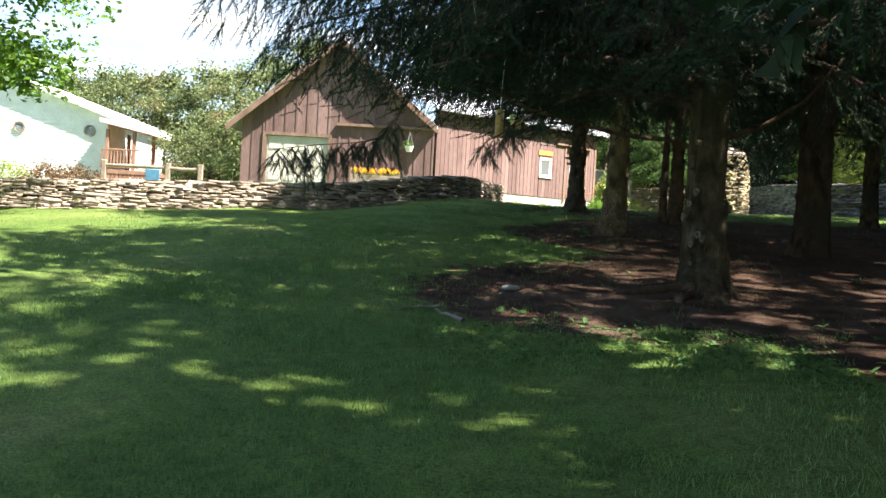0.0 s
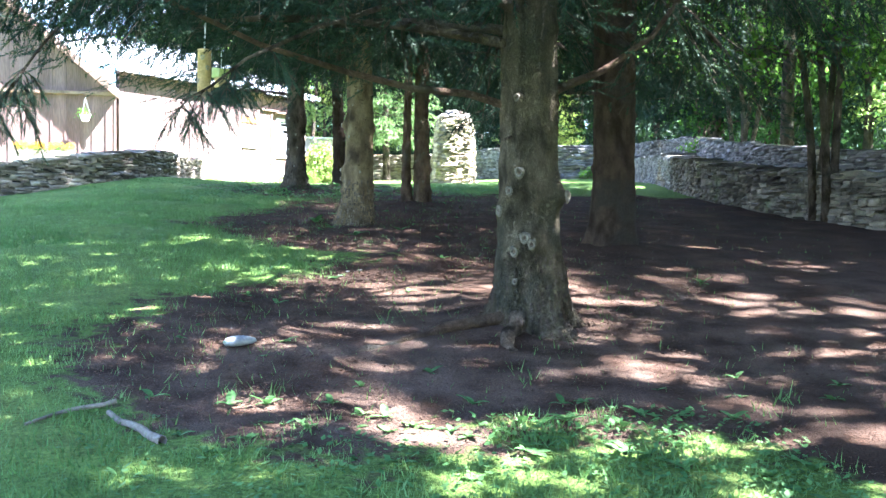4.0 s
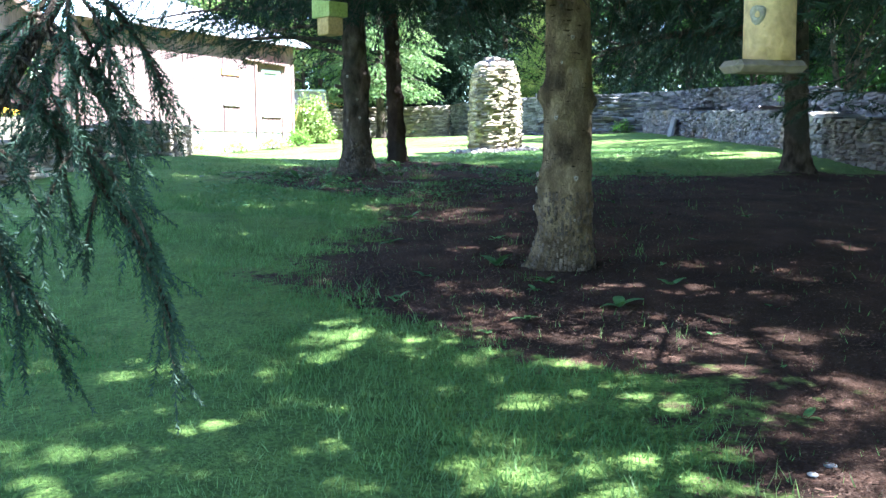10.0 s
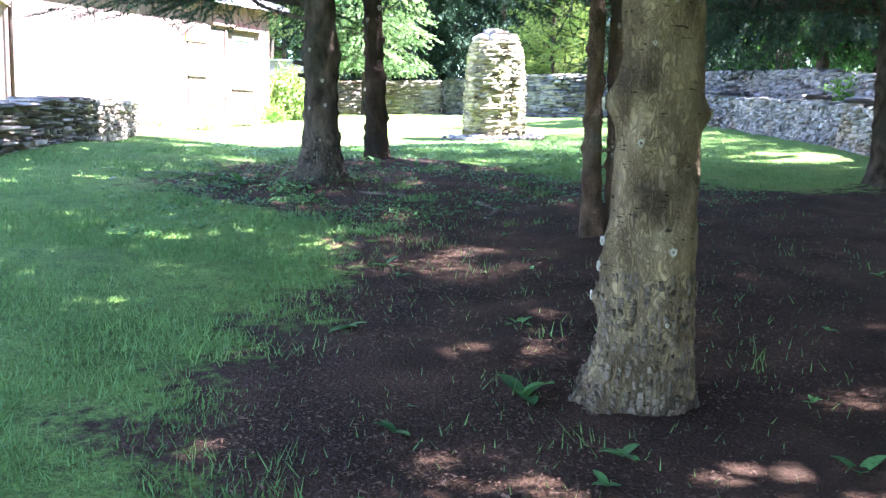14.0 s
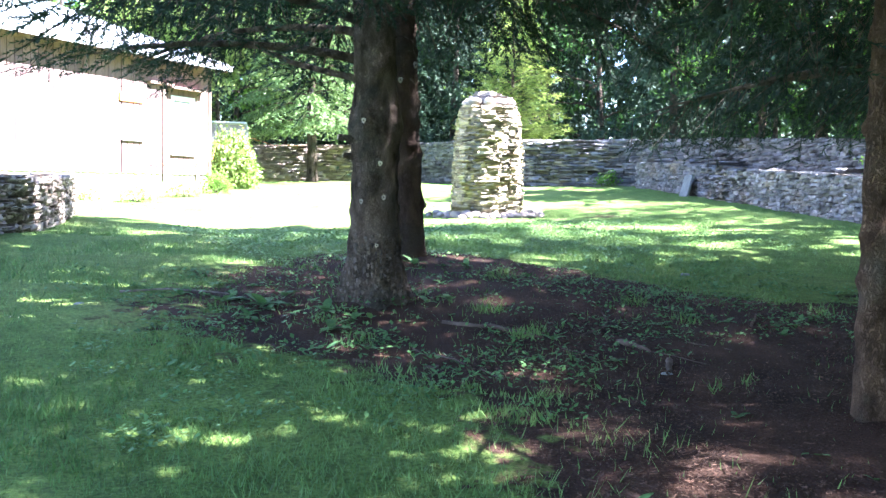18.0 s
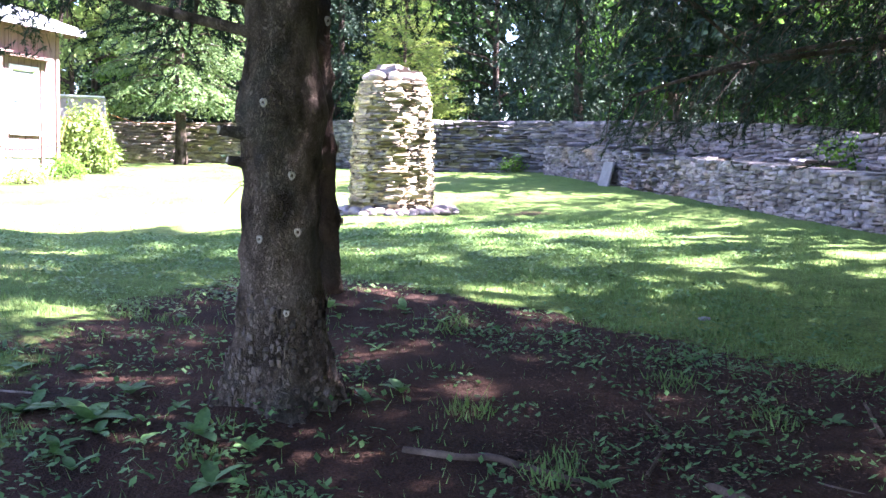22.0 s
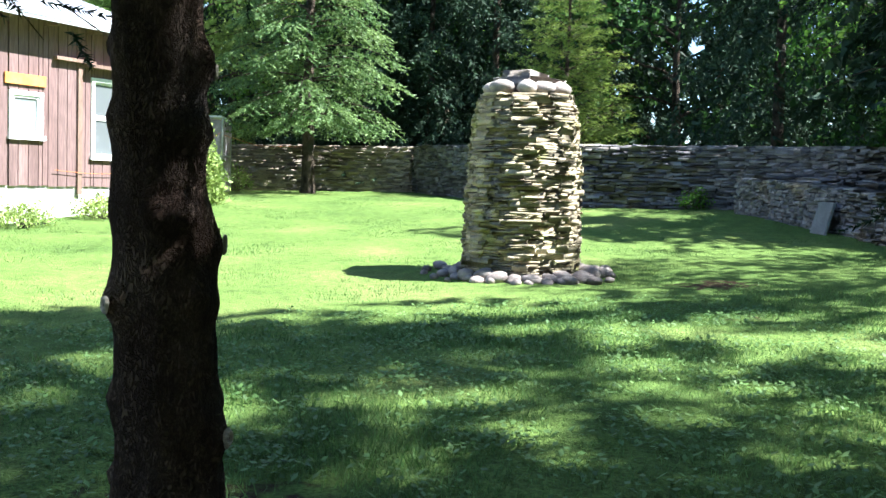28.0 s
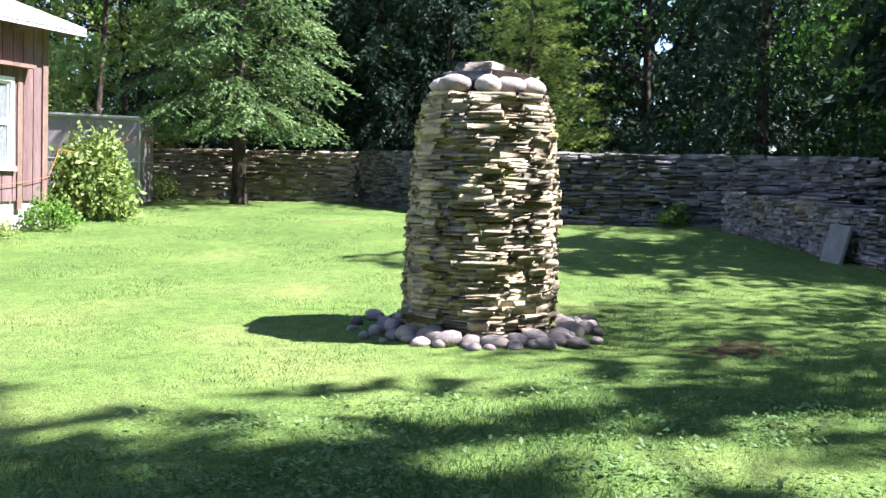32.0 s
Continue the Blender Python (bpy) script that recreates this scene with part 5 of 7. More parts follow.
# the low bough that hangs over the lawn from the old knotty spruce
def hanging_bough(pts, thick, tails, first, east, reach, seed):
    """A long limb of the old spruce, its outer end hung with needle twigs kept clear of the mown strip."""
    r = np.random.default_rng(seed)
    nd, lb = Soup(), Soup()
    base = np.array([3.08, 10.3, gz(3.08, 10.3)])
    p = np.array(pts) - base
    count = len(p)
    lb.add(*tube(p, thick, 6))

    def clad(q, step, size):
        d = np.diff(q, axis=0)
        cum = np.r_[0, np.cumsum(np.linalg.norm(d, axis=1))]
        m = max(3, int(cum[-1] / step))
        w = np.linspace(0.02, cum[-1], m)
        c = np.stack([np.interp(w, cum, q[:, j]) for j in range(3)], -1)
        t = np.stack([np.interp(w, cum[:-1], d[:, j]) for j in range(3)], -1)
        t /= np.linalg.norm(t, axis=1, keepdims=True) + 1e-9
        nd.add(*stamp(FINE[0], FINE[1], c, t + r.normal(0, 0.22, c.shape), r.normal(size=c.shape), size * r.uniform(0.8, 1.2, m)))

    def twig(b, d, ln, sag):
        u = np.linspace(0, 1, 6)
        q = b + d * (ln * u)[:, None]
        q[:, 2] -= sag * ln * u ** 2
        q[:, 0] = (np.maximum if east else np.minimum)(q[:, 0] + base[0], 0.28 if east else -0.14) - base[0]
        lb.add(*tube(q, np.linspace(0.0045, 0.002, 6), 4))
        return q
    for k in range(tails):
        t = first + (count - 1 - first) * (k + r.uniform(0, 1)) / tails
        b = np.array([np.interp(t, range(count), p[:, j]) for j in range(3)])
        az = r.uniform(0, 6.28)
        d = np.array([math.cos(az) * 0.7, math.sin(az) * 0.7, r.uniform(-0.6, 0.0)])
        q = twig(b, d, reach * r.uniform(0.16, 0.34) * (0.75 if b[0] + base[0] > -0.3 else 1.0), r.uniform(0.5, 1.0))
        clad(q, 0.014, 0.105)
        for _ in range(3):
            i = int(r.integers(1, 5))
            az = r.uniform(0, 6.28)
            clad(twig(q[i], np.array([math.cos(az) * 0.8, math.sin(az) * 0.8, -0.35]), r.uniform(0.08, 0.17), 0.7), 0.014, 0.095)
    put("low_bough", nd.mesh("low_bough", M["needles_skylit"]), old_spruce, "long hanging needle twigs")
    put("low_limb", lb.mesh("low_limb", M["bark"]), old_spruce)

hanging_bough([(3.08, 10.3, 4.2), (1.5, 11.0, 4.35), (0.35, 11.25, 3.9), (-0.2, 11.15, 3.15), (-0.36, 10.98, 2.84), (-0.62, 10.88, 2.76), (-1.05, 10.75, 2.70), (-1.5, 10.65, 2.62)],
              [0.026, 0.02, 0.014, 0.010, 0.008, 0.006, 0.005, 0.003], 40, 3.2, False, 1.0, 77)
hanging_bough([(3.08, 10.3, 3.6), (2.2, 9.8, 3.45), (1.5, 9.45, 3.15), (1.08, 9.25, 2.92), (0.9, 9.16, 2.76), (0.74, 9.1, 2.66)],
              [0.03, 0.022, 0.015, 0.009, 0.007, 0.004], 9, 2.6, True, 0.6, 78)


# ---- broadleaf trees and shrubs ----
def leaf_cluster(count, seed, size):
    r = np.random.default_rng(seed)
    v, f = [], []
    for i in range(count):
        c = r.normal(0, 0.33, 3)
        d = r.normal(size=3) + np.array([0.3, 0, -0.4])
        d /= np.linalg.norm(d)
        w = np.cross(d, r.normal(size=3))
        w /= np.linalg.norm(w)
        up = np.cross(d, w)
        ln = size * r.uniform(0.7, 1.2)
        a, b = c - d * ln / 2, c + d * ln / 2
        v += [a, c + w * ln * 0.3 + up * ln * 0.08, b, c - w * ln * 0.3 + up * ln * 0.08]
        f += [(4 * i, 4 * i + 1, 4 * i + 2), (4 * i, 4 * i + 2, 4 * i + 3)]
    return np.array(v), np.array(f)


LEAVES = leaf_cluster(7, 9, 0.36)
FEATHER = leaf_cluster(9, 10, 0.30)


def leafy_meshes(seed, height, spread, low, clusters, leaf, mat, trunk_r=0.14, stems=1, size=0.42, bark="bark"):
    """Trunk with limbs, and a crown of leaf clumps with gaps between its masses."""
    r = np.random.default_rng(seed)
    wood, crown = Soup(), Soup()
    tips = []
    for s in range(stems):
        a0 = s * 2 * math.pi / max(stems, 1) + r.uniform(0, 1)
        ld = np.array([math.cos(a0), math.sin(a0), 0]) * (0.10 if stems > 1 else 0.02)
        t = np.linspace(0, 1, 12)
        p = np.stack([ld[0] * height * t + 0.12 * np.sin(t * 6 + s), ld[1] * height * t + 0.12 * np.cos(t * 5 + s), height * 0.93 * t - 0.1], -1)
        if stems > 1:
            p[:, :2] += ld[:2] * 0.9
        wood.add(*tube(p, trunk_r * (1.15 - 1.05 * t), 9))
        n = int(9 + height * 0.9)
        for k in range(n):
            u = low / height + (1 - low / height) * (k + r.uniform(0, 1)) / n
            b = np.array([np.interp(u, t, p[:, j]) for j in range(3)])
            az = r.uniform(0, 2 * math.pi)
            ln = spread * math.sin(math.pi * (0.18 + 0.75 * (u - low / height) / (1 - low / height + 1e-6))) * r.uniform(0.65, 1.1)
            e = np.linspace(0, 1, 7)
            q = b + np.stack([math.cos(az) * ln * e, math.sin(az) * ln * e, ln * (0.5 * e - 0.35 * e ** 2)], -1) + r.normal(0, 0.04 * ln, (7, 3)) * e[:, None]
            wood.add(*tube(q, trunk_r * 0.36 * (1.05 - e) * (1.2 - u) + 0.006, 5))
            for j in range(5):
                w = r.uniform(0.35, 1.0)
                c = np.array([np.interp(w, e, q[:, m]) for m in range(3)])
                az2 = az + r.uniform(-1.2, 1.2)
                l2 = 0.35 * ln * r.uniform(0.5, 1.2)
                d2 = c + np.array([math.cos(az2) * l2, math.sin(az2) * l2, r.uniform(-0.2, 0.4) * l2])
                wood.add(*tube(np.array([c, (c + d2) / 2 + r.normal(0, 0.04, 3), d2]), [0.014, 0.009, 0.004], 4))
                tips.append(d2)
            tips.append(q[-1])
    tips = np.array(tips)
    per = max(1, clusters // len(tips))
    o = np.repeat(tips, per, 0)
    o = o + r.normal(0, 1, o.shape) * np.array([0.30, 0.30, 0.20]) * spread * 0.42
    d = r.normal(size=o.shape)
    crown.add(*stamp(leaf[0], leaf[1], o, d, r.normal(size=o.shape), size * r.uniform(0.6, 1.25, len(o))))
    return wood.mesh("trunk", M[bark]), crown.mesh("crown", M[mat])


def leafy(name, label, x, y, meshes, turn=0.0, scale=1.0, group="", sz=1.0, category="tree"):
    root = thing(name, label, category, pose(x, y, gz(x, y), 0, 0, turn) @ Matrix.Diagonal((scale, scale, scale * sz, 1)), group)
    put("trunk", meshes[0], root)
    put("crown", meshes[1], root)
    return root


BROAD = {
    "maple": leafy_meshes(201, 9, 3.6, 2.6, 900, LEAVES, "leaf", size=0.64),
    "glade": leafy_meshes(209, 8.5, 3.4, 1.9, 1500, LEAVES, "leaf_sunlit", size=0.46),
    "dark": leafy_meshes(202, 9, 3.4, 1.2, 900, LEAVES, "leaf_dark", size=0.64),
    "ash": leafy_meshes(203, 8, 2.6, 1.5, 1100, FEATHER, "leaf_light", 0.09),
    "stem_cluster": leafy_meshes(204, 7.5, 2.2, 2.4, 1300, LEAVES, "leaf", 0.06, 4, 0.40),
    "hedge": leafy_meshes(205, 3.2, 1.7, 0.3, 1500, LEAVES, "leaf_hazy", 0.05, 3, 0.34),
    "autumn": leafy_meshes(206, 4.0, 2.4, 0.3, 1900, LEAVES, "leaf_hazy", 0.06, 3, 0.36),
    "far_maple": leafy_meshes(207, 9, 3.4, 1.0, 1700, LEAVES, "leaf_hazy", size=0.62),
    "yard_maple": leafy_meshes(208, 9, 3.6, 2.6, 5200, FEATHER, "leaf", size=0.36),
}
leafy("maple_tree", "leafy green maple at the edge of the lawn", -10.4, 17.6, BROAD["yard_maple"], 30, 1.25, sz=0.8)
leafy("multi_stem_tree", "slender multi-stemmed tree against the bench wall", 9.72, 16.35, BROAD["stem_cluster"], 10)

# ---- woods behind the walls ----
def far_spruce_meshes(seed, height, low, reach, fine_to, mat, upper=0.6, size=0.66, dense=2.6, spray=None, hang=0.8, limbs=True):
    nd, lb = spruce_crown(seed, height, low, reach, fine_to, dense=9.0, hang=hang, lower_step=0.38, zmin=low - 0.6, upper=upper, coarse=spray, coarse_size=size, coarse_dense=dense)
    tr, *_ = trunk_mesh(seed, 0.17, height, M["bark"], 0.05, rings=24, sides=12)
    return tr, lb.mesh("branchwork", M["bark"]) if limbs else None, nd.mesh("crown", M[mat])


def far_spruce(label, x, y, meshes, turn=0, scale=1.0, group="spruces behind the walls"):
    root = thing("spruce_tree", label, "tree", pose(x, y, gz(x, y), 0, 0, turn) @ Matrix.Diagonal((scale, scale, scale, 1)), group)
    put("trunk", meshes[0], root)
    if meshes[1]:
        put("branchwork", meshes[1], root)
    put("crown", meshes[2], root)


SUNNY = far_spruce_meshes(301, 12, 1.9, 2.6, 0.0, "needles_sunlit", 0.46, 0.5, 7.5, needle_spray(14, 5, 0.28, 0.11, 0.7), 0.4)
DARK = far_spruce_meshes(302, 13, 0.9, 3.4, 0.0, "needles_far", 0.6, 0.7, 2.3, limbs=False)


def young_pine():
    r = np.random.default_rng(311)
    nd, lb = Soup(), Soup()
    h, az = 0.5, 0.0
    while h < 6.6:
        for k in range(6):
            az += 2 * math.pi / 6 + r.uniform(-0.3, 0.3)
            ln = 2.0 * (1 - h / 7.4) * r.uniform(0.7, 1.1) + 0.25
            bough(r, nd, lb, np.array([0, 0, h + r.uniform(-0.15, 0.15)]), az, ln, 0.5, 0.2, PINE, 0.34, 8.0, 0.05, 0.15, 0.016, 0.3)
        h += 0.36
    tr, *_ = trunk_mesh(312, 0.09, 7, M["bark"], 0.02, rings=20, sides=10)
    return tr, lb.mesh("branchwork", M["bark"]), nd.mesh("crown", M["needles_yellow"])


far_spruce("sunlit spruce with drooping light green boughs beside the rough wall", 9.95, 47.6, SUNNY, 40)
far_spruce("yellow-green young pine behind the tall wall", 16.6, 46.2, young_pine(), 15, 1.0)
for k, (x, y, s) in enumerate(((13.2, 53.5, 1.0), (16.8, 55.5, 1.15), (20.5, 50.5, 1.1), (12.0, 58.0, 1.1), (24.6, 45.6, 1.15), (22.5, 56.0, 1.2), (27.5, 49.0, 1.2), (9.3, 60.0, 1.1), (29.0, 38.5, 1.1), (32.0, 44.0, 1.2), (22.0, 31.0, 1.0), (6.0, 63.0, 1.2), (14.3, 50.4, 0.8), (16.0, 49.6, 0.95), (12.6, 51.6, 0.85), (20.6, 42.6, 1.0))):
    far_spruce("dark spruce in the woods behind the stone walls", x, y, DARK, 61 * k, s)
for k, (kind, x, y, s) in enumerate((("ash", 7.9, 53.2, 1.05), ("ash", 5.6, 52.5, 1.35), ("ash", 7.3, 51.0, 1.2), ("maple", 9.5, 56.0, 1.0), ("dark", 21.2, 47.8, 1.05), ("dark", 22.6, 41.0, 1.0), ("maple", 15.2, 57.5, 1.0),
                                    ("dark", 25.5, 39.5, 1.0), ("dark", 19.8, 33.0, 0.8), ("dark", 23.0, 36.0, 0.95), ("dark", 18.2, 50.5, 1.0), ("glade", 15.4, 13.6, 1.1), ("stem_cluster", 13.4, 14.0, 1.2), ("glade", 17.0, 17.4, 1.1), ("glade", 17.6, 21.8, 1.1), ("glade", 15.2, 8.6, 1.0), ("dark", 21.5, 26.5, 1.0), ("ash", 18.3, 24.0, 1.2), ("ash", 16.6, 20.8, 1.1), ("ash", 20.6, 29.5, 1.2), ("ash", 23.5, 29.0, 1.3),
                                    ("stem_cluster", 20.0, 37.6, 1.0), ("stem_cluster", 21.5, 35.0, 1.1), ("stem_cluster", 16.2, 28.7, 1.2), ("dark", 26.0, 31.5, 0.95), ("ash", 18.6, 17.2, 1.0), ("stem_cluster", 14.2, 12.0, 1.0), ("maple", 3.0, 58.5, 1.1), ("dark", 12.5, 62.0, 1.2), ("dark", 30.0, 33.0, 1.0))):
    names = {"glade": ("maple_tree", "sunlit yellow-green leafy tree behind the bench wall"), "ash": ("ash_tree", "pale feathery-leaved tree behind the walls"), "maple": ("maple_tree", "bright green leafy tree in the woods"), "dark": ("broadleaf_tree", "dark dense leafy tree behind the wall"), "stem_cluster": ("multi_stem_tree", "slender stems with sparse leaves behind the wall")}[kind]
    leafy(names[0], names[1], x, y, BROAD[kind], 53 * k, s, "woods behind the walls")
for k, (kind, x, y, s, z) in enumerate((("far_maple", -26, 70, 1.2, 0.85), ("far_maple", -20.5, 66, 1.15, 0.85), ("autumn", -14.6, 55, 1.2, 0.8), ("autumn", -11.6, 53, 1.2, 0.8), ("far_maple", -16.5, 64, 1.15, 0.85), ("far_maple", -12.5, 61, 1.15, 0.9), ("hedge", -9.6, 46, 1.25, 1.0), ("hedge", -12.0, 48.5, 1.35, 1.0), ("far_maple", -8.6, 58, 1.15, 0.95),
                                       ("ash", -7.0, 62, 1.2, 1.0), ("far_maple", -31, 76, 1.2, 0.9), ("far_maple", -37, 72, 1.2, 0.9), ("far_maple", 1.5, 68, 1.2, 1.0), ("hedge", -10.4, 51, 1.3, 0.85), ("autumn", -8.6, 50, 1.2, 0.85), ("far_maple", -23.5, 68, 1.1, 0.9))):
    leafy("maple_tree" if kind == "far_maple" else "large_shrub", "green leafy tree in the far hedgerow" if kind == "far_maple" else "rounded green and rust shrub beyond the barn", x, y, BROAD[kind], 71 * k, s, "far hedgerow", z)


def deep_woods():
    nd, lb = spruce_crown(303, 14, 0.6, 3.8, 0.0, upper=0.8, coarse=BULK, coarse_size=1.1, coarse_dense=1.4, zmin=0.3)
    tr, *_ = trunk_mesh(303, 0.17, 14, M["bark"], 0.05, rings=10, sides=8)
    meshes = (tr, None, nd.mesh("crown", M["needles_far"]))
    for k in range(24):
        a = radians(7 + k * 3.9)
        rad = 64 + 8 * math.sin(k * 2.3)
        far_spruce("dark spruce in the deep woods", 4 + rad * math.sin(a), 6 + rad * math.cos(a), meshes, 37 * k, 1.1 + 0.2 * math.sin(k * 1.7), "deep woods")


deep_woods()


def low_shrub(label, x, y, w, h, mat, seed, n=420, size=0.2, bloom=None):
    r = np.random.default_rng(seed)
    root = thing("shrub", label, "shrub", pose(x, y, gz(x, y)))
    d = r.normal(size=(n, 3))
    d /= np.linalg.norm(d, axis=1, keepdims=True)
    d[:, 2] = np.abs(d[:, 2])
    rad = r.uniform(0.55, 1.0, (n, 1)) ** 0.5 * (1 + 0.18 * np.sin(4 * np.arctan2(d[:, 1:2], d[:, 0:1]) + seed))
    o = d * rad * np.array([w, w, h]) * 0.92 + np.array([0, 0, 0.06])
    lf = Soup()
    lf.add(*stamp(LEAVES[0], LEAVES[1], o, r.normal(size=o.shape), r.normal(size=o.shape), size * r.uniform(0.7, 1.3, n)))
    put("leaves", lf.mesh("leaves", M[mat]), root)
    st = Soup()
    for k in range(14):
        q = np.array([[0, 0, -0.05], o[k] * 0.5, o[k] * 0.9])
        st.add(*tube(q, [0.014, 0.009, 0.004], 4))
    put("branchwork", st.mesh("branchwork", M["bark"]), root)
    if bloom:
        pick = o[(d[:, 2] > 0.05)][:bloom]
        head = Soup()
        hv, hf = leaf_cluster(22, seed, 0.5)
        head.add(*stamp(hv, hf, pick * 1.04 + np.array([0, 0, 0.03]), r.normal(size=pick.shape), r.normal(size=pick.shape), np.full(len(pick), 0.14)))
        put("bloom_cluster", head.mesh("bloom_cluster", M["bloom"]), root, "faded cream-pink flower heads")
    return root


low_shrub("full hydrangea with fading flower heads by the barn corner", 6.55, 44.05, 0.75, 1.5, "leaf_lime", 401, 900, 0.34, 16)
low_shrub("low green perennials along the foundation", 5.75, 42.1, 0.45, 0.42, "leaf", 402, 160, 0.2)
low_shrub("low pale perennials along the foundation", 4.7, 41.0, 0.55, 0.3, "leaf_light", 403, 170, 0.18)
low_shrub("low pale perennials along the foundation", 3.4, 39.8, 0.5, 0.28, "leaf_light", 404, 150, 0.18)
low_shrub("low pale perennials along the foundation", 2.2, 38.6, 0.6, 0.3, "leaf_light", 405, 170, 0.18)
low_shrub("small weedy shrub at the rough wall", 8.55, 49.9, 0.45, 0.6, "leaf_light", 406, 140, 0.2)
low_shrub("small green shrub growing at the foot of the wall", 16.2, 39.7, 0.35, 0.4, "leaf", 407, 100, 0.18)
low_shrub("reddish barberry shrub behind the low wall", -13.4, 35.0, 1.1, 0.85, "leaf_red", 408, 420, 0.22)
low_shrub("reddish barberry shrub behind the low wall", -14.8, 35.5, 1.0, 0.9, "leaf_red", 409, 380, 0.22)
low_shrub("yellow-green shrub behind the low wall", -16.2, 35.2, 1.2, 0.9, "leaf_light", 410, 420, 0.22)
low_shrub("yellow-green shrub behind the low wall", -18.0, 35.8, 1.2, 0.8, "leaf_light", 411, 380, 0.22)
low_shrub("fern-like green shrub on the terrace wall", 14.6, 28.6, 0.6, 1.15, "leaf", 412, 220, 0.22)

# ---- barn ----
BX, BY, BZ = -0.85, 36.6, 3.0          # meeting corner of the gable front and the wing
WU = Vector((0.7334, 0.6798, 0))        # along the wing wall
WN = Vector((0.6798, -0.7334, 0))       # out of the wing wall


def strips(width, zb, ztop, holes, pitch=None):
    """Cuts a wall of that width into upright strips, leaving the holes (s0, s1, z0, z1) open."""
    cuts = {0.0, width}
    for s0, s1, *_ in holes:
        cuts |= {s0, s1}
    if pitch:
        s = 0.0
        while s < width:
            cuts.add(round(s, 3))
            s += pitch
    cuts = sorted(c for c in cuts if 0 <= c <= width)
    keep = [cuts[0]]
    for c in cuts[1:]:
        if c - keep[-1] > 0.02:
            keep.append(c)
    out = []
    for a, b in zip(keep, keep[1:]):
        mid = (a + b) / 2
        low = zb
        for s0, s1, z0, z1 in sorted((h for h in holes if h[0] - 1e-3 < mid < h[1] + 1e-3), key=lambda h: h[2]):
            if z0 > low + 0.01:
                out.append((a, b, low, z0, False))
            low = z1
        out.append((a, b, low, None, True))
    return out


def slab_piece(s0, s1, z0, z1a, z1b, t0, t1):
    """A board in wall coordinates: along s, out along -y between t0 and t1."""
    return [(s0, -t0, z0), (s1, -t0, z0), (s1, -t1, z0), (s0, -t1, z0), (s0, -t0, z1a), (s1, -t0, z1b), (s1, -t1, z1b), (s0, -t1, z1a)]


def clad_wall(name, parent, frame_m, width, zb, ztop, holes, pitch, gap=0.012, batten=None, label=""):
    back = Soup()
    for a, b, z0, z1, top in strips(width, zb, ztop, holes):
        n = max(1, int((b - a) / 0.8))
        for k in range(n):
            u0, u1 = a + (b - a) * k / n, a + (b - a) * (k + 1) / n
            back.add(slab_piece(u0, u1, z0, ztop(u0) if top else z1, ztop(u1) if top else z1, -0.14, 0.0), BOXF)
    wall = put(name, back.mesh(name, M["siding_dark"]), parent, label, frame_m)
    r = np.random.default_rng(len(name))
    for a, b, z0, z1, top in strips(width, zb, ztop, holes, pitch):
        if b - a < 0.03:
            continue
        za, zc = (ztop(a + gap / 2), ztop(b - gap / 2)) if top else (z1, z1)
        t = 0.022 + r.uniform(0, 0.004)
        v = slab_piece(a + gap / 2, b - gap / 2, z0 - r.uniform(0, 0.02), za, zc, 0.002, t)
        put("board", mesh_of("board", v, BOXF, M["siding"]), wall)
        if batten:
            v = slab_piece(b - batten / 2, b + batten / 2, z0 - r.uniform(0, 0.02), za if not top else ztop(b), zc if not top else ztop(b), t + 0.002, t + 0.022)
            put("batten", mesh_of("batten", v, BOXF, M["siding"]), wall)
    return wall


def window(parent, frame_m, s0, s1, z0, z1, sash=True, fr=0.07):
    """A window unit in a wall: frame, sill, sashes and panes."""
    win = put("window", mesh_of("window", slab_piece(s0, s1, z1 - fr, z1, z1, -0.02, 0.05), BOXF, M["white"]), parent, "white painted window", frame_m)
    for a, b, c, d in ((s0, s0 + fr, z0, z1 - fr), (s1 - fr, s1, z0, z1 - fr)):
        put("jamb", mesh_of("jamb", slab_piece(a, b, c, d, d, -0.02, 0.048), BOXF, M["white"]), win)
    put("sill", mesh_of("sill", slab_piece(s0 - 0.03, s1 + 0.03, z0 - 0.05, z0 + 0.02, z0 + 0.02, -0.02, 0.08), BOXF, M["white"]), win)
    mid = (z0 + z1) / 2
    rows = [(z0 + 0.02, mid), (mid, z1 - fr)] if sash else [(z0 + 0.02, z1 - fr)]
    for a, b in rows:
        off = -0.012 if a > z0 + 0.1 else 0.0
        for c in ((s0 + fr, s1 - fr, a, a + 0.045), (s0 + fr, s1 - fr, b - 0.045, b), (s0 + fr, s0 + fr + 0.04, a + 0.045, b - 0.045), (s1 - fr - 0.04, s1 - fr, a + 0.045, b - 0.045)):
            put("sash_rail", mesh_of("sash_rail", slab_piece(c[0], c[1], c[2], c[3], c[3], -0.01 + off, 0.025 + off), BOXF, M["white"]), win)
        pane = put("pane", mesh_of("pane", slab_piece(s0 + fr + 0.03, s1 - fr - 0.03, a + 0.04, b - 0.04, b - 0.04, 0.0 + off, 0.006 + off), BOXF, M["glass"]), win)
        pane.visible_shadow = False
    put("room_shade", mesh_of("room_shade", slab_piece(s0 - 0.1, s1 + 0.1, z0 - 0.1, z1 + 0.1, z1 + 0.1, -0.62, -0.6), BOXF, M["interior"]), win)
    return win


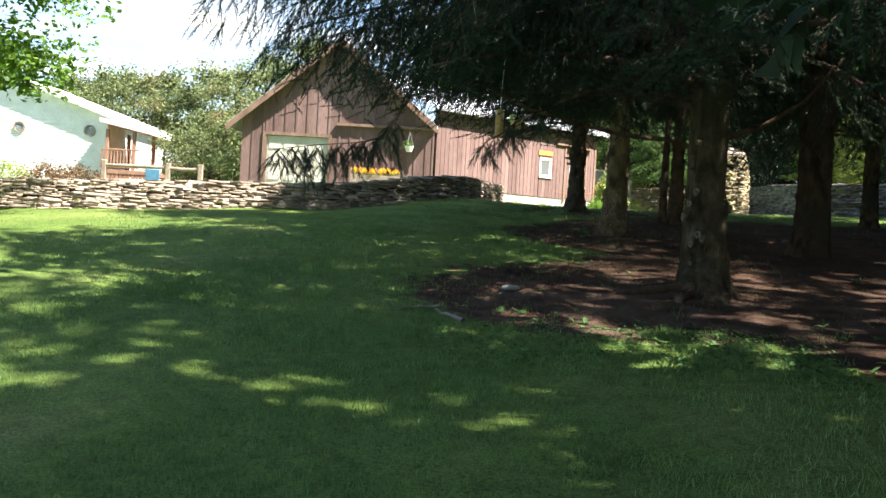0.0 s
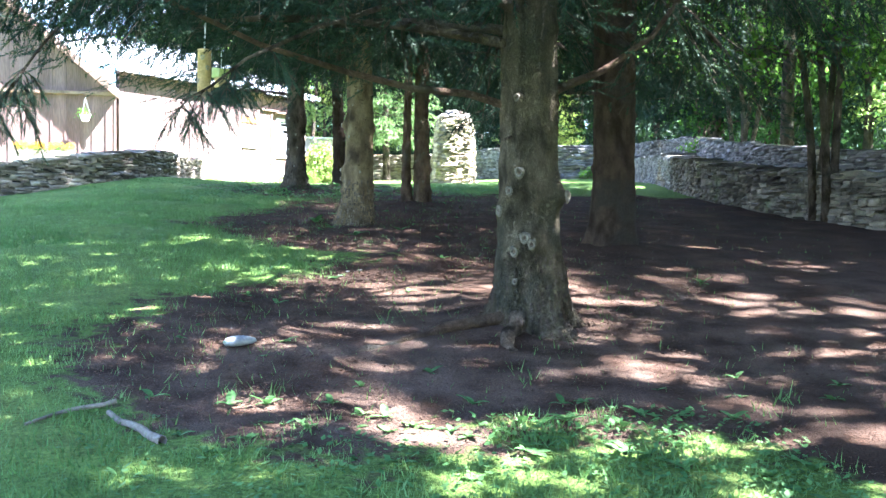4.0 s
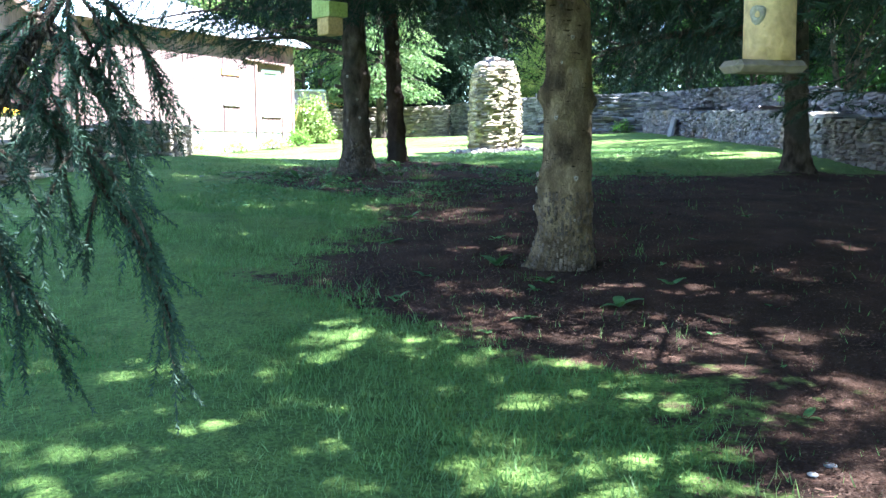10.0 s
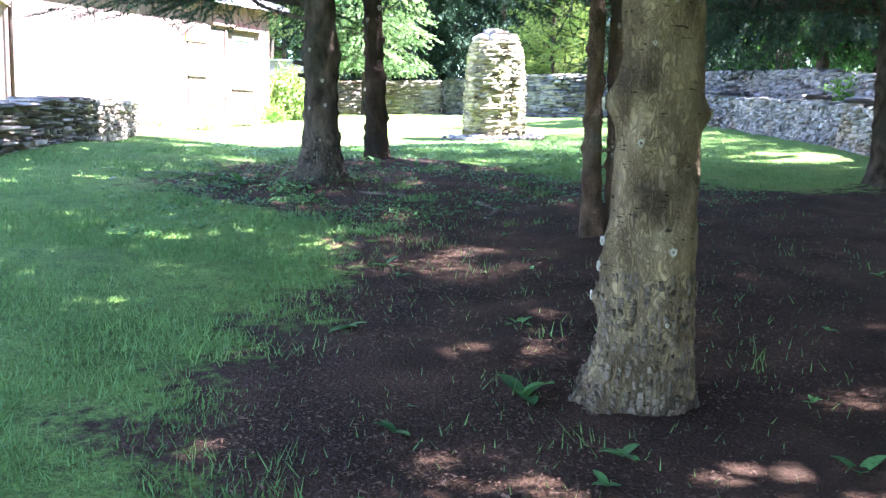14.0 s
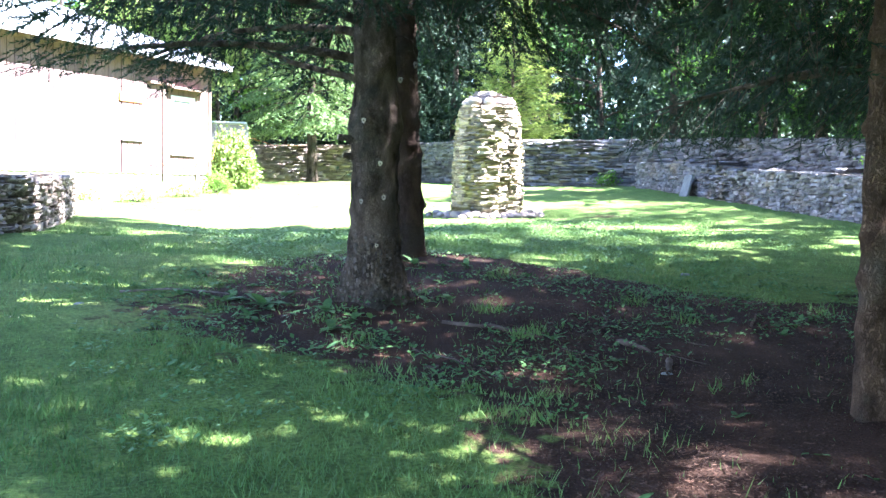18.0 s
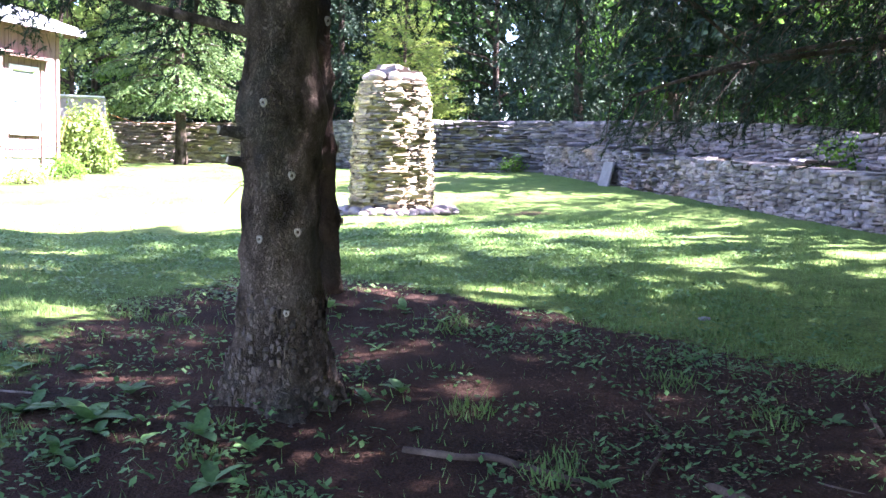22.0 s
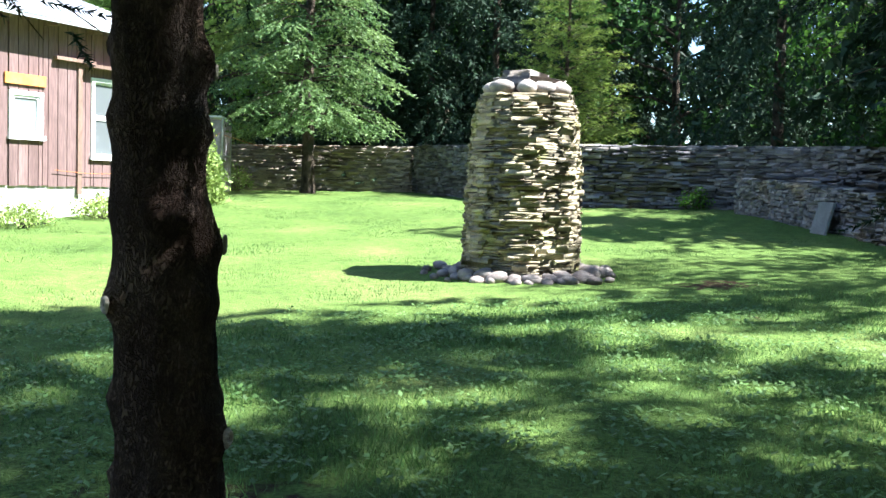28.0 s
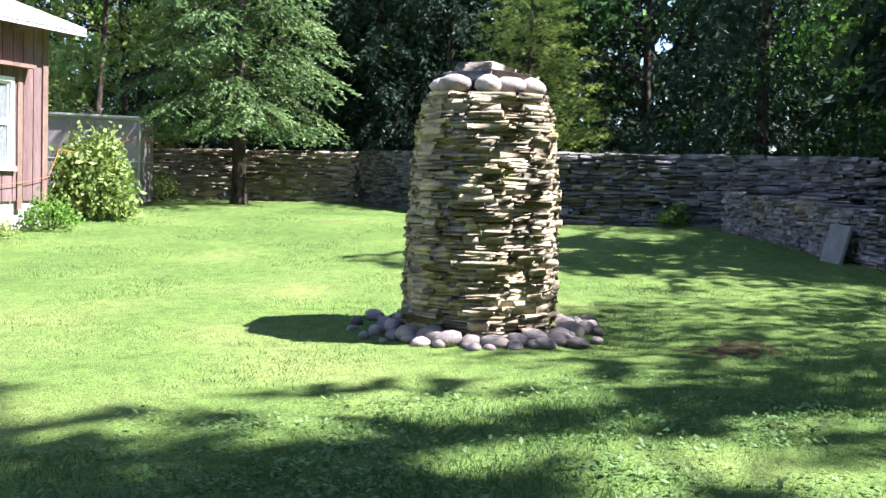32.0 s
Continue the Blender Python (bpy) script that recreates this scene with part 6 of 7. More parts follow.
def barn():
    root = thing("barn", "brown board-sided barn with a garage door and a metal-roofed wing", "barn")
    # wing wall
    wm = Matrix(((WU.x, -WN.x, 0, BX), (WU.y, -WN.y, 0, BY), (0, 0, 1, 0), (0, 0, 0, 1)))
    width = 8.84
    eave = 6.28
    holes = [(5.48, 6.18, 4.26, 5.02), (7.27, 8.2, 3.97, 5.40)]
    clad_wall("wing_wall", root, wm, width, 3.45, lambda s: eave, holes, 0.21, 0.016, None, "upright brown boards")
    put("foundation", mesh_of("foundation", slab_piece(0, width, 2.35, 3.45, 3.45, -0.2, -0.01), BOXF, M["concrete"]), root, "whitewashed stone foundation", wm)
    window(root, wm, *holes[0], sash=False)
    window(root, wm, *holes[1])
    for a, b, z in ((7.1, 8.5, 5.56), (6.4, 7.3, 5.62)):
        put("window_hood", mesh_of("window_hood", slab_piece(a, b, z, z + 0.06, z + 0.06, 0.028, 0.20 if z < 5.6 else 0.12), BOXF, M["trim_brown"]), root, "narrow board hood", wm)
    put("sign_board", mesh_of("sign_board", slab_piece(5.38, 6.22, 5.12, 5.30, 5.30, 0.03, 0.06), BOXF, M["orange"]), root, "plain orange board over the small window", wm)
    for s in (7.0, 8.32):
        put("trim", mesh_of("trim", slab_piece(s - 0.05, s + 0.05, 3.3, 5.55, 5.55, 0.028, 0.05), BOXF, M["trim_brown"]), root, "", wm)
    put("corner_board", mesh_of("corner_board", slab_piece(width - 0.05, width + 0.06, 3.4, eave, eave, 0.028, 0.05), BOXF, M["trim_brown"]), root, "", wm)
    # end and back of the wing
    put("wing_end_wall", mesh_of("wing_end_wall", [(width, 0.14, 2.7), (width, 6, 2.7), (width, 6, 8.0), (width, 0.14, eave), (width - 0.14, 0.14, 2.7), (width - 0.14, 6, 2.7), (width - 0.14, 6, 8.0), (width - 0.14, 0.14, eave)], BOXF, M["siding"]), root, "", wm)
    # roof of the wing, one low slope with an overhang
    o, e, rise = 0.42, 0.52, 0.36
    v = []
    for s in (-0.4, width + e):
        for y in (-o, 6.4):
            for th in (0, 0.07):
                v.append((s, y, eave + 0.02 + (y + o) * rise * 0.9 - o * 0.12 + th))
    f = [(0, 1, 3, 2), (4, 6, 7, 5), (0, 4, 5, 1), (2, 3, 7, 6), (1, 5, 7, 3), (0, 2, 6, 4)]
    roof = put("wing_roof", mesh_of("wing_roof", v, f, M["tin"]), root, "bright metal roof", wm)
    for k in range(16):
        s = -0.35 + k * (width + e + 0.3) / 15.3
        z0 = eave + 0.092 - o * 0.12
        put("roof_rib", mesh_of("roof_rib", [(s, -o, z0), (s + 0.04, -o, z0), (s + 0.04, 6.4, z0 + (6.4 + o) * rise * 0.9), (s, 6.4, z0 + (6.4 + o) * rise * 0.9),
                                            (s, -o, z0 + 0.03), (s + 0.04, -o, z0 + 0.03), (s + 0.04, 6.4, z0 + 0.03 + (6.4 + o) * rise * 0.9), (s, 6.4, z0 + 0.03 + (6.4 + o) * rise * 0.9)], BOXF, M["tin"]), roof)
    put("fascia", mesh_of("fascia", slab_piece(-0.3, width + e, eave - 0.09, eave - 0.03, eave - 0.03, o - 0.05, o - 0.01), BOXF, M["tin"]), root, "bright metal drip edge", wm)
    for k in range(10):
        s = 0.3 + k * 0.98
        put("rafter_tail", mesh_of("rafter_tail", slab_piece(s, s + 0.05, eave - 0.13, eave - 0.02, eave - 0.02, 0.0, o - 0.06), BOXF, M["trim_brown"]), root, "", wm)
    # gable front
    gx0, gx1, apex, low = -8.0, -0.95, 8.55, 5.6
    gm = pose(gx0, BY, 0)
    gw = gx1 - gx0
    top = lambda s: low + (apex - low) * (1 - abs(s - gw / 2) / (gw / 2))
    door = (0.9, 3.2, 2.6, 5.0)
    clad_wall("gable_wall", root, gm, gw, 2.75, top, [door], 0.40, 0.01, 0.065, "brown board and batten")
    # garage door: sections with raised panels
    gd = put("garage_door", mesh_of("garage_door", slab_piece(door[0], door[1], door[2], door[3], door[3], -0.10, -0.06), BOXF, M["beige"]), root, "pale beige sectional garage door", gm)
    for row in range(4):
        z0 = 2.72 + row * 0.57
        put("section", mesh_of("section", slab_piece(door[0] + 0.04, door[1] - 0.04, z0, z0 + 0.545, z0 + 0.545, -0.058, -0.035), BOXF, M["beige"]), gd)
        for k in range(4):
            s = door[0] + 0.12 + k * 0.54
            put("panel", mesh_of("panel", slab_piece(s, s + 0.44, z0 + 0.08, z0 + 0.46, z0 + 0.46, -0.033, -0.015), BOXF, M["beige"]), gd)
    for a, b, z0, z1 in ((door[0] - 0.12, door[0], 2.7, 5.12), (door[1], door[1] + 0.12, 2.7, 5.12), (door[0], door[1], 5.0, 5.12)):
        put("door_trim", mesh_of("door_trim", slab_piece(a, b, z0, z1, z1, 0.05, 0.075), BOXF, M["trim_brown"]), root, "", gm)
    put("ledge_trim", mesh_of("ledge_trim", slab_piece(3.5, gw, 5.46, 5.56, 5.56, 0.05, 0.16), BOXF, M["trim_brown"]), root, "", gm)
    put("gable_side_wall", mesh_of("gable_side_wall", [(0, 0.14, 2.6), (0, 9, 2.6), (0, 9, low), (0, 0.14, low), (0.14, 0.14, 2.6), (0.14, 9, 2.6), (0.14, 9, low), (0.14, 0.14, low)], BOXF, M["siding"]), root, "", gm)
    # two roof slopes over the gable
    for sgn in (-1, 1):
        c = gw / 2
        e = c + sgn * (gw / 2 + (0.5 if sgn < 0 else 0.12))
        zz = low - (0.5 if sgn < 0 else 0.12) * (apex - low) / (gw / 2)
        v = [(c, -0.45, apex + 0.02), (e, -0.45, zz + 0.02), (e, 9, zz + 0.02), (c, 9, apex + 0.02), (c, -0.45, apex + 0.12), (e, -0.45, zz + 0.12), (e, 9, zz + 0.12), (c, 9, apex + 0.12)]
        put("gable_roof", mesh_of("gable_roof", v, BOXF, M["tin"]), root, "metal roof slope", gm)
        v = [(c, -0.49, apex - 0.16), (e, -0.49, zz - 0.16), (e, -0.452, zz - 0.16), (c, -0.452, apex - 0.16), (c, -0.49, apex + 0.1), (e, -0.49, zz + 0.1), (e, -0.452, zz + 0.1), (c, -0.452, apex + 0.1)]
        put("barge_board", mesh_of("barge_board", v, BOXF, M["trim_brown"]), root, "", gm)


barn()


def hanging_planter():
    x, y, z = -1.8, BY - 0.42, 4.72
    root = thing("hanging_planter", "pale hanging flower basket with trailing green plants", "planter", pose(x, y, z))
    bm = bmesh.new()
    bmesh.ops.create_cone(bm, segments=16, radius1=0.10, radius2=0.17, depth=0.2, cap_ends=True)
    me = bpy.data.meshes.new("basket")
    bm.to_mesh(me)
    bm.free()
    me.materials.append(M["white"])
    put("basket", me, root)
    r = np.random.default_rng(5)
    o = r.normal(0, 0.1, (26, 3)) * np.array([1, 1, 0.7]) + np.array([0, 0, 0.17])
    s = Soup()
    s.add(*stamp(LEAVES[0], LEAVES[1], o, r.normal(size=o.shape), r.normal(size=o.shape), np.full(26, 0.16)))
    put("plant", s.mesh("plant", M["leaf"]), root)
    w = Soup()
    for a in (0, 2.1, 4.2):
        w.add(*tube(np.array([[0.16 * math.cos(a), 0.16 * math.sin(a), 0.1], [0, 0, 0.6]]), [0.006, 0.006], 4))
    w.add(*tube(np.array([[0, 0, 0.6], [0, 0.2, 0.66], [0, 0.40, 0.66]]), [0.008, 0.008, 0.008], 4))
    put("hanger", w.mesh("hanger", M["metal"]), root)


hanging_planter()


def marigold_bed():
    r = np.random.default_rng(8)
    root = thing("flower_planter", "long wooden trough full of orange and yellow marigolds", "planter", pose(-2.95, BY - 0.75, gz(-2.95, 35.8)))
    put("trough", box_mesh("trough", 1.75, 0.35, 1.0, M["wood_grey"], 0.01), root, "weathered wooden trough")
    o = np.stack([r.uniform(-0.85, 0.85, 110), r.uniform(-0.18, 0.18, 110), 1.07 + 0.14 * r.uniform(0, 1, 110) ** 1.5], -1)
    s = Soup()
    s.add(*stamp(LEAVES[0], LEAVES[1], o - np.array([0, 0, 0.06]), r.normal(size=o.shape), r.normal(size=o.shape), np.full(110, 0.13)))
    put("foliage", s.mesh("foliage", M["leaf"]), root)
    hv, hf = leaf_cluster(14, 4, 0.5)
    s = Soup()
    s.add(*stamp(hv, hf, o + np.array([0, -0.03, 0.04]), r.normal(size=o.shape), r.normal(size=o.shape), np.full(110, 0.085)))
    put("flowers", s.mesh("flowers", M["marigold"]), root, "orange and yellow blooms")


marigold_bed()

# ---- white house with a porch ----
def white_house():
    root = thing("white_house", "white-sided house with round windows and a brown-railed porch", "house")
    y, x0, x1 = 50.0, -30.8, -18.0
    g = 2.6
    cx = (x0 + x1) / 2
    ridge = 6.62 + (x1 - cx) * 0.335
    v = [(x0, y, g), (x1, y, g), (x1, y + 9, g), (x0, y + 9, g), (x0, y, 6.7), (x1, y, 6.7), (x1, y + 9, 6.7), (x0, y + 9, 6.7), (cx, y, ridge), (cx, y + 9, ridge)]
    f = [(0, 1, 5, 8, 4), (1, 2, 6, 5), (2, 3, 7, 9, 6), (3, 0, 4, 7)]
    put("wall", mesh_of("wall", v, f, M["white"]), root, "white clapboard gable wall")
    for k in range(28):
        z = g + 0.15 + k * 0.2
        half = (x1 - cx) if z < 6.7 else max(0.0, (ridge - z) / 0.335)
        if half > 0.3:
            put("clapboard", mesh_of("clapboard", [(cx - half, y - 0.025, z), (cx + half, y - 0.025, z), (cx + half, y - 0.003, z), (cx - half, y - 0.003, z), (cx - half, y - 0.006, z + 0.19), (cx + half, y - 0.006, z + 0.19), (cx + half, y - 0.003, z + 0.19), (cx - half, y - 0.003, z + 0.19)], BOXF, M["white"]), root)
    for sgn in (-1, 1):
        e = cx + sgn * (x1 - cx + 0.45)
        ze = ridge - (x1 - cx + 0.45) * 0.335
        v = [(cx, y - 0.4, ridge), (e, y - 0.4, ze), (e, y + 9.4, ze), (cx, y + 9.4, ridge), (cx, y - 0.4, ridge + 0.22), (e, y - 0.4, ze + 0.22), (e, y + 9.4, ze + 0.22), (cx, y + 9.4, ridge + 0.22)]
        put("roof", mesh_of("roof", v, BOXF, M["white"]), root, "white fascia and pale roof")
    for wx in (-22.5, -18.9):
        n = 20
        bm = bmesh.new()
        for rad, yy in ((0.30, -0.03), (0.30, -0.09), (0.22, -0.09), (0.22, -0.04)):
            for j in range(n):
                bm.verts.new((rad * math.cos(j * 2 * math.pi / n), yy, rad * math.sin(j * 2 * math.pi / n)))
        bm.verts.ensure_lookup_table()
        for k in range(3):
            for j in range(n):
                bm.faces.new([bm.verts[k * n + j], bm.verts[k * n + (j + 1) % n], bm.verts[(k + 1) * n + (j + 1) % n], bm.verts[(k + 1) * n + j]])
        me = bpy.data.meshes.new("window_ring")
        bm.to_mesh(me)
        bm.free()
        me.materials.append(M["wood_grey"])
        w = put("round_window", me, root, "small round window with a brown ring", pose(wx, y, 5.88))
        put("pane", mesh_of("pane", [(0.23 * math.cos(j * 2 * math.pi / n), -0.05, 0.23 * math.sin(j * 2 * math.pi / n)) for j in range(n)], [tuple(range(n))[::-1]], M["glass"]), w)
        put("pane_back", mesh_of("pane_back", [(0.24 * math.cos(j * 2 * math.pi / n), -0.028, 0.24 * math.sin(j * 2 * math.pi / n)) for j in range(n)], [tuple(range(n))[::-1]], M["interior"]), w)
    # porch
    px0, px1 = x1 + 0.02, -15.45
    v = [(px0, y - 1.2, 6.28), (px1, y - 1.2, 5.78), (px1, y + 2.4, 5.78), (px0, y + 2.4, 6.28), (px0, y - 1.2, 6.48), (px1, y - 1.2, 6.0), (px1, y + 2.4, 6.0), (px0, y + 2.4, 6.48)]
    put("porch_roof", mesh_of("porch_roof", v, BOXF, M["white"]), root, "shallow white porch roof")
    put("porch_ceiling", mesh_of("porch_ceiling", [(a, b, c - 0.03) for a, b, c in v[:4]] + [(a, b, c - 0.005) for a, b, c in v[:4]], BOXF, M["red_wood"]), root, "brown porch ceiling")
    put("deck", box_mesh("deck", px1 - px0 - 0.2, 3.4, 0.2, M["red_wood"], 0.01, ((px0 + px1) / 2, y + 0.6, 3.75)), root, "brown deck")
    for x in (px0 + 0.35, px1 - 0.85):
        for yy in (y - 0.95, y + 2.1):
            put("porch_post", box_mesh("porch_post", 0.16, 0.16, 2.0, M["red_wood"], 0.01, (x, yy, 3.95)), root)
    for z in (4.05, 4.92):
        put("rail", box_mesh("rail", px1 - px0 - 0.6, 0.07, 0.08, M["red_wood"], 0.01, ((px0 + px1) / 2 - 0.25, y - 1.0, z)), root)
    k = px0 + 0.1
    while k < px1 - 0.85:
        put("baluster", box_mesh("baluster", 0.06, 0.05, 0.85, M["red_wood"], 0, (k, y - 1.0, 4.1)), root)
        k += 0.16
    for k in range(14):
        put("skirt_board", box_mesh("skirt_board", 0.17, 0.03, 0.95, M["red_wood"], 0, (px0 + 0.12 + k * 0.2, y - 1.06, 2.8)), root)


white_house()


def rail_fence():
    root = thing("rail_fence", "weathered split-rail fence of grey-brown wood", "fence")
    r = np.random.default_rng(4)
    xs = [(-12.2, 34.3), (-9.9, 34.1), (-8.75, 34.0)]
    for x, y in xs:
        g = gz(x, y)
        put("post", box_mesh("post", 0.17, 0.15, 1.18, M["wood_grey"], 0.02, (x, y, g - 0.05)), root)
    for (xa, ya), (xb, yb) in zip(xs, xs[1:]):
        for h in (0.42, 0.95):
            p = np.array([[xa, ya, gz(xa, ya) + h], [(xa + xb) / 2, (ya + yb) / 2, gz(xa, ya) + h + r.uniform(-0.03, 0.03)], [xb, yb, gz(xb, yb) + h]])
            v, f = tube(p, [0.06, 0.075, 0.06], 6)
            put("rail", mesh_of("rail", v, f, M["wood_grey"]), root)


rail_fence()


def lawn_chair():
    root = thing("garden_chair", "blue plastic garden chair by the rail fence", "chair", pose(-11.2, 36.4, gz(-11.2, 36.4), 0, 0, 200))
    put("seat", box_mesh("seat", 0.5, 0.48, 0.04, M["blue_plastic"], 0.01, (0, 0, 0.36)), root)
    put("backrest", box_mesh("backrest", 0.5, 0.05, 0.55, M["blue_plastic"], 0.015), root, "", pose(0, 0.24, 0.40, -18))
    for x in (-0.22, 0.22):
        for y in (-0.2, 0.2):
            put("leg", box_mesh("leg", 0.045, 0.045, 0.36, M["blue_plastic"], 0.005, (x, y, 0)), root)


lawn_chair()

# ---- kennel and cord ----
def kennel():
    root = thing("dog_kennel", "galvanised tube kennel with grey mesh panels and a flat top", "kennel")
    c = Vector((7.72, 47.2, 0))
    u = Vector((-0.93, 0.10, 0)).normalized()
    w = Vector((0.25, 0.97, 0)).normalized()
    g = gz(7.72, 47.2)
    H = 1.85
    pts = [c, c + u * 0.95, c + u * 1.9, c + u * 2.85]
    back = [p + w * 2.2 for p in pts]
    for p in (*pts, back[0], back[-1]):
        v, f = tube(np.array([[p.x, p.y, g - 0.02], [p.x, p.y, g + H]]), [0.028, 0.028], 8)
        put("post", mesh_of("post", v, f, M["metal"]), root)
    runs = [(a, b) for a, b in zip(pts, pts[1:])] + [(pts[0], back[0])]
    for a, b in runs:
        for h in (0.06, 0.95, H):
            v, f = tube(np.array([[a.x, a.y, g + h], [b.x, b.y, g + h]]), [0.022, 0.022], 6)
            put("rail", mesh_of("rail", v, f, M["metal"]), root)
        d = (b - a).normalized() * 0.03
        nrm = Vector((-d.y, d.x, 0)).normalized() * 0.006
        q = [a + d - nrm, b - d - nrm, b - d + nrm, a + d + nrm]
        put("mesh_panel", mesh_of("mesh_panel", [(p.x, p.y, g + 0.08) for p in q] + [(p.x, p.y, g + H - 0.03) for p in q], BOXF, M["mesh_panel"]), root, "grey mesh cloth")
    q = [pts[0] - w * 0.08, pts[-1] - w * 0.08, back[-1], back[0]]
    put("top_sheet", mesh_of("top_sheet", [(p.x, p.y, g + H + 0.02) for p in q] + [(p.x, p.y, g + H + 0.06) for p in q], BOXF, M["tin"]), root, "pale roof sheet")
    # orange cord tied to the kennel and run to the spruce and the barn
    a = Vector((7.74, 47.15, g + 1.45))
    for q in ([a, Vector((8.6, 47.25, g + 1.22)), Vector((9.78, 47.5, g + 1.25))],):
        v, f = tube(np.array([list(p) for p in q]), [0.006] * 3, 5)
        solid("orange_cord", "orange cord strung from the kennel to the spruce", "cord", mesh_of("orange_cord", v, f, M["hose"]))
    s = np.linspace(0, 1, 12)
    p0 = Vector((BX, BY, 0)) + WU * 6.4 + WN * 0.07
    p1 = Vector((BX, BY, 0)) + WU * 8.9 + WN * 0.08
    pts2 = [[p0.x + (p1.x - p0.x) * k, p0.y + (p1.y - p0.y) * k, 3.72 - 0.16 * math.sin(math.pi * k * 0.8) + 0.22 * k] for k in s] + [[5.9, 42.85, 4.3], [6.6, 44.6, 4.25], [7.7, 47.05, 4.75]]
    v, f = tube(np.array(pts2), [0.0055] * len(pts2), 5)
    solid("orange_cord", "orange extension cord looped along the barn wall", "cord", mesh_of("orange_cord", v, f, M["hose"]))


kennel()

# ---- bird feeders ----
def log_feeder():
    x, y, z = 0.922, 11.07, 2.805
    root = thing("log_feeder", "hanging yellow birch log feeder with a perch", "bird feeder", pose(x, y, z))
    n, rows = 20, 14
    v = []
    for k in range(rows):
        h = 0.05 + 0.30 * k / (rows - 1)
        for j in range(n):
            a = j * 2 * math.pi / n
            rr = 0.046 * (1 + 0.05 * noise.noise(Vector((math.cos(a), math.sin(a), h * 5))))
            v.append((rr * math.cos(a), rr * math.sin(a), h))
    f = [(k * n + j, k * n + (j + 1) % n, (k + 1) * n + (j + 1) % n, (k + 1) * n + j) for k in range(rows - 1) for j in range(n)] + [tuple(range(n))[::-1], tuple(range((rows - 1) * n, rows * n))]
    put("log", mesh_of("log", v, f, M["log"], True), root, "peeling yellow birch log")
    put("perch", box_mesh("perch", 0.15, 0.07, 0.022, M["wood_grey"], 0.01, (-0.02, -0.01, 0.028)), root, "weathered perch board")
    for a, h in ((3.6, 0.13), (5.2, 0.22), (4.4, 0.29)):
        put("suet_hole", knot_mesh(0.016)[0], root, "", pose(0.045 * math.cos(a), 0.045 * math.sin(a), h, 0, 0, math.degrees(a)))
    vv, ff = tube(np.array([[0, 0, 0.34], [0.02, 0.01, 0.9], [0, 0, 1.5]]), [0.006] * 3, 5)
    put("wire", mesh_of("wire", vv, ff, M["metal"]), root)


def box_feeder():
    x, y, z = 1.30, 16.53, 3.53
    root = thing("bird_house", "hanging green-roofed wooden bird house", "bird house", pose(x, y, z, 0, 0, 25))
    put("body", box_mesh("body", 0.13, 0.13, 0.12, M["log"], 0.006), root, "bare wood body")
    v = [(-0.08, -0.1, 0.121), (0.08, -0.1, 0.121), (0.08, 0.1, 0.121), (-0.08, 0.1, 0.121), (-0.08, -0.1, 0.22), (0.08, -0.1, 0.22), (0.08, 0.1, 0.25), (-0.08, 0.1, 0.25)]
    put("roof", mesh_of("roof", v, BOXF, M["green_paint"]), root, "green painted top")
    vv, ff = tube(np.array([[0, 0, 0.22], [0, 0, 0.8]]), [0.005] * 2, 5)
    put("wire", mesh_of("wire", vv, ff, M["metal"]), root)


log_feeder()
box_feeder()

# ---- sticks, roots and loose stones ----
def stick(label, pts, rad, mat="stick", name="stick"):
    p = np.array([[x, y, gz(x, y) + h] for x, y, h in pts])
    n = max(6, len(p) * 3)
    t = np.linspace(0, len(p) - 1, n)
    q = np.stack([np.interp(t, range(len(p)), p[:, k]) for k in range(3)], -1)
    q += np.random.default_rng(len(label)).normal(0, rad * 0.25, q.shape)
    v, f = tube(q, rad * np.linspace(1.0, 0.55, n), 7)
    solid(name, label, name.replace("_", " "), mesh_of(name, v, f, M[mat], True))


stick("weathered grey stick lying at the edge of the soil", [(0.66, 8.35, 0.02), (0.42, 8.8, 0.02)], 0.024)
stick("thin grey stick lying on the grass", [(0.44, 8.95, 0.02), (0.2, 8.85, 0.02), (0.05, 8.7, 0.01)], 0.013)
stick("exposed reddish tree root snaking over the soil", [(2.9, 10.2, 0.05), (2.48, 10.15, 0.015), (2.07, 9.9, -0.003), (1.73, 9.76, -0.01), (1.44, 9.7, -0.03)], 0.045, "bark_orange", "root")
stick("exposed tree root beside the swollen trunk", [(2.9, 10.05, 0.06), (2.75, 9.75, 0.02), (2.7, 9.5, -0.03)], 0.06, "bark", "root")
stick("grey stick lying at the edge of the lawn", [(1.25, 23.25, 0.02), (1.6, 23.3, 0.025), (2.0, 23.1, 0.02)], 0.009)
stick("thin fallen branch on the bare soil", [(3.9, 21.3, 0.02), (4.3, 21.6, 0.02), (4.5, 22.0, 0.02)], 0.009, "bark")
stick("thin fallen branch on the bare soil", [(5.2, 21.2, 0.02), (5.6, 21.6, 0.02)], 0.012, "bark")
stick("exposed root lying flat in the dark soil", [(3.2, 21.95, 0.0), (3.33, 21.8, 0.012), (3.5, 21.7, 0.012), (3.6, 21.52, 0.006), (3.7, 21.38, -0.012)], 0.019, "stick_brown", "root")
stick("short exposed root at the shaded soil", [(4.08, 21.17, 0.005), (4.11, 20.98, 0.014), (4.12, 20.85, 0.008)], 0.02, "stick_brown", "root")
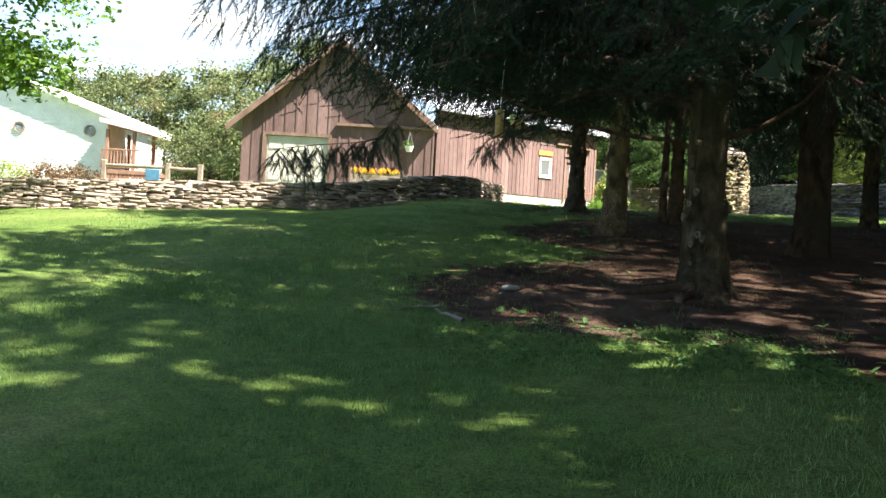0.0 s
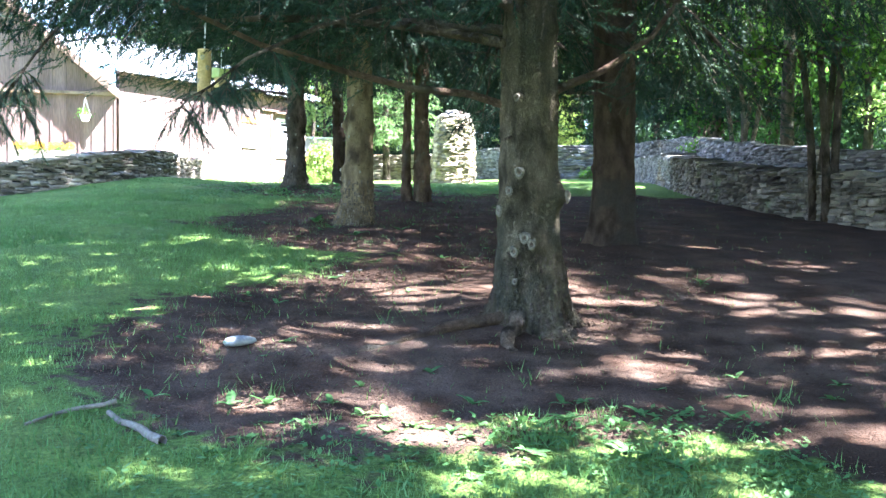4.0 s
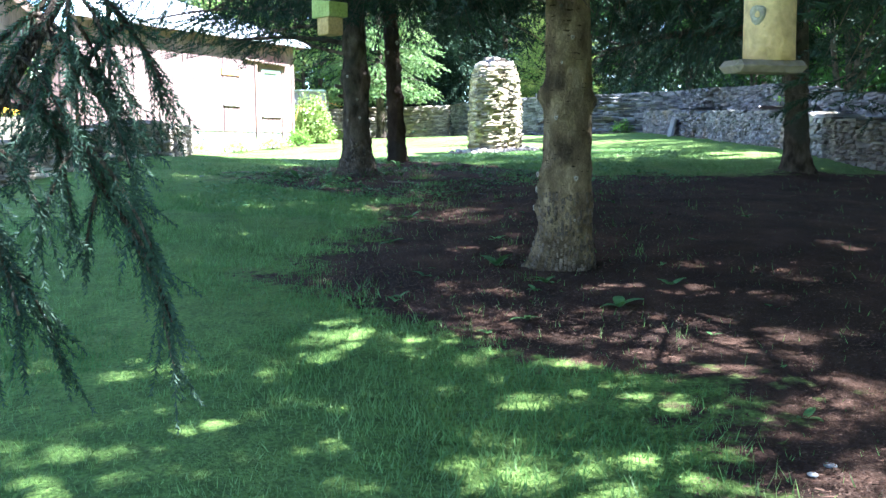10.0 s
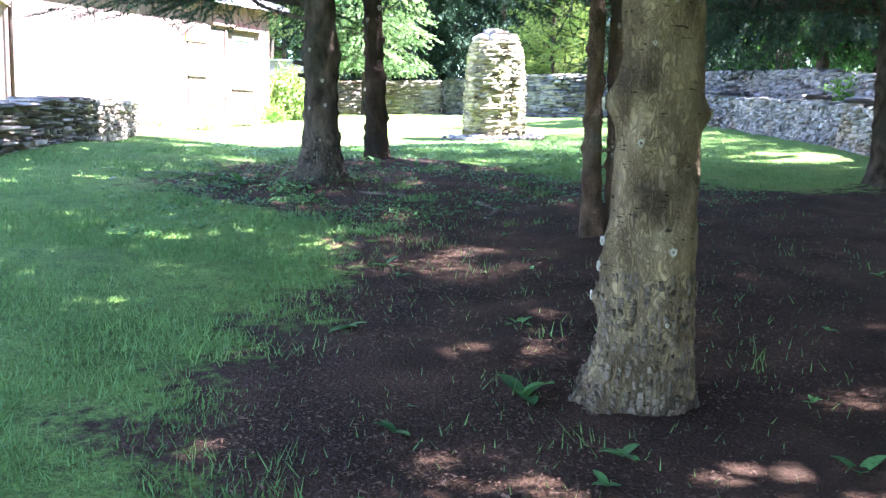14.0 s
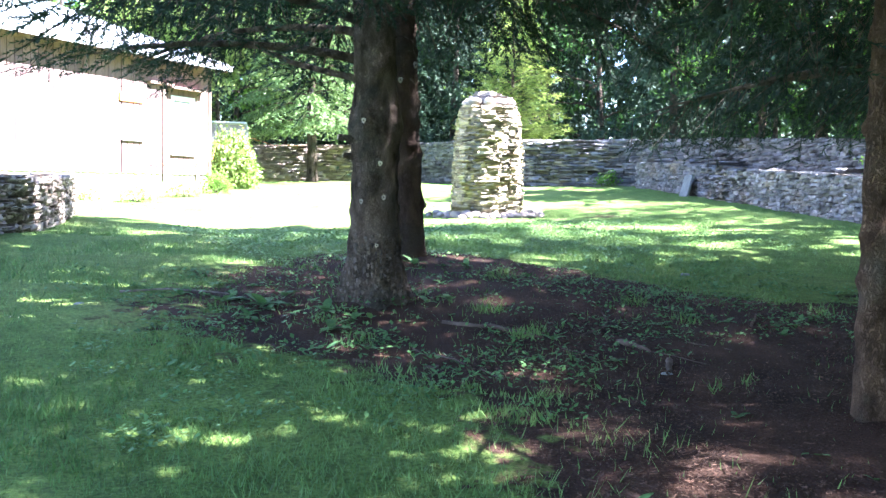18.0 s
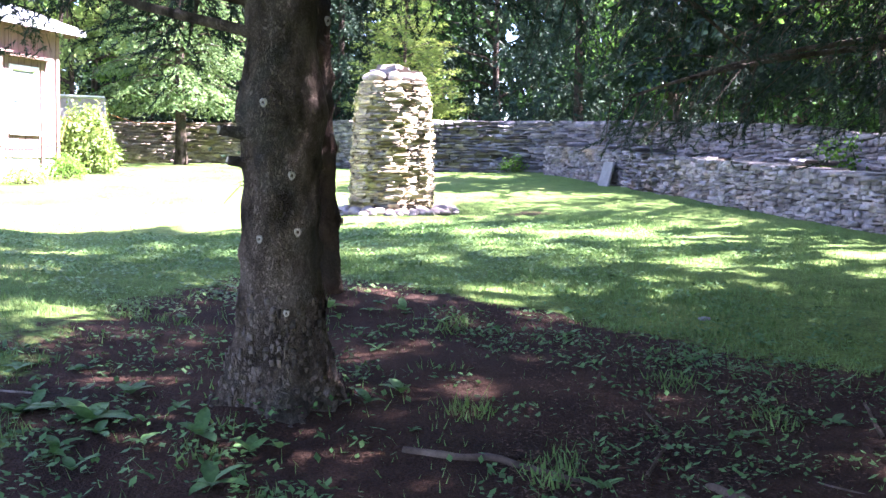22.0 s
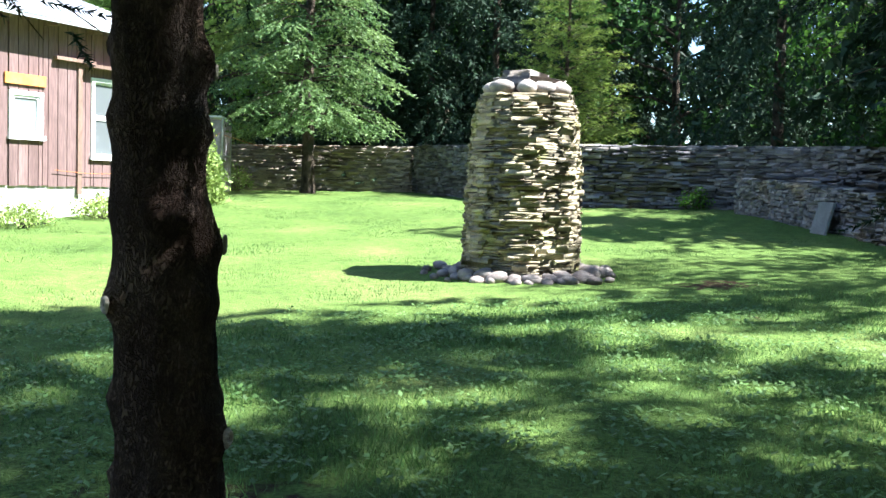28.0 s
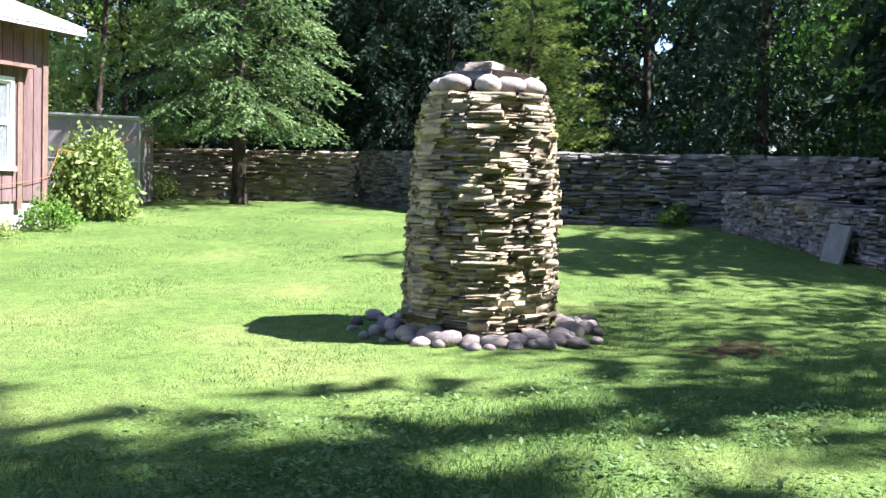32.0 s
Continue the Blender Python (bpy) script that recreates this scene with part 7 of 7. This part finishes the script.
for pts, rad in (([(2.78, 21.12, 0.012), (2.84, 20.98, 0.018), (2.86, 20.88, 0.01)], 0.006), ([(2.71, 21.29, 0.012), (2.73, 21.1, 0.012)], 0.005), ([(2.9, 20.74, 0.012), (2.93, 20.53, 0.012)], 0.006), ([(4.12, 20.84, 0.012), (4.16, 20.72, 0.02), (4.26, 20.5, 0.01)], 0.005),
                 ([(2.6, 20.84, 0.015), (2.69, 20.86, 0.015)], 0.014), ([(4.06, 20.58, 0.02), (3.88, 20.36, 0.02)], 0.022), ([(3.6, 21.05, 0.015), (3.72, 20.85, 0.01)], 0.004), ([(2.27, 21.1, 0.015), (2.35, 21.08, 0.012)], 0.012), ([(4.5, 21.0, 0.012), (4.62, 20.7, 0.025)], 0.005)):
    stick("brown broken twig lying on the soil", pts, rad, "stick_brown")
rs = np.random.default_rng(55)
for x, y, s in ((2.2, 12.5, 0.02), (2.32, 12.55, 0.022), (2.1, 12.3, 0.018), (1.11, 10.08, 0.085), (0.95, 22.9, 0.03), (6.3, 23.35, 0.04), (3.9, 20.4, 0.025)):
    solid("loose_stone", "small pale loose stone lying on the soil", "stone", boulder(rs, M["slab"]), pose(x, y, gz(x, y) + s * 0.2, 0, 0, rs.uniform(0, 360)) @ Matrix.Diagonal((s * 1.4, s, s * 0.4, 1)), "loose stones")


# ---- weeds ----
def weed_leaf(ln, wd, curl):
    t = np.linspace(0, 1, 6)
    v, f = [], []
    for k in t:
        w = wd * math.sin(math.pi * min(1, 0.12 + 0.88 * k)) ** 0.8
        z = ln * (0.55 * k - curl * k * k)
        v += [(ln * k, -w, z + 0.01), (ln * k, 0, z), (ln * k, w, z + 0.01)]
    for i in range(5):
        a = 3 * i
        f += [(a, a + 1, a + 4, a + 3), (a + 1, a + 2, a + 5, a + 4)]
    return mesh_of("leaf", v, f, M["weed"], True)


WEED_LEAVES = [weed_leaf(0.20, 0.048, 0.42), weed_leaf(0.15, 0.042, 0.5), weed_leaf(0.24, 0.05, 0.38), weed_leaf(0.10, 0.03, 0.3)]


def weed(x, y, size, count, seed):
    r = np.random.default_rng(seed)
    root = thing("weed", "broad-leaved green weed growing from the soil", "weed", pose(x, y, gz(x, y)) @ Matrix.Diagonal((size, size, size, 1)), "weeds on the soil")
    for k in range(count):
        put("leaf", WEED_LEAVES[int(r.integers(4))], root, "", pose(0, 0, 0.0, 0, r.uniform(-22, 12), k * 360 / count + r.uniform(-25, 25)))


WEEDS = [(2.45, 16.3, 1.5, 6), (2.55, 15.65, 1.1, 6), (2.05, 14.8, 0.9, 4), (2.7, 14.9, 1.5, 4), (2.4, 21.9, 1.3, 6), (2.15, 22.7, 1.6, 6), (1.9, 22.9, 1.3, 6), (2.5, 22.35, 1.2, 5), (3.3, 22.45, 1.0, 5), (3.55, 22.6, 1.1, 5), (4.05, 24.5, 1.3, 6), (4.5, 24.3, 1.1, 5), (3.3, 15.3, 1.1, 3), (3.6, 14.6, 1.3, 3), (2.2, 21.4, 0.9, 4), (3.0, 8.4, 1.0, 5), (1.2, 8.2, 0.9, 5), (3.9, 7.5, 1.2, 6), (2.2, 8.7, 0.8, 4)]
for k, (x, y, s, c) in enumerate(WEEDS):
    weed(x, y, s * 0.52, c, 600 + k)
for k in range(90):
    y = rs.uniform(8.2, 25.5)
    x = float(np.interp(y, WY[1:], WX[1:])) + abs(rs.normal(0, 1.5)) + 0.1
    weed(x, y, rs.uniform(0.2, 0.5), int(rs.integers(3, 6)), 700 + k)


# weedy patches where the soil meets the lawn
for k in range(120):
    x0, x1, y0, y1, top = ((1.3, 2.7, 21.9, 23.6, 0.55), (4.0, 7.0, 20.8, 24.0, 0.45), (1.0, 5.0, 7.4, 8.7, 0.5), (3.4, 4.6, 23.6, 25.4, 0.4))[k % 4]
    weed(rs.uniform(x0, x1), rs.uniform(y0, y1), rs.uniform(0.15, top), int(rs.integers(3, 7)), 900 + k)


fringe = np.array([(0.8, 8.55), (1.5, 8.3), (2.5, 8.2), (3.2, 7.8), (3.4, 7.0), (3.5, 6.2)])
for k in range(60):
    t = rs.uniform(0.3, 5)
    weed(float(np.interp(t, range(6), fringe[:, 0]) + rs.normal(0, 0.28)), float(np.interp(t, range(6), fringe[:, 1]) + rs.normal(0, 0.28)), rs.uniform(0.22, 0.52), int(rs.integers(3, 6)), 1100 + k)
for k in range(14):
    weed(rs.uniform(3.6, 5.4), rs.uniform(6.0, 9.2), rs.uniform(0.2, 0.45), int(rs.integers(3, 5)), 1300 + k)


# ---- grass and needle litter ----
def grass(name, label, count, spread, lo, hi, width, seed, y0, y1, soil=0.06, fringe=False):
    """Blades on the lawn, thickest along the line walked."""
    r = np.random.default_rng(seed)
    n = int(count * 1.9)
    y = r.uniform(y0, y1, n)
    x = np.interp(y, PY, PX) + r.normal(0, spread, n)
    w = wear(x, y) + 0.35 * (np.sin(x * 5.1 + 2 * np.sin(y * 3.3)) * np.sin(y * 4.3))
    keep = r.uniform(0, 1, n) > np.clip((w - 0.25) / 0.4, 0, 1 - soil)
    if fringe:
        keep = (w > 0.12) & (w < 0.75) & (np.sin(x * 7.3 + 3 * np.sin(y * 1.9)) * np.sin(y * 6.1 + 2 * np.sin(x * 2.3)) > 0.15)
    keep &= np.hypot(x - TX, y - TY) > 0.8
    x, y = x[keep][:count], y[keep][:count]
    n = len(x)
    clump = 0.75 + 0.5 * np.sin(x * 3.7 + np.sin(y * 2.9)) * np.sin(y * 3.1 + 1)
    h = r.uniform(lo, hi, n) * (0.7 + 0.5 * clump)
    a = r.uniform(0, 2 * np.pi, n)
    lean = r.uniform(0.1, 0.9, n) * h
    b = r.uniform(0, 2 * np.pi, n)
    z = ground_z(x, y) - 0.012
    wv = width * r.uniform(0.7, 1.3, n)
    p = np.stack([x, y, z], -1)
    side = np.stack([np.cos(a), np.sin(a), 0 * a], -1) * wv[:, None] / 2
    tip = p + np.stack([np.cos(b) * lean, np.sin(b) * lean, h], -1)
    v = np.stack([p - side, p + side, tip], 1).reshape(-1, 3)
    f = np.arange(3 * n).reshape(-1, 3)
    solid(name, label, "grass", mesh_of(name, v, f, M["blade"]), kind="stuff")


grass("grass", "short mown green grass blades along the walk", 210000, 2.6, 0.025, 0.06, 0.007, 91, 1.5, 30)
grass("grass", "mown lawn grass farther out", 190000, 6.0, 0.015, 0.034, 0.008, 92, 6, 46)
def creepers(label, count, x0, x1, y0, y1, seed, mat="weed"):
    """Small rounded leaves in loose clumps close to the soil."""
    r = np.random.default_rng(seed)
    cx, cy = r.uniform(x0, x1, count // 28), r.uniform(y0, y1, count // 28)
    k = r.integers(0, len(cx), count)
    x, y = cx[k] + r.normal(0, 0.10, count), cy[k] + r.normal(0, 0.10, count)
    p = np.stack([x, y, ground_z(x, y) + r.uniform(0.004, 0.05, count)], -1)
    a = r.uniform(0, 2 * np.pi, count)
    s = r.uniform(0.010, 0.024, count)[:, None]
    d = np.stack([np.cos(a), np.sin(a), r.uniform(-0.1, 0.7, count)], -1)
    w = np.stack([-np.sin(a), np.cos(a), r.uniform(-0.4, 0.4, count)], -1)
    v = np.stack([p - d * s, p - w * s * 0.62, p + d * s, p + w * s * 0.62], 1).reshape(-1, 3)
    solid("ground_cover", label, "weeds", mesh_of("ground_cover", v, np.arange(4 * count).reshape(-1, 4), M[mat]), kind="stuff")


creepers("patchy low weeds creeping over the soil beside the knotted spruce", 3800, 0.9, 3.6, 19.9, 24.2, 301)
creepers("patchy low weeds creeping where the soil meets the first lawn", 2400, 0.4, 3.4, 7.0, 8.4, 302)
creepers("small clover leaves scattered through the mown lawn", 17000, 2.6, 9.6, 24.6, 30.4, 304, "blade")
creepers("patchy low weeds on the edge of the soil by the far lawn", 4000, 3.8, 7.5, 20.8, 24.4, 303)
grass("grass", "low weedy growth on the bare edge beside the knotted spruce", 11000, 1.6, 0.03, 0.075, 0.014, 95, 19.8, 25.2, 0.06, True)
grass("grass", "low weedy growth where the first bare soil meets the lawn", 7000, 2.4, 0.03, 0.08, 0.012, 96, 7.2, 9.6, 0.06, True)
grass("grass", "ragged tufts of taller grass at the edge of the bare soil", 26000, 2.4, 0.04, 0.10, 0.006, 94, 6.5, 27, 0.06, True)


def litter(count, seed):
    r = np.random.default_rng(seed)
    n = count * 2
    y = r.uniform(7, 26.3, n)
    x = np.interp(y, PY, PX) + np.abs(r.normal(1.6, 2.2, n))
    keep = wear(x, y) > r.uniform(0.3, 0.9, n)
    x, y = x[keep][:count], y[keep][:count]
    n = len(x)
    a = r.uniform(0, 2 * np.pi, n)
    ln = r.choice([0.014, 0.02, 0.045], n, p=[0.5, 0.38, 0.12]) * r.uniform(0.6, 1.3, n)
    z = ground_z(x, y) + r.uniform(0.0, 0.02, n)
    d = np.stack([np.cos(a), np.sin(a), r.normal(0, 0.12, n)], -1)
    s = np.stack([-np.sin(a), np.cos(a), r.normal(0, 0.4, n)], -1) * r.uniform(0.002, 0.006, n)[:, None]
    p = np.stack([x, y, z], -1)
    v = np.stack([p - s, p + s, p + d * ln[:, None]], 1).reshape(-1, 3)
    solid("needle_litter", "fallen brown needles and bark chips on the soil", "needle litter", mesh_of("needle_litter", v, np.arange(3 * n).reshape(-1, 3), M["litter"]), kind="stuff")


litter(110000, 93)


# ---- clouds ----
def clouds():
    m = bpy.data.materials.new("cloud")
    m.use_nodes = True
    n, l = m.node_tree.nodes, m.node_tree.links
    geo = n.new("ShaderNodeNewGeometry")
    mp = n.new("ShaderNodeMapping")
    mp.inputs["Scale"].default_value = (0.0035, 0.0022, 0.0)
    l.new(geo.outputs["Position"], mp.inputs[0])
    t = n.new("ShaderNodeTexNoise")
    t.inputs["Scale"].default_value, t.inputs["Detail"].default_value = 1.0, 8
    l.new(mp.outputs[0], t.inputs["Vector"])
    r = n.new("ShaderNodeMapRange")
    r.inputs[1].default_value, r.inputs[2].default_value = 0.46, 0.66
    l.new(t.outputs["Fac"], r.inputs[0])
    e, tr, mx = n.new("ShaderNodeEmission"), n.new("ShaderNodeBsdfTransparent"), n.new("ShaderNodeMixShader")
    e.inputs[1].default_value = 0.42
    l.new(r.outputs[0], mx.inputs[0])
    l.new(tr.outputs[0], mx.inputs[1])
    l.new(e.outputs[0], mx.inputs[2])
    l.new(mx.outputs[0], n["Material Output"].inputs[0])
    me = mesh_of("clouds", [(-1500, 300, 330), (900, 300, 330), (900, 2400, 330), (-1500, 2400, 330)], [(0, 1, 2, 3)], m)
    solid("backdrop", "thin white summer clouds in a blue sky", "sky", me, kind="structure")


clouds()
